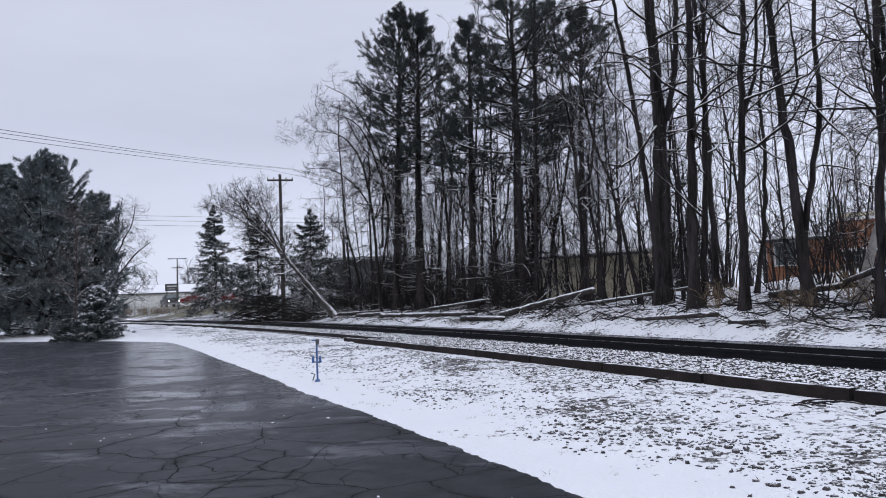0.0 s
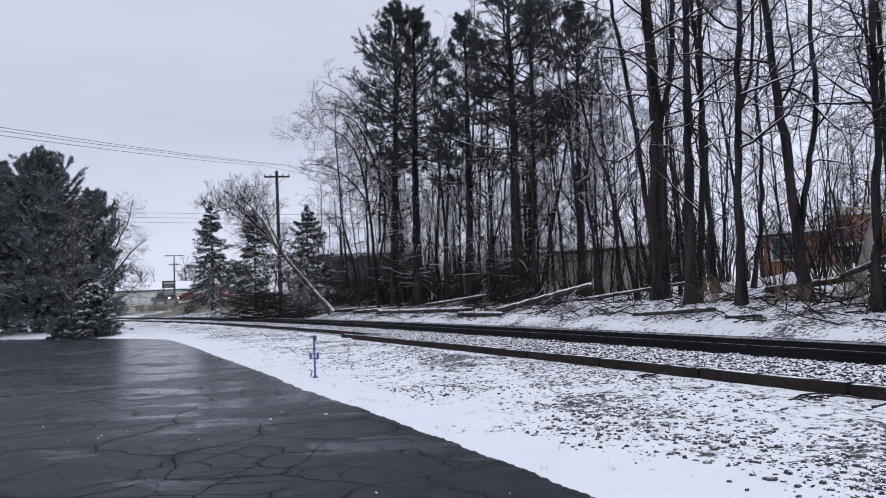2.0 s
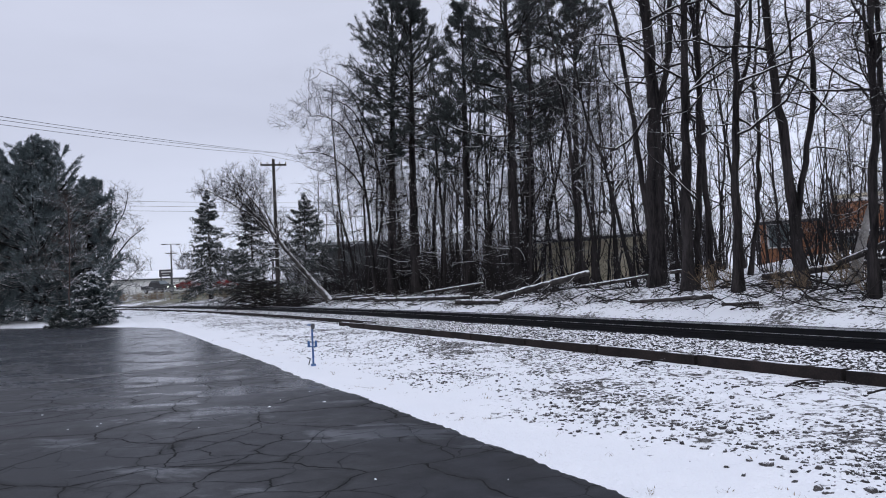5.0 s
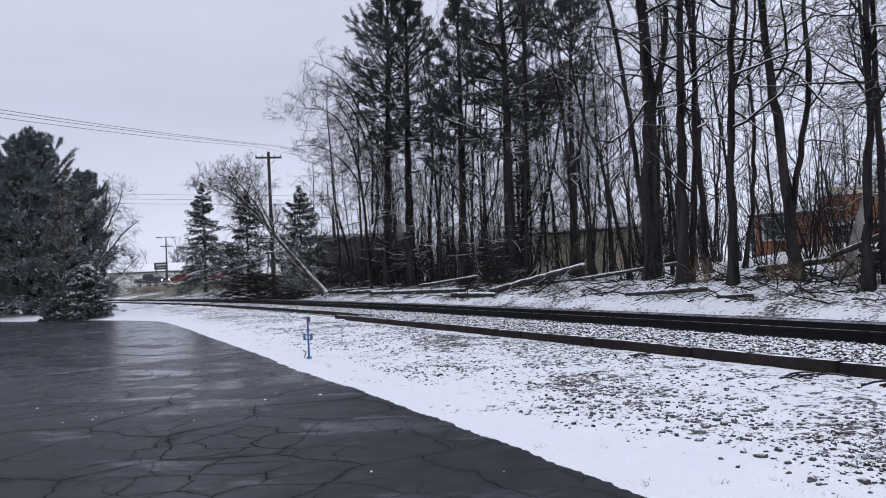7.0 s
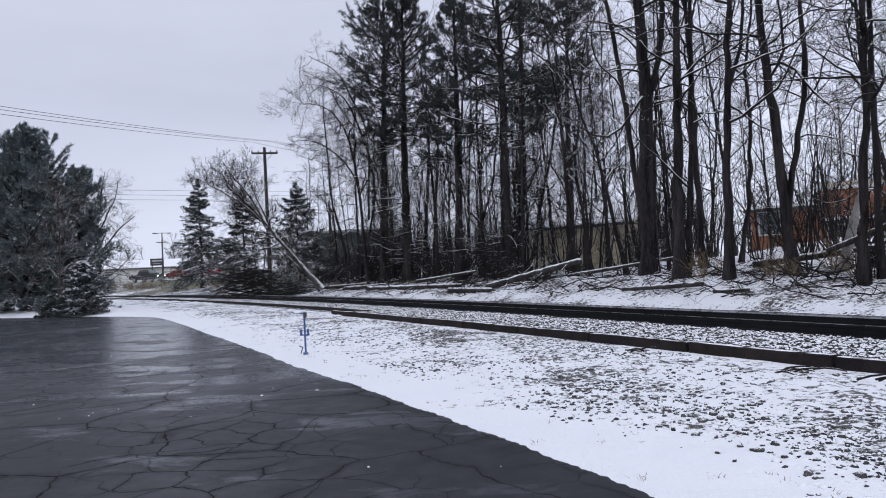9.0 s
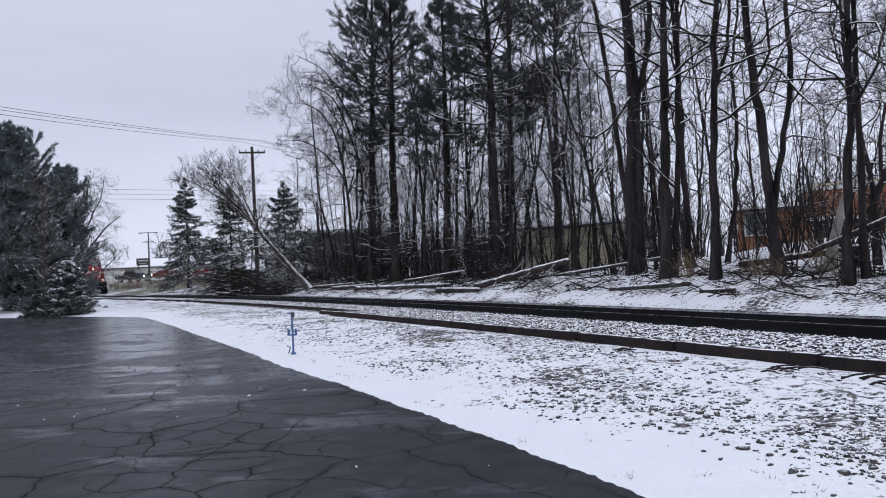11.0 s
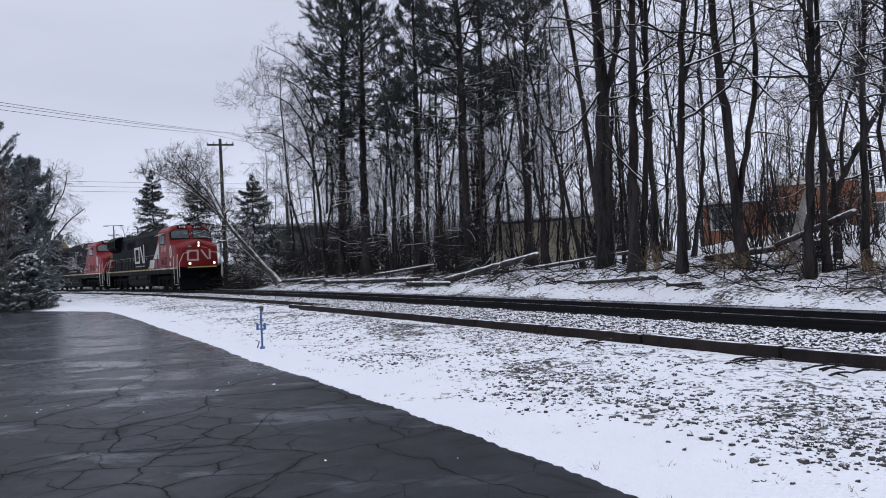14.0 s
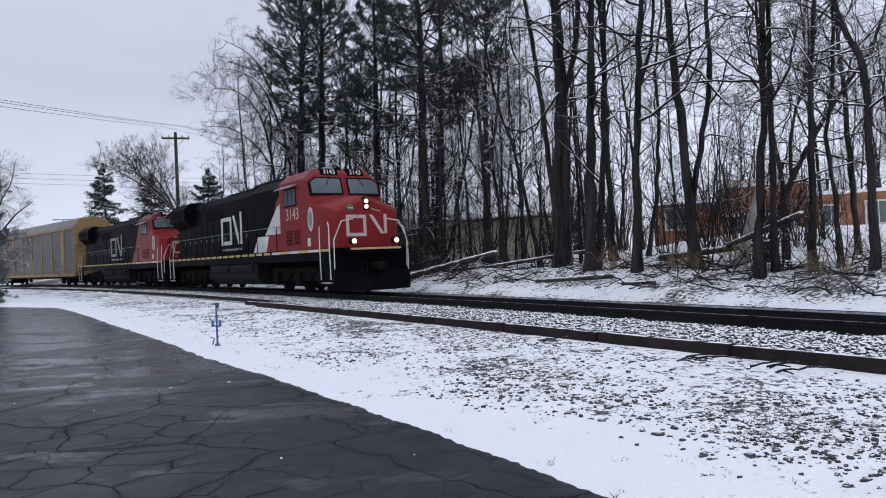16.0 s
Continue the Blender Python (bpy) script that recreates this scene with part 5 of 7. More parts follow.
loose_stones(GROUND, 150, 9.0, 15.6, 5.2, 6.9, 71)
loose_stones(GROUND, 130, -6.0, 13.0, 3.6, 6.4, 72)


# ---- small things on the asphalt and its verge ----
M_ICE = material("white_ice_crumbs", (0.72, 0.74, 0.78), (0.85, 0.86, 0.89), 6.0, 0.5, 0.2)
M_LINE = material("worn_white_line_paint", (0.20, 0.20, 0.21), (0.42, 0.42, 0.43), 6.0, 0.6, 0.1, dirt=((0.04, 0.04, 0.042), 5.0, 0.5, 0.8))


def ice_crumbs():
    rr = np.random.RandomState(71)
    bm = bmesh.new()
    for k in range(46):
        x, y = rr.uniform(-12, 0.5), rr.uniform(4.5, 24)
        s1, d1 = from_line(np.array([x]), np.array([y]))
        if d1[0] < 8.5:
            continue
        q = rr.uniform(0.006, 0.018)
        made = bmesh.ops.create_icosphere(bm, subdivisions=1, radius=q, matrix=pose(x, y, 0.006, 0, 0, rr.uniform(0, 180)) @ Matrix.Diagonal((1.6, 0.9, 0.5, 1)))["verts"]
        for v in made:
            v.co += Vector(rr.normal(size=3) * q * 0.18)
    tagged(part("ice_crumbs", bm, M_ICE), "white crumbs of ice scattered on the asphalt", "ice", kind="stuff")


ice_crumbs()
bm = bmesh.new()
loft(bm, [[(-9.4 + 0.0, 13.35, 0.012), (-9.36, 13.315, 0.012), (-9.36, 13.315, 0.016), (-9.4, 13.35, 0.016)], [(-8.1, 14.92, 0.012), (-8.06, 14.885, 0.012), (-8.06, 14.885, 0.016), (-8.1, 14.92, 0.016)],
          [(-6.6, 16.6, 0.012), (-6.56, 16.565, 0.012), (-6.56, 16.565, 0.016), (-6.6, 16.6, 0.016)]])
tagged(part("parking_line", bm, M_LINE), "faded white parking line on the asphalt", "road marking", kind="structure")


def grass_tufts():
    w = Wood(73)
    rr = w.rng
    n = 130
    s, d = rr.uniform(-6, 16, n), rr.uniform(6.6, 8.0, n)
    x, y, h = on_line(s, 0.0)
    x, y = x + d * np.cos(h), y - d * np.sin(h)
    z = ground_z(x, y)
    at = np.repeat(np.stack([x, y, z], 1), 7, 0) + rr.normal(size=(n * 7, 3)) * np.array([0.03, 0.03, 0])
    tip = at + rr.normal(size=at.shape) * np.array([0.03, 0.03, 0]) + np.array([0, 0, 1]) * rr.uniform(0.015, 0.04, (n * 7, 1))
    side = rr.normal(size=at.shape) * 0.0025
    w.leaves(at - side - np.array([0, 0, 0.01]), at + side - np.array([0, 0, 0.01]), tip)
    tagged(part("grass_tufts", w.mesh("grass_tufts"), M_WEED), "thin dry grass blades poking through the snow", "grass", kind="stuff")


grass_tufts()


# ---- utility lines ----
M_POLE = material("weathered_pole_wood", (0.03, 0.027, 0.026), (0.085, 0.076, 0.07), 2.0, 0.9, 0.4, grain=20, spec=0.2)
M_WIRE = material("overhead_wire", (0.03, 0.03, 0.03), (0.06, 0.06, 0.06), 2.0, 0.6, 0.0)
M_INSUL = material("glazed_insulator", (0.25, 0.24, 0.23), (0.35, 0.34, 0.33), 3.0, 0.3, 0.0)
M_GALV = material("galvanised_steel", (0.22, 0.225, 0.23), (0.38, 0.385, 0.39), 3.0, 0.5, 0.1, metal=0.7)


def utility_pole(x, y, z0, height, label, arm=True, turn=20.0):
    pole = thing("utility_pole", label, "utility pole", (x, y, z0), turn)
    part("shaft", rod(bmesh.new(), [(0, 0, -0.2), (0, 0, height * 0.5), (0, 0, height)], [0.17, 0.14, 0.11], 10), M_POLE, pole)
    if arm:
        part("crossarm", box(bmesh.new(), -0.95, 0.95, -0.06, 0.06, height - 0.5, height - 0.37, 0.01), M_POLE, pole)
        for px in (-0.9, -0.45, 0.45, 0.9):
            part("insulator", rod(bmesh.new(), [(px, 0, height - 0.37), (px, 0, height - 0.28), (px, 0, height - 0.2)], [0.035, 0.06, 0.025], 8), M_INSUL, pole)
        for sx in (-1, 1):
            part("brace", rod(bmesh.new(), [(sx * 0.6, 0.07, height - 0.45), (0, 0.13, height - 1.1)], 0.02, 5), M_GALV, pole)
    return pole


utility_pole(-18.9, 52.8, ground_at(-18.9, 52.8), 11.1, "weathered wooden utility pole with one crossarm beside the track")
utility_pole(-17.7, 66.0, ground_at(-17.7, 66.0), 7.4, "shorter wooden pole among the trees", False)
utility_pole(-66.0, 128.0, 1.9, 7.5, "distant wooden utility pole behind the sign", True)


def wire(a, b, sag, r=0.010):
    a, b = Vector(a), Vector(b)
    pts = [a.lerp(b, k / 16) - Vector((0, 0, 4 * sag * (k / 16) * (1 - k / 16))) for k in range(17)]
    tagged(part("overhead_wire", rod(bmesh.new(), pts, r, 5), M_WIRE), "thin dark overhead wire strung between poles", "wire", "overhead wires")


for dx, dz, ez in ((-0.9, 0, 8.45), (0.45, 0.02, 8.62), (0.9, 0.02, 8.75)):
    a = (-18.9 + dx * 0.94, 52.8 + dx * 0.34, 11.68 + dz)
    e1 = (-19.28, 24.3, ez)
    b = tuple(u + 1.75 * (v - u) for u, v in zip(a, e1))
    wire(a, b, 0.35)
    wire(a, (a[0] + 16, a[1] + 22, 10.6), 0.4)
far_poles = [utility_pole(-76.0, 71.7, 0.6, 14.2, "tall wooden utility pole beyond the pines"), utility_pole(-21.0, 102.0, 1.0, 12.3, "tall wooden utility pole behind the trees")]
for z0, z1 in ((14.5, 13.0), (13.9, 12.4), (13.3, 11.8)):
    wire((-76.0, 71.7, z0), (-21.0, 102.0, z1), 0.4, 0.018)

# ---- the yard beyond the line, seen past the bend ----
M_WHITEWALL = material("white_metal_siding", (0.72, 0.73, 0.73), (0.80, 0.81, 0.81), 1.0, 0.6, 0.1, dirt=((0.35, 0.34, 0.32), 0.8, 0.5, 0.35))
M_SNOWROOF = material("snow_covered_roof", (0.82, 0.83, 0.87), (0.90, 0.905, 0.93), 2.0, 0.85, 0.3)
M_TRIM = material("dark_trim", (0.04, 0.04, 0.045), (0.08, 0.08, 0.085), 3.0, 0.6, 0.05)
M_TAN = material("tan_lap_siding", (0.56, 0.50, 0.37), (0.66, 0.60, 0.46), 1.5, 0.75, 0.1, dirt=((0.25, 0.22, 0.17), 0.7, 0.5, 0.4))
M_CLAD = material("orange_brown_cladding", (0.23, 0.094, 0.044), (0.37, 0.158, 0.074), 1.2, 0.7, 0.15, grain=12, dirt=((0.14, 0.07, 0.04), 1.5, 0.48, 0.5))
M_GREYCLAD = material("dark_grey_cladding", (0.05, 0.055, 0.06), (0.10, 0.105, 0.11), 1.2, 0.7, 0.15)
# panes are greyed in colour to stand for what they reflect
M_GLASS = material("window_glass_with_painted_reflection", (0.09, 0.115, 0.125), (0.14, 0.17, 0.18), 1.0, 0.08, 0.0)
M_FRAME = material("pale_window_frame", (0.55, 0.56, 0.56), (0.68, 0.69, 0.69), 2.0, 0.5, 0.0)


def building(name, label, origin, turn, length, depth, wall_h, rise, wall_mat, boards, roof_mat=None, ridge_along=True, base=0.0):
    """A simple house on its own origin (front left corner): lapped walls, a pitched or flat roof with eaves."""
    b = thing(name, label, "building", origin, turn)
    core = part("wall", box(bmesh.new(), 0.0, length, 0.0, depth, base - 0.6, base + wall_h), wall_mat, b)
    nb = max(2, int(wall_h / boards))
    for k in range(nb):
        z0, z1 = base + wall_h * k / nb, base + wall_h * (k + 1) / nb
        part("siding_board", box(bmesh.new(), -0.02, length + 0.02, -0.025, -0.002, z0, z1 - 0.02), wall_mat, core)
    bm = bmesh.new()
    e, t = 0.4, 0.2
    if rise > 0.3:
        pr = [(-e, wall_h - 0.02), (depth / 2, wall_h + rise), (depth + e, wall_h - 0.02), (depth + e, wall_h - 0.02 + t), (depth / 2, wall_h + rise + t), (-e, wall_h - 0.02 + t)]
    else:
        pr = [(-e, wall_h), (depth / 2, wall_h + rise), (depth + e, wall_h), (depth + e, wall_h + t), (depth / 2, wall_h + rise + t), (-e, wall_h + t)]
    loft(bm, [[(xx, yy, zz + base) for yy, zz in pr] for xx in (-e, length * 0.5, length + e)])
    part("roof", bm, roof_mat or M_SNOWROOF, b, "roof under a layer of snow")
    part("eaves", box(bmesh.new(), -e, length + e, -e - 0.03, -e, base + wall_h - 0.12, base + wall_h + 0.06), M_TRIM, b)
    if rise > 0.3:
        for xx in (0.0, length - 0.1):
            bm = bmesh.new()
            loft(bm, [[(xx + o, 0, base + wall_h), (xx + o, depth, base + wall_h), (xx + o, depth / 2, base + wall_h + rise)] for o in (0, 0.1)])
            part("gable", bm, wall_mat, b)
    return b


def window(parent, x0, x1, z0, z1, y=-0.02, mullions=1):
    f = part("window", box(bmesh.new(), x0 - 0.09, x1 + 0.09, y - 0.05, y, z0 - 0.09, z1 + 0.09, 0.01), M_FRAME, parent, "pale-framed window")
    n = mullions + 1
    for k in range(n):
        a, b = x0 + (x1 - x0) * k / n + 0.02, x0 + (x1 - x0) * (k + 1) / n - 0.02
        part("pane", box(bmesh.new(), a, b, y - 0.06, y - 0.045, z0, z1), M_GLASS, f)


def turned(a, b):
    return math.degrees(math.atan2(b[1] - a[1], b[0] - a[0]))


A, B = (-78.0, 111.4), (-59.4, 121.2)
shed = building("long_white_shed", "long low white shed with a snow-covered roof", (*A, 1.9), turned(A, B), 21.0, 11.0, 2.3, 1.4, M_WHITEWALL, 0.4)
for k in range(3):
    part("door", box(bmesh.new(), 3 + 6 * k, 5.6 + 6 * k, -0.07, -0.03, 0, 1.95, 0.01), M_FRAME, shed)
A, B = (-0.5, 48.3), (4.9, 46.05)
house = building("tan_house", "low tan-sided house with a snowy roof behind the trees", (*A, 1.0), turned(A, B), 7.4, 7.0, 2.75, 1.5, M_TAN, 0.25)
A, B = (13.6, 46.05), (24.0, 41.7)
wing = building("orange_building", "orange-brown clad building with a raised middle and flat roofs", (*A, 1.0), turned(A, B), 3.7, 9.0, 3.05, 0.05, M_CLAD, 0.2)
window(wing, 0.45, 1.6, 1.6, 2.9)
part("upper_block", box(bmesh.new(), 3.72, 8.4, 0.4, 9.0, -0.6, 3.95, 0.03), M_CLAD, wing)
part("upper_roof", box(bmesh.new(), 3.6, 8.6, 0.3, 9.1, 3.95, 4.12, 0.03), M_SNOWROOF, wing, "flat roof under snow")
part("rear_block", box(bmesh.new(), 3.9, 8.2, 3.4, 9.0, 4.12, 4.62, 0.03), M_TAN, wing)
part("low_block", box(bmesh.new(), 8.42, 15.0, 0.1, 9.0, -0.6, 3.15, 0.03), M_CLAD, wing)
part("low_roof", box(bmesh.new(), 8.4, 15.2, 0.0, 9.1, 3.15, 3.35, 0.03), M_SNOWROOF, wing, "flat roof under snow")
for k in range(9):
    part("cladding_board", box(bmesh.new(), 3.70, 8.42, 0.375, 0.395, 0.02 + 0.43 * k, 0.43 + 0.43 * k), M_CLAD, wing)
awn = part("canopy", box(bmesh.new(), 4.0, 6.6, -1.4, 0.4, 1.95, 2.12, 0.02), M_TRIM, wing)
part("canopy_snow", box(bmesh.new(), 3.98, 6.62, -1.42, 0.38, 2.124, 2.3, 0.05), M_SNOWROOF, awn)
for px in (4.1, 6.5):
    part("canopy_post", box(bmesh.new(), px - 0.05, px + 0.05, -1.35, -1.25, -0.4, 1.95), M_FRAME, awn)
window(wing, 9.2, 10.0, 1.0, 2.5, 0.06)
window(wing, 11.4, 12.6, 1.4, 2.6, 0.06)
window(wing, 4.4, 5.4, 0.2, 1.9, 0.36)
A, B = (-21.5, 73.5), (-13.0, 75.6)
building("dark_metal_hall", "dark grey metal hall behind the trees", (*A, 1.0), turned(A, B), 9.5, 8.0, 4.6, 0.5, M_GREYCLAD, 0.35, M_GREYCLAD)


def fence():
    f = thing("wire_fence", "low wire mesh fence with steel posts along the yard", "fence")
    s0, s1, d = -128.0, -40.0, -6.0
    xs, ys, hs = on_line(np.arange(s0, s1, 2.5), d)
    tops = []
    pm = None
    for x, y in zip(xs, ys):
        z = ground_at(x, y)
        if pm is None:
            pm = bpy.data.meshes.new("post")
            bm = rod(bmesh.new(), [(0, 0, -0.2), (0, 0, 1.5)], 0.03, 6)
            bm.to_mesh(pm)
            bm.free()
            pm.materials.append(M_GALV)
        p = part("post", pm, M_GALV, f)
        p.location = (x, y, z)
        tops.append((x, y, z))
    for h in (0.1, 0.45, 0.8, 1.15, 1.45):
        part("wire", rod(bmesh.new(), [(x, y, z + h) for x, y, z in tops], 0.012, 4), M_GALV, f)
    bm = bmesh.new()
    for (x0, y0, z0), (x1, y1, z1) in zip(tops, tops[1:]):
        for k in range(5):
            q = (k + 0.5) / 5
            x, y, z = x0 + (x1 - x0) * q, y0 + (y1 - y0) * q, z0 + (z1 - z0) * q
            box(bm, x - 0.008, x + 0.008, y - 0.008, y + 0.008, z + 0.05, z + 1.45)
    tagged(part("mesh", bm, M_GALV, f), kind="stuff")


fence()


def lamp_post():
    x, y = -50.4, 97.8
    L = thing("lot_lamp_post", "tall steel lamp post with two flat heads", "street lamp", (x, y, ground_at(x, y)), 30)
    part("pole", rod(bmesh.new(), [(0, 0, -0.2), (0, 0, 3.5), (0, 0, 7.1)], [0.10, 0.085, 0.07], 8), M_TRIM, L)
    part("arm", box(bmesh.new(), -0.9, 0.9, -0.035, 0.035, 7.05, 7.12), M_TRIM, L)
    for sx in (-1, 1):
        part("lamp_head", box(bmesh.new(), sx * 0.95 - 0.3, sx * 0.95 + 0.3, -0.16, 0.16, 7.0, 7.12, 0.02), M_TRIM, L)


lamp_post()


def roadside_sign():
    x, y = -54.8, 104.5
    z = ground_at(x, y)
    S = thing("roadside_sign", "dark board sign on two posts with pale unreadable lettering", "sign", (x, y, z), 27)
    for px in (-0.7, 0.7):
        part("post", box(bmesh.new(), px - 0.08, px + 0.08, -0.08, 0.08, -0.2, 2.3), M_TRIM, S)
    board = part("board", box(bmesh.new(), -0.95, 0.95, -0.12, 0.12, 2.3, 3.35, 0.02), M_TRIM, S)
    for z0, z1, x0, x1 in ((2.92, 3.08, -0.68, 0.68), (2.56, 2.63, -0.55, 0.45)):
        part("lettering_bar", box(bmesh.new(), x0, x1, -0.135, -0.122, z0, z1), M_FRAME, board)


roadside_sign()

# ---- vehicles in the yard ----
M_BLACKCAR = material("black_car_paint", (0.006, 0.006, 0.007), (0.012, 0.012, 0.014), 2.0, 0.45, 0.0, dirt=((0.035, 0.034, 0.033), 1.5, 0.5, 0.4))
M_REDCAR = material("red_car_paint", (0.1650, 0.0066, 0.0083), (0.2200, 0.0110, 0.0110), 2.0, 0.25, 0.0, dirt=((0.25, 0.12, 0.12), 1.5, 0.5, 0.3))
M_TYRE = material("tyre_rubber", (0.012, 0.012, 0.012), (0.03, 0.03, 0.03), 6.0, 0.9, 0.1)
M_LAMP = glow("lit_headlamp", (1.0, 0.97, 0.9), 6.0)


def wheel(parent, x, y, r, w):
    t = part("wheel", rod(bmesh.new(), [(0, -w / 2, 0), (0, -w * 0.4, 0), (0, w * 0.4, 0), (0, w / 2, 0)], [r * 0.86, r, r, r * 0.86], 18), M_TYRE, parent)
    t.location = (x, y, r)
    part("rim", rod(bmesh.new(), [(0, -w * 0.53, 0), (0, w * 0.53, 0)], r * 0.6, 12), M_GALV, t)


def body_loft(bm, rings):
    """rings: (x, half width, bottom, top, half width at the top)."""
    loft(bm, [[(x, -w, b), (x, -w * 1.0, b + (t - b) * 0.6), (x, -tw, t), (x, tw, t), (x, w, b + (t - b) * 0.6), (x, w, b)] for x, w, b, t, tw in rings])
    return bm


def pickup():
    p = thing("pickup_truck", "dark pickup truck with lit headlamps in the yard", "pickup truck")
    part("body", body_loft(bmesh.new(), [(-2.85, 0.92, 0.55, 1.12, 0.9), (-1.0, 0.98, 0.42, 1.15, 0.94), (0.9, 0.98, 0.42, 1.18, 0.92), (2.2, 0.97, 0.42, 1.12, 0.85), (2.75, 0.9, 0.5, 1.0, 0.8)]), M_BLACKCAR, p)
    part("cab", body_loft(bmesh.new(), [(-1.15, 0.9, 1.1, 1.2, 0.86), (-0.9, 0.9, 1.1, 1.82, 0.68), (0.55, 0.9, 1.1, 1.86, 0.7), (1.35, 0.9, 1.1, 1.2, 0.82)]), M_BLACKCAR, p)
    for sy in (-1, 1):
        part("side_window", box(bmesh.new(), -0.75, 0.75, sy * 0.80 - 0.03, sy * 0.80 + 0.03, 1.3, 1.7, 0.02), M_GLASS, p)
        part("headlamp", box(bmesh.new(), 2.6, 2.78, sy * 0.68 - 0.1, sy * 0.68 + 0.1, 0.8, 0.94, 0.02), M_LAMP, p)
        for wx in (-1.75, 1.75):
            wheel(p, wx, sy * 0.84, 0.38, 0.25)
    part("windscreen", loft(bmesh.new(), [[(1.3 - o, -0.75, 1.28), (1.3 - o, 0.75, 1.28), (0.66 - o, 0.6, 1.8), (0.66 - o, -0.6, 1.8)] for o in (0, -0.03)]), M_GLASS, p)
    part("grille", box(bmesh.new(), 2.7, 2.8, -0.5, 0.5, 0.6, 0.92, 0.02), M_TRIM, p)
    part("bumper", box(bmesh.new(), 2.68, 2.86, -0.9, 0.9, 0.42, 0.58, 0.03), M_GALV, p)
    return p


def sedan(x, y, turn):
    p = thing("red_car", "red car parked in the yard beside the spruce", "car", (x, y, ground_at(x, y)), turn)
    part("body", body_loft(bmesh.new(), [(-2.25, 0.82, 0.35, 0.8, 0.78), (-1.9, 0.88, 0.28, 0.95, 0.82), (0.8, 0.9, 0.25, 0.95, 0.84), (1.9, 0.87, 0.28, 0.82, 0.76), (2.25, 0.78, 0.35, 0.68, 0.7)]), M_REDCAR, p)
    part("cab", body_loft(bmesh.new(), [(-1.7, 0.8, 0.9, 0.98, 0.75), (-0.9, 0.8, 0.9, 1.4, 0.58), (0.2, 0.8, 0.9, 1.42, 0.6), (1.1, 0.8, 0.9, 0.98, 0.74)]), M_REDCAR, p)
    for sy in (-1, 1):
        part("side_window", box(bmesh.new(), -1.0, 0.5, sy * 0.71 - 0.03, sy * 0.71 + 0.03, 1.02, 1.3, 0.02), M_GLASS, p)
        for wx in (-1.4, 1.4):
            wheel(p, wx, sy * 0.78, 0.31, 0.2)
    return p


PICKUP = pickup()
sedan(-50.8, 104.2, 25)
sedan(-46.2, 106.4, 25)

# ---- the blue standpipe between car park and track ----
M_BLUE = material("blue_painted_steel", (0.015, 0.06, 0.20), (0.035, 0.12, 0.30), 5.0, 0.5, 0.1, dirt=((0.35, 0.4, 0.5), 9.0, 0.5, 0.5))


def standpipe():
    x, y = -4.41, 14.14
    S = thing("blue_standpipe", "thin blue metal standpipe with two side caps and a snow-capped head", "standpipe", (x, y, ground_at(x, y)), 5)
    part("pipe", rod(bmesh.new(), [(0, 0, -0.1), (0, 0, 0.72)], 0.019, 10), M_BLUE, S)
    part("base_collar", rod(bmesh.new(), [(0, 0, 0.0), (0, 0, 0.04)], 0.05, 10), M_BLUE, S)
    part("cross_plate", box(bmesh.new(), -0.10, 0.10, -0.035, -0.025, 0.37, 0.40, 0.004), M_BLUE, S, "pale worn blue cross plate")
    for sx in (-1, 1):
        part("side_cap", rod(bmesh.new(), [(sx * 0.07, -0.03, 0.40), (sx * 0.07, -0.03, 0.46), (sx * 0.07, -0.03, 0.50)], [0.022, 0.026, 0.014], 10), M_BLUE, S)
    part("head", rod(bmesh.new(), [(0.02, 0, 0.72), (0.02, 0, 0.80), (0.02, 0, 0.83)], [0.028, 0.04, 0.02], 10), M_TRIM, S)
    part("spout", rod(bmesh.new(), [(0.02, 0, 0.80), (-0.09, 0, 0.81)], 0.014, 8), M_BLUE, S)
    part("snow_cap", rod(bmesh.new(), [(-0.09, 0, 0.828), (-0.03, 0, 0.845), (0.05, 0, 0.84)], [0.012, 0.022, 0.012], 8), M_SNOWROOF, S)
    part("valve_key", rod(bmesh.new(), [(-0.1, 0.02, 0.02), (-0.06, 0.02, 0.14), (-0.13, 0.02, 0.17)], 0.012, 6), M_TRIM, S)


standpipe()


# ---- the train ----
M_RED = material("red_locomotive_paint", (0.175, 0.009, 0.011), (0.24, 0.016, 0.017), 1.2, 0.45, 0.02, dirt=((0.12, 0.022, 0.02), 1.1, 0.52, 0.55), spec=0.25)
M_BLACK = material("black_locomotive_paint", (0.0014, 0.0018, 0.0030), (0.0030, 0.0037, 0.0055), 1.2, 0.55, 0.02, dirt=((0.006, 0.0062, 0.0068), 1.0, 0.58, 0.4), spec=0.04)
M_UNDER = material("grimy_running_gear", (0.004, 0.004, 0.0045), (0.012, 0.012, 0.012), 2.0, 0.85, 0.2, dirt=((0.018, 0.0175, 0.017), 1.5, 0.54, 0.5), spec=0.06)
M_TANK = material("grimy_fuel_tank", (0.005, 0.005, 0.0055), (0.011, 0.011, 0.012), 2.0, 0.8, 0.1, dirt=((0.026, 0.025, 0.025), 1.5, 0.52, 0.5), spec=0.15)
M_WHITE = material("dull_white_paint", (0.52, 0.52, 0.50), (0.68, 0.68, 0.66), 2.0, 0.5, 0.02, dirt=((0.3, 0.28, 0.25), 2.5, 0.5, 0.5))
M_YELLOW = material("yellow_stripe_paint", (0.42, 0.30, 0.10), (0.58, 0.44, 0.18), 2.0, 0.5, 0.02, dirt=((0.25, 0.2, 0.13), 2.5, 0.5, 0.5))
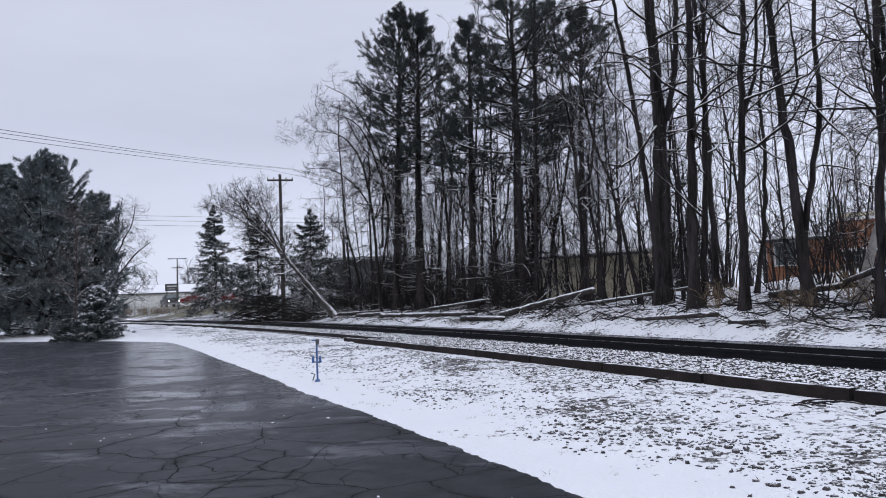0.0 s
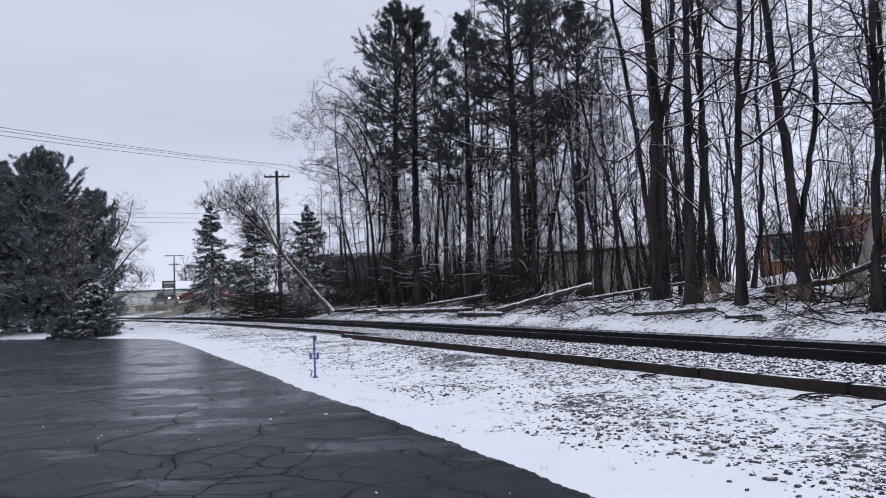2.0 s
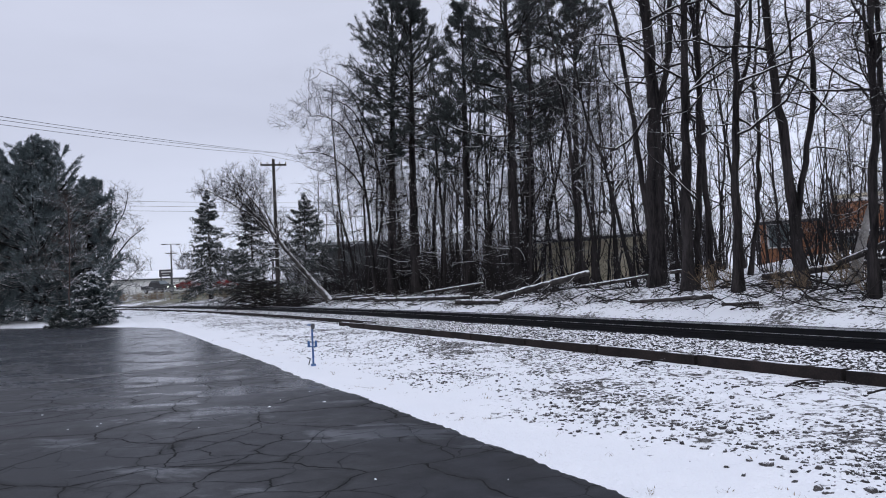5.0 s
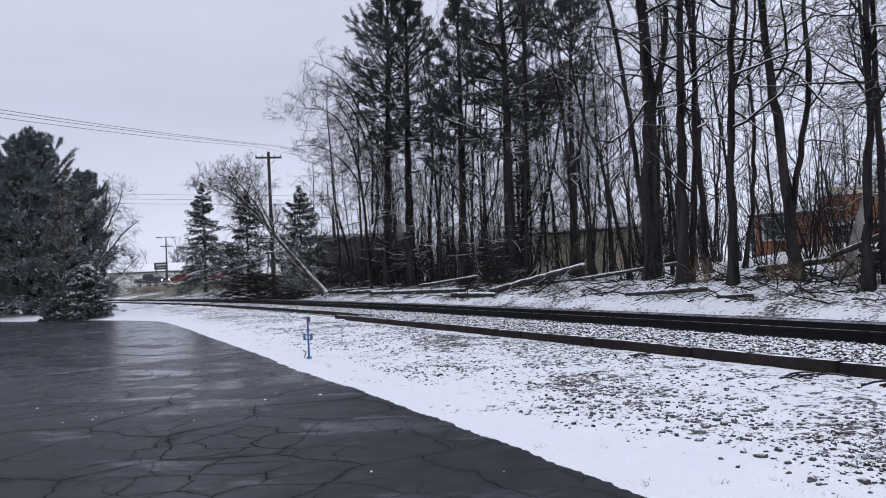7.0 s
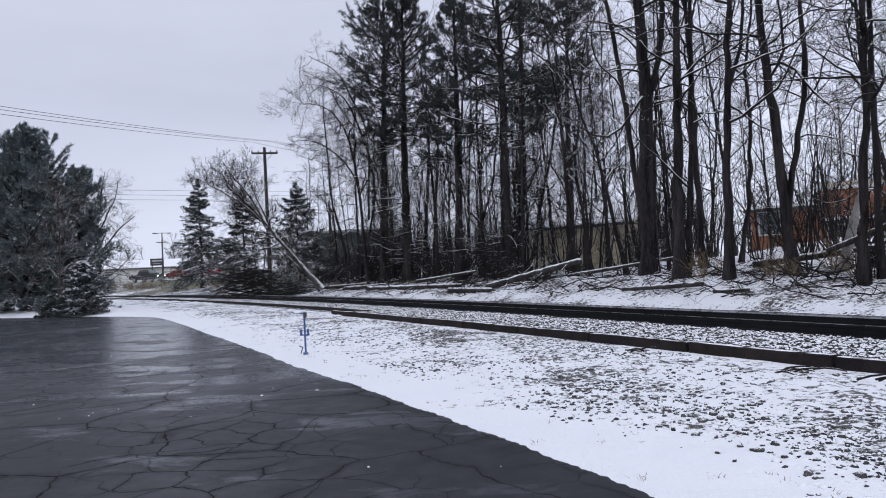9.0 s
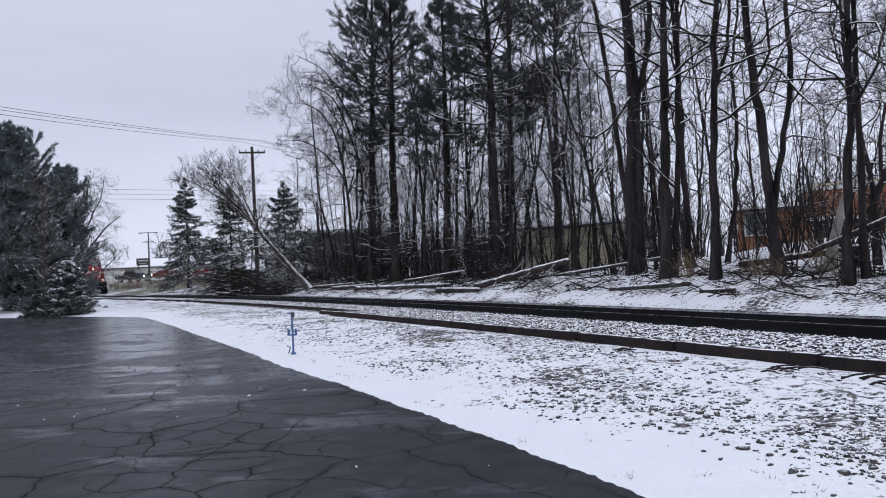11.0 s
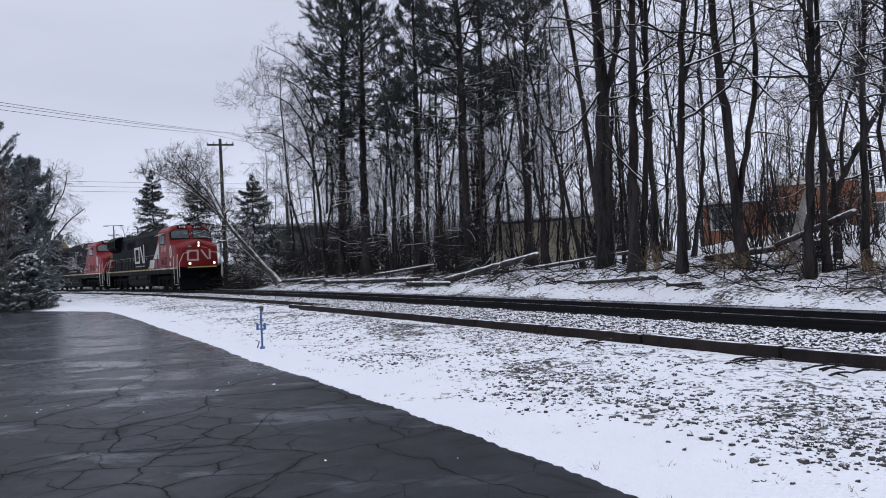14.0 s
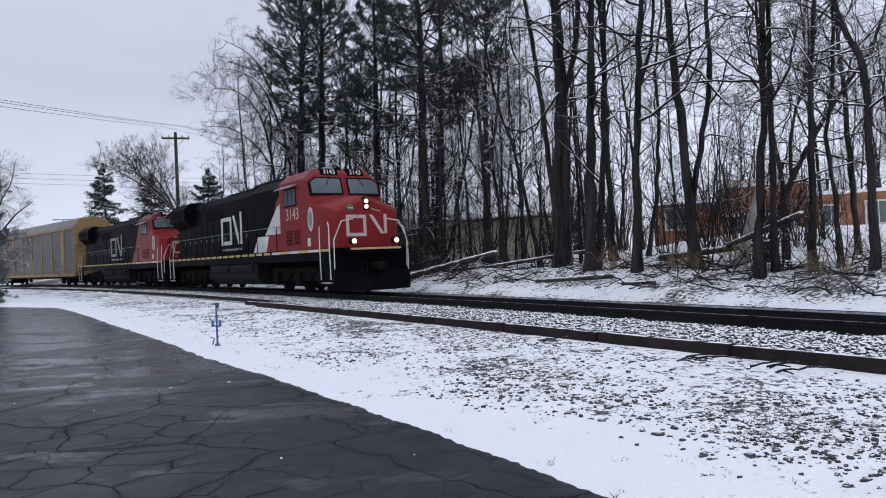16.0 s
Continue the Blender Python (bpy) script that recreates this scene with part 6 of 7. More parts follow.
M_PALERED = material("faded_logo_paint", (0.48, 0.36, 0.34), (0.60, 0.50, 0.48), 2.0, 0.5, 0.02, dirt=((0.4, 0.12, 0.1), 2.0, 0.5, 0.6))
# bluish-grey base holds a painted reflection of the sky
M_SCREEN = material("sky_tinted_windscreen_glass", (0.09, 0.115, 0.13), (0.14, 0.17, 0.185), 1.0, 0.06, 0.0)
M_DIGIT = material("number_white", (0.75, 0.75, 0.73), (0.8, 0.8, 0.78), 2.0, 0.5, 0.0)
M_BEAM = glow("lit_locomotive_headlight", (1.0, 0.90, 0.70), 1.7)
M_GREEN = material("green_badge_paint", (0.05, 0.16, 0.08), (0.09, 0.22, 0.12), 3.0, 0.5, 0.0)
M_RACK = material("grey_perforated_panel", (0.085, 0.085, 0.088), (0.14, 0.138, 0.136), 1.0, 0.7, 0.1, dirt=((0.17, 0.115, 0.07), 0.9, 0.5, 0.6))
M_RACKFRAME = material("tan_yellow_frame_paint", (0.26, 0.165, 0.068), (0.36, 0.24, 0.11), 1.5, 0.7, 0.1, dirt=((0.12, 0.065, 0.035), 1.4, 0.48, 0.8))
M_RACKROOF = material("weathered_galvanised_roof", (0.15, 0.148, 0.145), (0.23, 0.225, 0.22), 1.0, 0.7, 0.1, dirt=((0.17, 0.12, 0.075), 0.9, 0.52, 0.5))


def lettering(text, size, mat, parent, m, name, label):
    cu = bpy.data.curves.new(name, "FONT")
    cu.body, cu.size, cu.extrude, cu.align_x, cu.align_y = text, size, 0.004, "CENTER", "CENTER"
    tmp = new(name, cu)
    bpy.context.view_layer.update()
    me = bpy.data.meshes.new_from_object(tmp.evaluated_get(bpy.context.evaluated_depsgraph_get()))
    bpy.data.objects.remove(tmp)
    bpy.data.curves.remove(cu)
    me.materials.clear()
    ob = part(name, me, mat, parent, label)
    ob.matrix_basis = m
    return ob


def plate(pts, y, t):
    """A flat polygon in x, z standing at y with thickness t towards -y."""
    return loft(bmesh.new(), [[(x, y, z) for x, z in pts], [(x, y - t, z) for x, z in pts]])


def cab_ring(x, w, sh, top, tw, low=1.62):
    return [(x, -w, low), (x, -w, sh), (x, -tw, top), (x, tw, top), (x, w, sh), (x, w, low)]


WHEELS = []


def bogie(parent, cx, axles, r, half):
    f = part("bogie_frame", box(bmesh.new(), cx - half - 0.75, cx + half + 0.75, -1.12, -0.98, 0.45, 1.0, 0.05), M_UNDER, parent)
    part("bogie_frame_inner", box(bmesh.new(), cx - half - 0.75, cx + half + 0.75, 0.98, 1.12, 0.62, 0.92, 0.04), M_UNDER, parent)
    for ax in axles:
        for sy in (-1, 1):
            part("axle_box", box(bmesh.new(), cx + ax - 0.2, cx + ax + 0.2, sy * 1.13 - 0.13, sy * 1.13 + 0.13, r - 0.22, r + 0.26, 0.04), M_UNDER, f)
            part("spring", rod(bmesh.new(), [(cx + ax + 0.36, sy * 1.05, 0.5), (cx + ax + 0.36, sy * 1.05, 0.95)], 0.1, 8), M_UNDER, f)
        w = rod(bmesh.new(), [(0, -0.80, 0), (0, -0.775, 0), (0, -0.70, 0), (0, -0.695, 0), (0, -0.66, 0), (0, -0.655, 0), (0, 0.655, 0), (0, 0.66, 0), (0, 0.695, 0), (0, 0.70, 0), (0, 0.775, 0), (0, 0.80, 0)],
                [r * 0.8, r, r, r + 0.03, r + 0.03, 0.1, 0.1, r + 0.03, r + 0.03, r, r, r * 0.8], 24)
        box(w, -0.05, 0.05, -0.83, -0.79, -r * 0.7, r * 0.7)
        ob = part("wheelset", w, M_UNDER, parent)
        ob.matrix_basis = pose(cx + ax, 0, r)
        WHEELS.append((ob, cx + ax, r))
        part("traction_motor", box(bmesh.new(), cx + ax + 0.15, cx + ax + 0.95, -0.62, 0.62, 0.22, 0.95, 0.05), M_UNDER, f)
    for k in (-0.5, 0.5):
        part("brake_rod", rod(bmesh.new(), [(cx + k * half, -1.16, 0.5), (cx + k * half + 0.35, -1.16, 0.75)], 0.05, 6), M_UNDER, f)
    return f


def locomotive(lead):
    L = thing("diesel_locomotive", "red and black diesel freight locomotive with lit headlights" if lead else "second red and black diesel locomotive, weathered", "locomotive", group="the train")
    # frame and walkway
    part("underframe", box(bmesh.new(), -10.55, 10.3, -1.5, 1.5, 1.22, 1.55, 0.03), M_BLACK, L)
    part("walkway", box(bmesh.new(), -10.6, 10.45, -1.54, 1.54, 1.554, 1.62, 0.01), M_BLACK, L)
    for sy in (-1, 1):
        for k in range(24):
            x0 = -10.4 + k * 0.86
            part("sill_stripe", box(bmesh.new(), x0, x0 + (0.62 if x0 < 4.5 else 0.84), sy * 1.546 - 0.006, sy * 1.546 + 0.006, 1.52, 1.615), M_YELLOW if x0 < 4.5 or k % 2 else M_WHITE, L)
    # cab and nose
    rings = [cab_ring(5.9, 1.5, 4.24, 4.58, 1.1), cab_ring(8.2, 1.5, 4.24, 4.6, 1.1), cab_ring(8.42, 1.5, 4.14, 4.46, 1.08), cab_ring(8.72, 1.5, 3.30, 3.56, 0.4),
             cab_ring(9.7, 1.45, 3.08, 3.5, 0.24), cab_ring(10.0, 1.36, 3.0, 3.42, 0.2), cab_ring(10.16, 1.16, 2.9, 3.3, 0.18)]
    bm = loft(bmesh.new(), rings)
    bmesh.ops.bevel(bm, geom=list(bm.edges), offset=0.035, segments=2, affect="EDGES", profile=0.6)
    cab = part("cab", bm, M_RED, L)
    part("cab_roof", loft(bmesh.new(), [[(5.85, -0.98, 4.575), (5.85, 0.98, 4.575), (5.85, 0.8, 4.64), (5.85, -0.8, 4.64)], [(8.0, -0.98, 4.595), (8.0, 0.98, 4.595), (8.0, 0.8, 4.66), (8.0, -0.8, 4.66)]]), M_UNDER, cab, "grey cab roof")
    # windscreens on the slope, with dark surrounds and wipers
    def slope(u, y, off):
        return (8.445 + 0.26 * u + off * 0.93, y, 4.32 - 0.78 * u + off * 0.35)
    for sy in (-1, 1):
        a, b = sy * 0.10, sy * 1.02
        q = [(0.06, a), (0.06, b * 1.15), (0.3, b * 1.42), (0.92, b * 1.42), (0.92, a)]
        part("windscreen_surround", loft(bmesh.new(), [[slope(u, y, o) for u, y in q] for o in (-0.03, 0.035)]), M_UNDER, cab)
        q2 = [(0.13, a + sy * 0.07), (0.13, b * 1.12), (0.32, b * 1.34), (0.84, b * 1.34), (0.84, a + sy * 0.07)]
        part("windscreen", loft(bmesh.new(), [[slope(u, y, o) for u, y in q2] for o in (-0.03, 0.042)]), M_SCREEN, cab, "dark windscreen")
        part("wiper", rod(bmesh.new(), [slope(0.02, b * 0.55, 0.06), slope(0.45, b * 0.75, 0.06)], 0.012, 5), M_UNDER, cab)
        # number boards in the forehead
        nb = part("number_board", loft(bmesh.new(), [[(8.2 + o, sy * 0.2, 4.36), (8.2 + o, sy * 0.9, 4.36), (8.12 + o, sy * 0.86, 4.62), (8.12 + o, sy * 0.2, 4.62)] for o in (0, 0.26)]), M_BLACK, cab, "black number board")
        if lead:
            lettering("3143", 0.25, M_DIGIT, nb, pose(8.432, sy * 0.54, 4.49, 73, 0, 90), "number_digits", "white number on black")
        else:
            part("number_bar", box(bmesh.new(), 8.40, 8.45, sy * 0.52 - 0.24, sy * 0.52 + 0.24, 4.5, 4.6), M_DIGIT, nb)
        # cab side windows, sunshade, door outline
        part("side_window_frame", box(bmesh.new(), 6.35, 7.55, sy * 1.49 - 0.025, sy * 1.49 + 0.025, 3.3, 4.0, 0.02), M_UNDER, cab)
        for x0, x1 in ((6.42, 6.78), (6.84, 7.2), (7.24, 7.5)):
            part("side_window", box(bmesh.new(), x0, x1, sy * 1.50 - 0.025, sy * 1.50 + 0.025, 3.36, 3.95), M_SCREEN, cab)
        part("sunshade", loft(bmesh.new(), [[(6.25, sy * 1.5, 4.12), (6.25, sy * 1.85, 3.98), (6.25, sy * 1.85, 3.95), (6.25, sy * 1.5, 4.06)], [(7.65, sy * 1.5, 4.12), (7.65, sy * 1.85, 3.98), (7.65, sy * 1.85, 3.95), (7.65, sy * 1.5, 4.06)]]), M_GALV, cab)
        # louvred panels low on the cab side
        for x0 in (6.5, 7.25):
            g = part("louvre_panel", box(bmesh.new(), x0, x0 + 0.6, sy * 1.503 - 0.012, sy * 1.503 + 0.012, 1.8, 2.45, 0.01), M_RED, cab)
            for k in range(7):
                part("louvre", box(bmesh.new(), x0 + 0.05, x0 + 0.55, sy * 1.517 - 0.01, sy * 1.517 + 0.01, 1.86 + 0.08 * k, 1.90 + 0.08 * k), M_UNDER, g)
        # oval badge and small plate
        part("badge", loft(bmesh.new(), [[(8.75 + 0.24 * math.cos(a), sy * 1.498 + o * sy, 2.72 + 0.44 * math.sin(a)) for a in np.arange(20) * math.pi / 10] for o in (0, 0.012)]), M_WHITE, cab, "pale oval badge")
        part("badge_centre", loft(bmesh.new(), [[(8.75 + 0.15 * math.cos(a), sy * 1.512 + o * sy, 2.72 + 0.3 * math.sin(a)) for a in np.arange(20) * math.pi / 10] for o in (0, 0.006)]), M_GALV, cab)
        part("small_plate", box(bmesh.new(), 8.45, 8.7, sy * 1.502 - 0.008, sy * 1.502 + 0.008, 1.75, 2.05), M_WHITE, cab)
    if lead:
        lettering("3143", 0.62, M_PALERED, cab, pose(7.15, -1.512, 2.98, 90, 0, 0), "cab_number", "pale number on the cab side")
    # nose front: plain logo shapes, badge, headlights, ditch lights
    for y0, y1, z0, z1 in ((-0.82, -0.02, 2.66, 2.78), (-0.82, -0.70, 2.14, 2.66), (-0.82, -0.02, 2.02, 2.14), (-0.14, -0.02, 2.14, 2.66), (0.70, 0.82, 2.10, 2.80)):
        part("logo_band", box(bmesh.new(), 10.13, 10.185, y0, y1, z0, z1, 0.01), M_PALERED, cab, "faded pale logo band")
    part("logo_slant", loft(bmesh.new(), [[(10.13 + o, 0.10, 2.78), (10.13 + o, 0.24, 2.78), (10.13 + o, 0.70, 2.10), (10.13 + o, 0.56, 2.10)] for o in (0, 0.055)]), M_PALERED, cab, "faded pale logo band")
    part("nose_door", box(bmesh.new(), 10.14, 10.172, -0.62, -0.20, 1.75, 2.62, 0.01), M_RED, cab)
    part("round_badge", rod(bmesh.new(), [(10.09, -0.62, 3.02), (10.16, -0.62, 3.02)], 0.14, 18), M_GREEN, cab, "round green badge")
    part("badge_bar", box(bmesh.new(), 10.14, 10.168, -0.72, -0.52, 3.0, 3.05), M_WHITE, cab)
    part("headlight_housing", box(bmesh.new(), 9.9, 10.185, -0.12, 0.12, 2.94, 3.40, 0.03), M_UNDER, cab)
    for z in (3.07, 3.27):
        part("headlight", rod(bmesh.new(), [(10.17, 0, z), (10.205, 0, z)], 0.075, 24), M_BEAM if lead else M_GALV, cab)
    part("nose_grab", rod(bmesh.new(), [(10.17, 0.2, 3.02), (10.22, 0.2, 2.98), (10.22, 0.55, 2.9), (10.17, 0.55, 2.9)], 0.012, 5), M_WHITE, cab)
    # anticlimber deck before the nose
    part("front_deck", box(bmesh.new(), 10.1, 10.78, -1.1, 1.1, 1.42, 1.6, 0.03), M_BLACK, L)
    for sy in (-1, 1):
        part("ditch_light_housing", rod(bmesh.new(), [(10.55, sy * 0.84, 1.84), (10.76, sy * 0.84, 1.84)], 0.11, 18), M_UNDER, L)
        part("ditch_light", rod(bmesh.new(), [(10.76, sy * 0.84, 1.84), (10.79, sy * 0.84, 1.84)], 0.085, 24), M_BEAM if lead else M_GALV, L)
    part("front_stripe", box(bmesh.new(), 10.782, 10.80, -1.0, 1.0, 1.54, 1.61), M_YELLOW, L)
    # pilot, plough, coupler, steps
    part("pilot", box(bmesh.new(), 10.1, 10.42, -1.48, 1.48, 0.75, 1.55, 0.03), M_BLACK, L)
    part("plough", loft(bmesh.new(), [[(10.3, -1.5, 0.78), (10.3, 1.5, 0.78), (10.3, 1.45, 0.12), (10.3, -1.45, 0.12)], [(10.55, -1.5, 0.78), (10.55, 1.5, 0.78), (10.75, 1.35, 0.12), (10.75, -1.35, 0.12)],
                                      [(10.62, -0.4, 0.78), (10.62, 0.4, 0.78), (11.0, 0.25, 0.12), (11.0, -0.25, 0.12)]]), M_BLACK, L)
    part("coupler", box(bmesh.new(), 10.4, 11.15, -0.16, 0.16, 0.82, 1.1, 0.05), M_UNDER, L)
    part("rear_coupler", box(bmesh.new(), -11.15, -10.4, -0.16, 0.16, 0.82, 1.1, 0.05), M_UNDER, L)
    for k, yy in enumerate((-0.5, -0.3, 0.35, 0.55)):
        part("brake_hose", rod(bmesh.new(), [(10.42, yy, 1.2), (10.6, yy, 1.0), (10.62, yy, 0.7)], 0.025, 6), M_UNDER, L)
    for ex in (1, -1):
        for sy in (-1, 1):
            st = part("step_well", box(bmesh.new(), ex * 9.95 - 0.35, ex * 9.95 + 0.35, sy * 1.44 - 0.04, sy * 1.44 + 0.04, 0.35, 1.5, 0.01), M_BLACK, L)
            for z in (0.42, 0.78, 1.15):
                part("tread", box(bmesh.new(), ex * 9.95 - 0.32, ex * 9.95 + 0.32, sy * 1.5 - 0.09, sy * 1.5 + 0.09, z, z + 0.03), M_WHITE if z < 0.5 else M_UNDER, st)
            for dx in (-0.38, 0.38):
                xx = ex * 9.95 + dx
                lean = 0.55 if dx * ex > 0 else 0.35
                part("grab_rail", rod(bmesh.new(), [(xx, sy * 1.56, 0.55), (xx, sy * 1.58, 1.7), (xx - ex * 0.15, sy * 1.5, 2.35), (xx - ex * lean, sy * 1.35, 2.6)], 0.022, 6), M_WHITE, L, "white grab rail")
    part("front_handrail", rod(bmesh.new(), [(10.42, -1.45, 0.9), (10.46, -1.46, 1.9), (10.46, -1.15, 2.55), (10.44, -0.7, 2.62)], 0.022, 6), M_WHITE, L, "white grab rail")
    part("front_handrail", rod(bmesh.new(), [(10.42, 1.45, 0.9), (10.46, 1.46, 1.9), (10.46, 1.15, 2.55), (10.44, 0.7, 2.62)], 0.022, 6), M_WHITE, L, "white grab rail")
    # hood: cab end block, engine hood, radiator with flared wings
    hood = part("engine_hood", loft(bmesh.new(), [[(x, -1.02, 1.62), (x, -1.02, 4.2), (x, -0.80, 4.5), (x, 0.80, 4.5), (x, 1.02, 4.2), (x, 1.02, 1.62)] for x in (-10.2, -4.3, 4.2, 5.9)]), M_BLACK, L)
    part("equipment_block", loft(bmesh.new(), [[(x, -1.42, 1.62), (x, -1.42, 4.15), (x, -1.0, 4.54), (x, 1.0, 4.54), (x, 1.42, 4.15), (x, 1.42, 1.62)] for x in (2.6, 5.88)]), M_BLACK, L)
    part("radiator_wing", loft(bmesh.new(), [[(x, -1.03, 3.3), (x, -1.5, 3.72), (x, -1.5, 4.3), (x, -1.1, 4.62), (x, 1.1, 4.62), (x, 1.5, 4.3), (x, 1.5, 3.72), (x, 1.03, 3.3)] for x in (-10.3, -7.3)]), M_BLACK, L)
    part("exhaust_block", box(bmesh.new(), -2.6, 1.2, -0.7, 0.7, 4.48, 4.62, 0.04), M_BLACK, L)
    part("dynamic_brake_block", box(bmesh.new(), 1.6, 4.6, -0.9, 0.9, 4.48, 4.66, 0.05), M_BLACK, L)
    for sy in (-1, 1):
        for k in range(6):
            xs = -10.1 + 0.5 * k
            part("radiator_strut", rod(bmesh.new(), [(xs, sy * 1.06, 3.28), (xs + 0.2, sy * 1.5, 3.74)], 0.03, 5), M_TANK, L)
        for k in range(5):
            part("radiator_slat", box(bmesh.new(), -10.0 + 0.5 * k, -9.58 + 0.5 * k, sy * 1.505 - 0.012, sy * 1.505 + 0.012, 3.8, 4.22), M_UNDER, L)
        for k in range(12):
            x0 = -9.7 + k * 0.98
            d = part("hood_door", box(bmesh.new(), x0, x0 + 0.92, sy * 1.03 - 0.015, sy * 1.03 + 0.015, 1.75, 3.25, 0.01), M_BLACK, hood)
            part("door_latch", box(bmesh.new(), x0 + 0.8, x0 + 0.85, sy * 1.05 - 0.015, sy * 1.05 + 0.015, 2.4, 2.55), M_GALV, d)
        for k in range(6):
            part("intake_slat", box(bmesh.new(), -5.0 + 0.42 * k, -4.64 + 0.42 * k, sy * 1.035 - 0.015, sy * 1.035 + 0.015, 3.4, 3.95), M_UNDER, hood)
        # walkway handrail with stanchions
        part("side_handrail", rod(bmesh.new(), [(-10.0, sy * 1.48, 2.62), (0, sy * 1.48, 2.62), (5.8, sy * 1.48, 2.62)], 0.012, 6), M_GALV, L, "thin pale handrail")
        for k in range(8):
            part("stanchion", rod(bmesh.new(), [(-9.6 + 2.15 * k, sy * 1.48, 1.62), (-9.6 + 2.15 * k, sy * 1.48, 2.62)], 0.018, 5), M_BLACK, L)
        # paint break: pale wedge between black hood and red cab, plain logo shapes
        o = sy * 1.425
        def flat(name, pts, mat, label="", dep=0.008, yy=None):
            yb = o if yy is None else yy
            part(name, loft(bmesh.new(), [[(x, yb, z) for x, z in pts], [(x, yb + sy * dep, z) for x, z in pts]]), mat, L, label)
        flat("red_panel", [(3.9, 1.66), (5.87, 1.66), (5.87, 3.9), (5.4, 3.6), (4.7, 2.3), (4.5, 2.3)], M_RED, "", 0.006)
        if lead:
            flat("pale_wedge", [(4.15, 2.34), (5.45, 2.34), (5.87, 2.34), (5.87, 3.55), (5.5, 3.4)], M_WHITE, "pale paint wedge", 0.012)
        if lead:
            flat("pale_foot", [(2.75, 1.66), (4.2, 1.66), (4.55, 2.3), (3.3, 2.3), (3.0, 1.95)], M_WHITE, "pale paint wedge", 0.012)
        yl = sy * 1.062
        for pts in ([(-2.55, 3.46), (-1.05, 3.46), (-1.05, 3.28), (-2.55, 3.28)], [(-2.55, 3.28), (-2.30, 3.28), (-2.30, 2.32), (-2.55, 2.32)], [(-2.55, 2.32), (-1.05, 2.32), (-1.05, 2.14), (-2.55, 2.14)],
                    [(-1.28, 2.32), (-1.05, 2.32), (-1.05, 3.28), (-1.28, 3.28)], [(-0.90, 3.50), (-0.62, 3.50), (0.12, 2.14), (-0.16, 2.14)], [(0.14, 2.14), (0.36, 2.14), (0.36, 3.62), (0.14, 3.62)]):
            flat("logo_bar", pts, M_WHITE if lead else M_GALV, "white logo band" if lead else "dull grey logo band", 0.014, yl)
        flat("lettering_bar", [(-2.40, 1.86), (0.30, 1.86), (0.30, 1.96), (-2.40, 1.96)], M_GALV, "", 0.014, yl)
    part("rear_wall_light", rod(bmesh.new(), [(-10.2, 0, 4.0), (-10.26, 0, 4.0)], 0.12, 12), M_GALV, L)
    part("horn", rod(bmesh.new(), [(6.9, 0.3, 4.72), (7.5, 0.3, 4.76)], [0.03, 0.09], 8), M_UNDER, L)
    part("antenna_dome", box(bmesh.new(), 7.2, 7.6, -0.35, 0.0, 4.65, 4.78, 0.04), M_GALV, L)
    # below the frame
    part("fuel_tank", loft(bmesh.new(), [[(x, -1.1, 0.3), (x, -1.42, 0.55), (x, -1.42, 1.2), (x, 1.42, 1.2), (x, 1.42, 0.55), (x, 1.1, 0.3)] for x in (-3.4, 3.1)]), M_TANK, L)
    for x0 in (-3.1, 0.1):
        part("air_reservoir", rod(bmesh.new(), [(x0, -1.3, 1.0), (x0 + 0.1, -1.3, 1.0), (x0 + 2.5, -1.3, 1.0), (x0 + 2.6, -1.3, 1.0)], [0.18, 0.24, 0.24, 0.18], 14), M_TANK, L, "grey air tank")
    for cx in (-6.95, 6.75):
        bogie(L, cx, (-2.05, 0, 2.05), 0.53, 2.05)
    return L


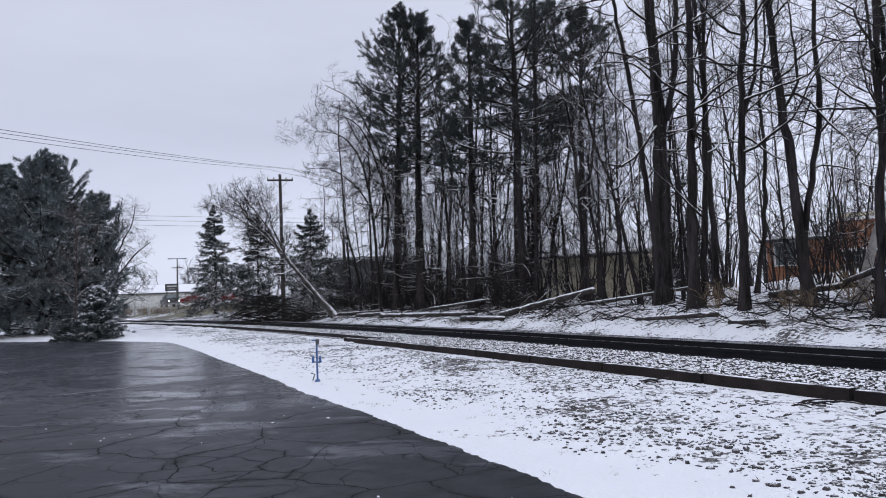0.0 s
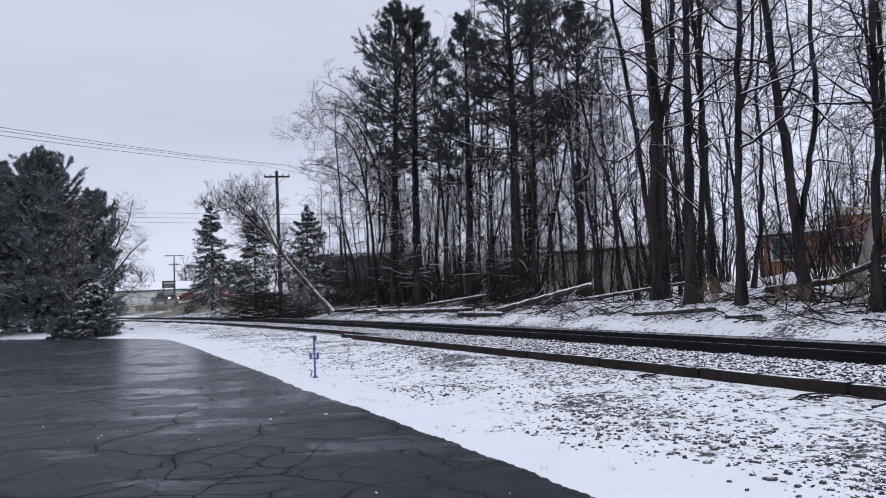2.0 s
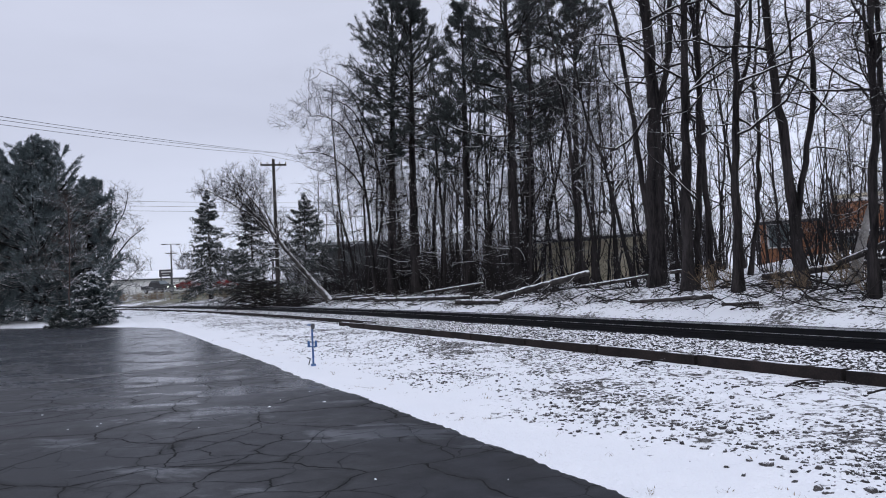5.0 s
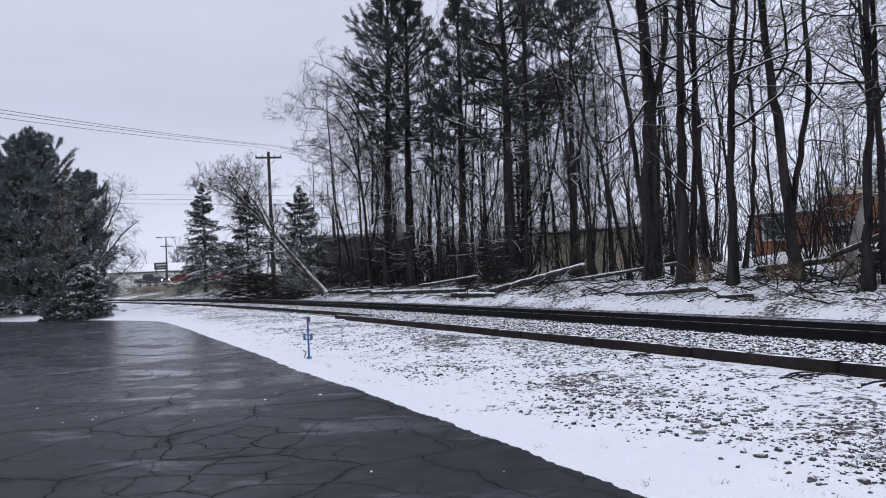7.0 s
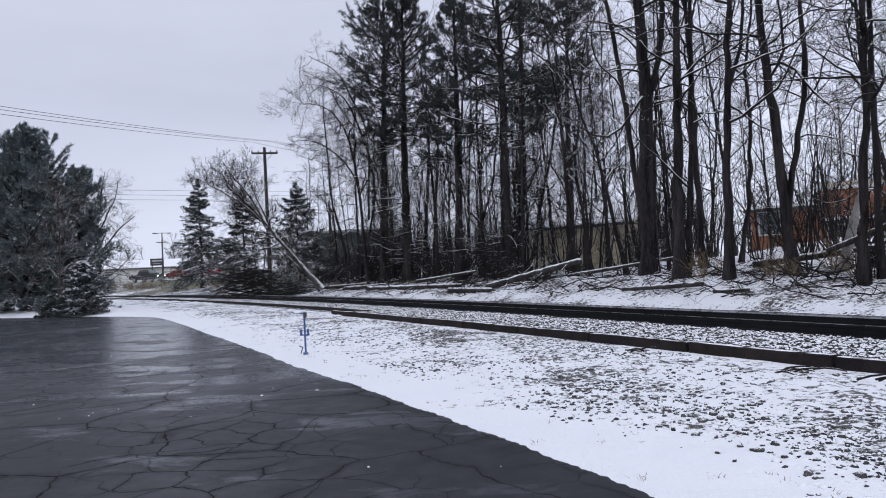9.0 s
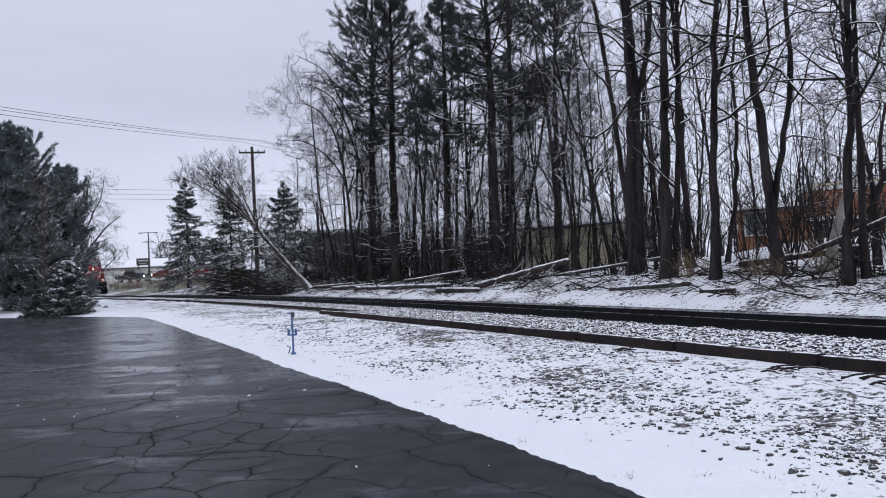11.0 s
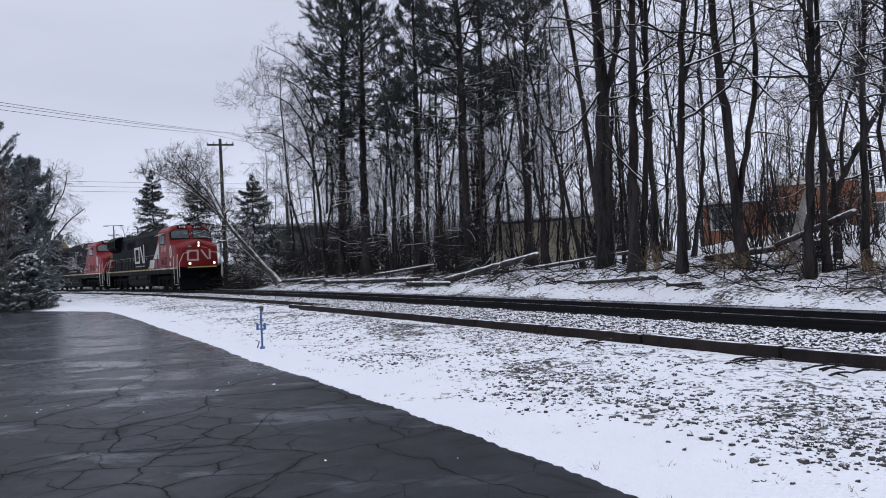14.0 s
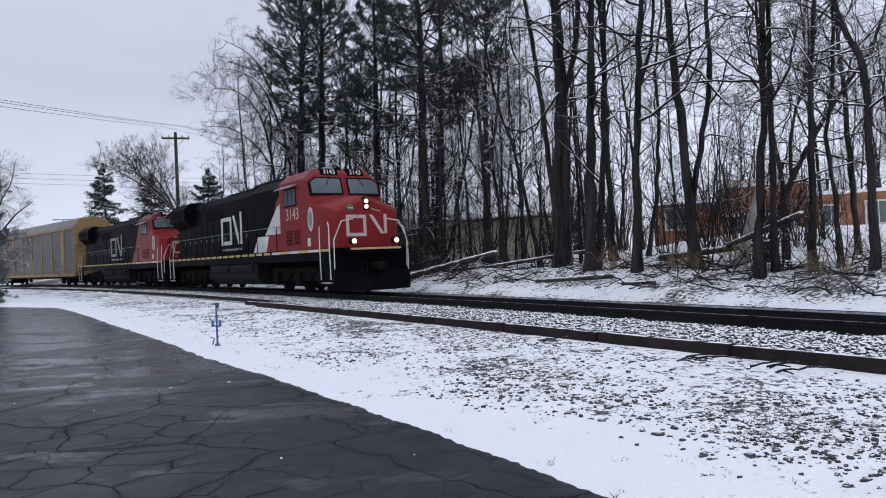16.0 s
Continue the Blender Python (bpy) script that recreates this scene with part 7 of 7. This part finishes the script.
def autorack():
    A = thing("autorack_wagon", "tall tan and grey enclosed car-carrying wagon with rusty streaks", "railway wagon", group="the train")
    n, half = 9, 13.7
    part("underframe", box(bmesh.new(), -half, half, -1.35, 1.35, 0.62, 1.0, 0.03), M_UNDER, A)
    part("side_sill", box(bmesh.new(), -half, half, -1.53, 1.53, 0.78, 1.05, 0.02), M_RACKFRAME, A)
    part("inner_body", box(bmesh.new(), -half + 0.2, half - 0.2, -1.40, 1.40, 1.05, 4.95), M_RACK, A)
    roof = [(-1.53, 4.86), (-1.53, 4.95), (-1.1, 5.5), (-0.6, 5.72), (0.6, 5.72), (1.1, 5.5), (1.53, 4.95), (1.53, 4.86)]
    part("roof", loft(bmesh.new(), [[(x, y, z) for y, z in roof] for x in (-half, 0, half)]), M_RACKROOF, A, "rounded galvanised roof")
    step = 2 * half / n
    for sy in (-1, 1):
        part("top_rail", box(bmesh.new(), -half, half, sy * 1.49 - 0.05, sy * 1.49 + 0.05, 4.72, 4.9, 0.01), M_RACKFRAME, A)
        for k in range(n + 1):
            x = -half + k * step
            wd = 0.42 if k in (n - 1, 1) else 0.1
            part("side_post", box(bmesh.new(), max(x - wd, -half), min(x + wd, half), sy * 1.49 - 0.06, sy * 1.49 + 0.06, 1.05, 4.72, 0.01), M_RACKFRAME, A)
        for k in range(n):
            for j in range(2):
                z0 = 1.1 + j * 1.8
                part("side_panel", box(bmesh.new(), -half + k * step + 0.1, -half + (k + 1) * step - 0.1, sy * 1.44 - 0.03, sy * 1.44 + 0.03, z0, z0 + 1.77, 0.008), M_RACK, A)
    for ex in (-1, 1):
        e = part("end_door", box(bmesh.new(), ex * half - 0.06, ex * half + 0.06, -1.5, 1.5, 0.85, 4.95, 0.02), M_RACKFRAME, A)
        part("end_cap", loft(bmesh.new(), [[(ex * half + o, y, z) for y, z in roof] for o in (-0.05, 0.05)]), M_RACKFRAME, A)
        for k in range(7):
            y = -1.35 + k * 0.45
            part("door_rib", box(bmesh.new(), ex * (half + 0.09) - 0.035, ex * (half + 0.09) + 0.035, y - 0.05, y + 0.05, 0.9, 4.9, 0.008), M_RACKFRAME, e)
        for k in range(12):
            part("ladder_rung", box(bmesh.new(), ex * (half - 0.25) - 0.2, ex * (half - 0.25) + 0.2, -1.58, -1.55, 1.1 + 0.3 * k, 1.13 + 0.3 * k), M_GALV, A)
        part("coupler", box(bmesh.new(), min(ex * half, ex * (half + 0.7)), max(ex * half, ex * (half + 0.7)), -0.15, 0.15, 0.82, 1.08, 0.04), M_UNDER, A)
        bogie(A, ex * 10.2, (-0.88, 0.88), 0.42, 0.88)
    for k in range(6):
        part("painted_scrawl", rod(bmesh.new(), [(8.2 + 0.42 * k, -1.485, 1.3), (8.4 + 0.42 * k, -1.485, 2.2 - 0.2 * (k % 2)), (8.5 + 0.42 * k, -1.485, 1.35)], 0.035, 5), M_GALV, A, "pale painted scrawl")
    return A


LEAD, SECOND = locomotive(True), locomotive(False)
RACK = autorack()


def train_front(t):
    return -5.1 - 14.75 * (16.0 - t)


def motions():
    cars = ((LEAD, 11.15, 6.85), (SECOND, 33.6, 6.85), (RACK, 59.3, 10.2))
    for car, back, half in cars:
        rows = []
        for k in range(33):
            t = k * 0.5
            c = train_front(t) - back
            x0, y0, h = on_line(c - half)
            x1, y1, h = on_line(c + half)
            rows.append((t, pose((x0 + x1) / 2, (y0 + y1) / 2, RAIL_Z, 0, 0, math.degrees(math.atan2(y1 - y0, x1 - x0)))))
        walk(car, rows)
    for ob, cx, r in WHEELS:
        walk(ob, [(k / FPS, pose(cx, 0, r, 0, math.degrees(train_front(k / FPS) / r) % 360, 0)) for k in range(int(16 * FPS) + 1)])
    z = ground_at(-54.3, 102.5)
    walk(PICKUP, [(0, pose(-54.1, 102.6, z, 0, 0, -52)), (1, pose(-54.1, 102.6, z, 0, 0, -48)), (2, pose(-54.3, 102.5, z, 0, 0, -38)), (3, pose(-54.5, 102.4, z, 0, 0, -31)),
                  (4, pose(-54.7, 102.4, z, 0, 0, -26)), (6.5, pose(-55.0, 102.3, z, 0, 0, -22)), (8.5, pose(-55.1, 102.2, z, 0, 0, -20)), (16, pose(-55.1, 102.2, z, 0, 0, -20))])


motions()
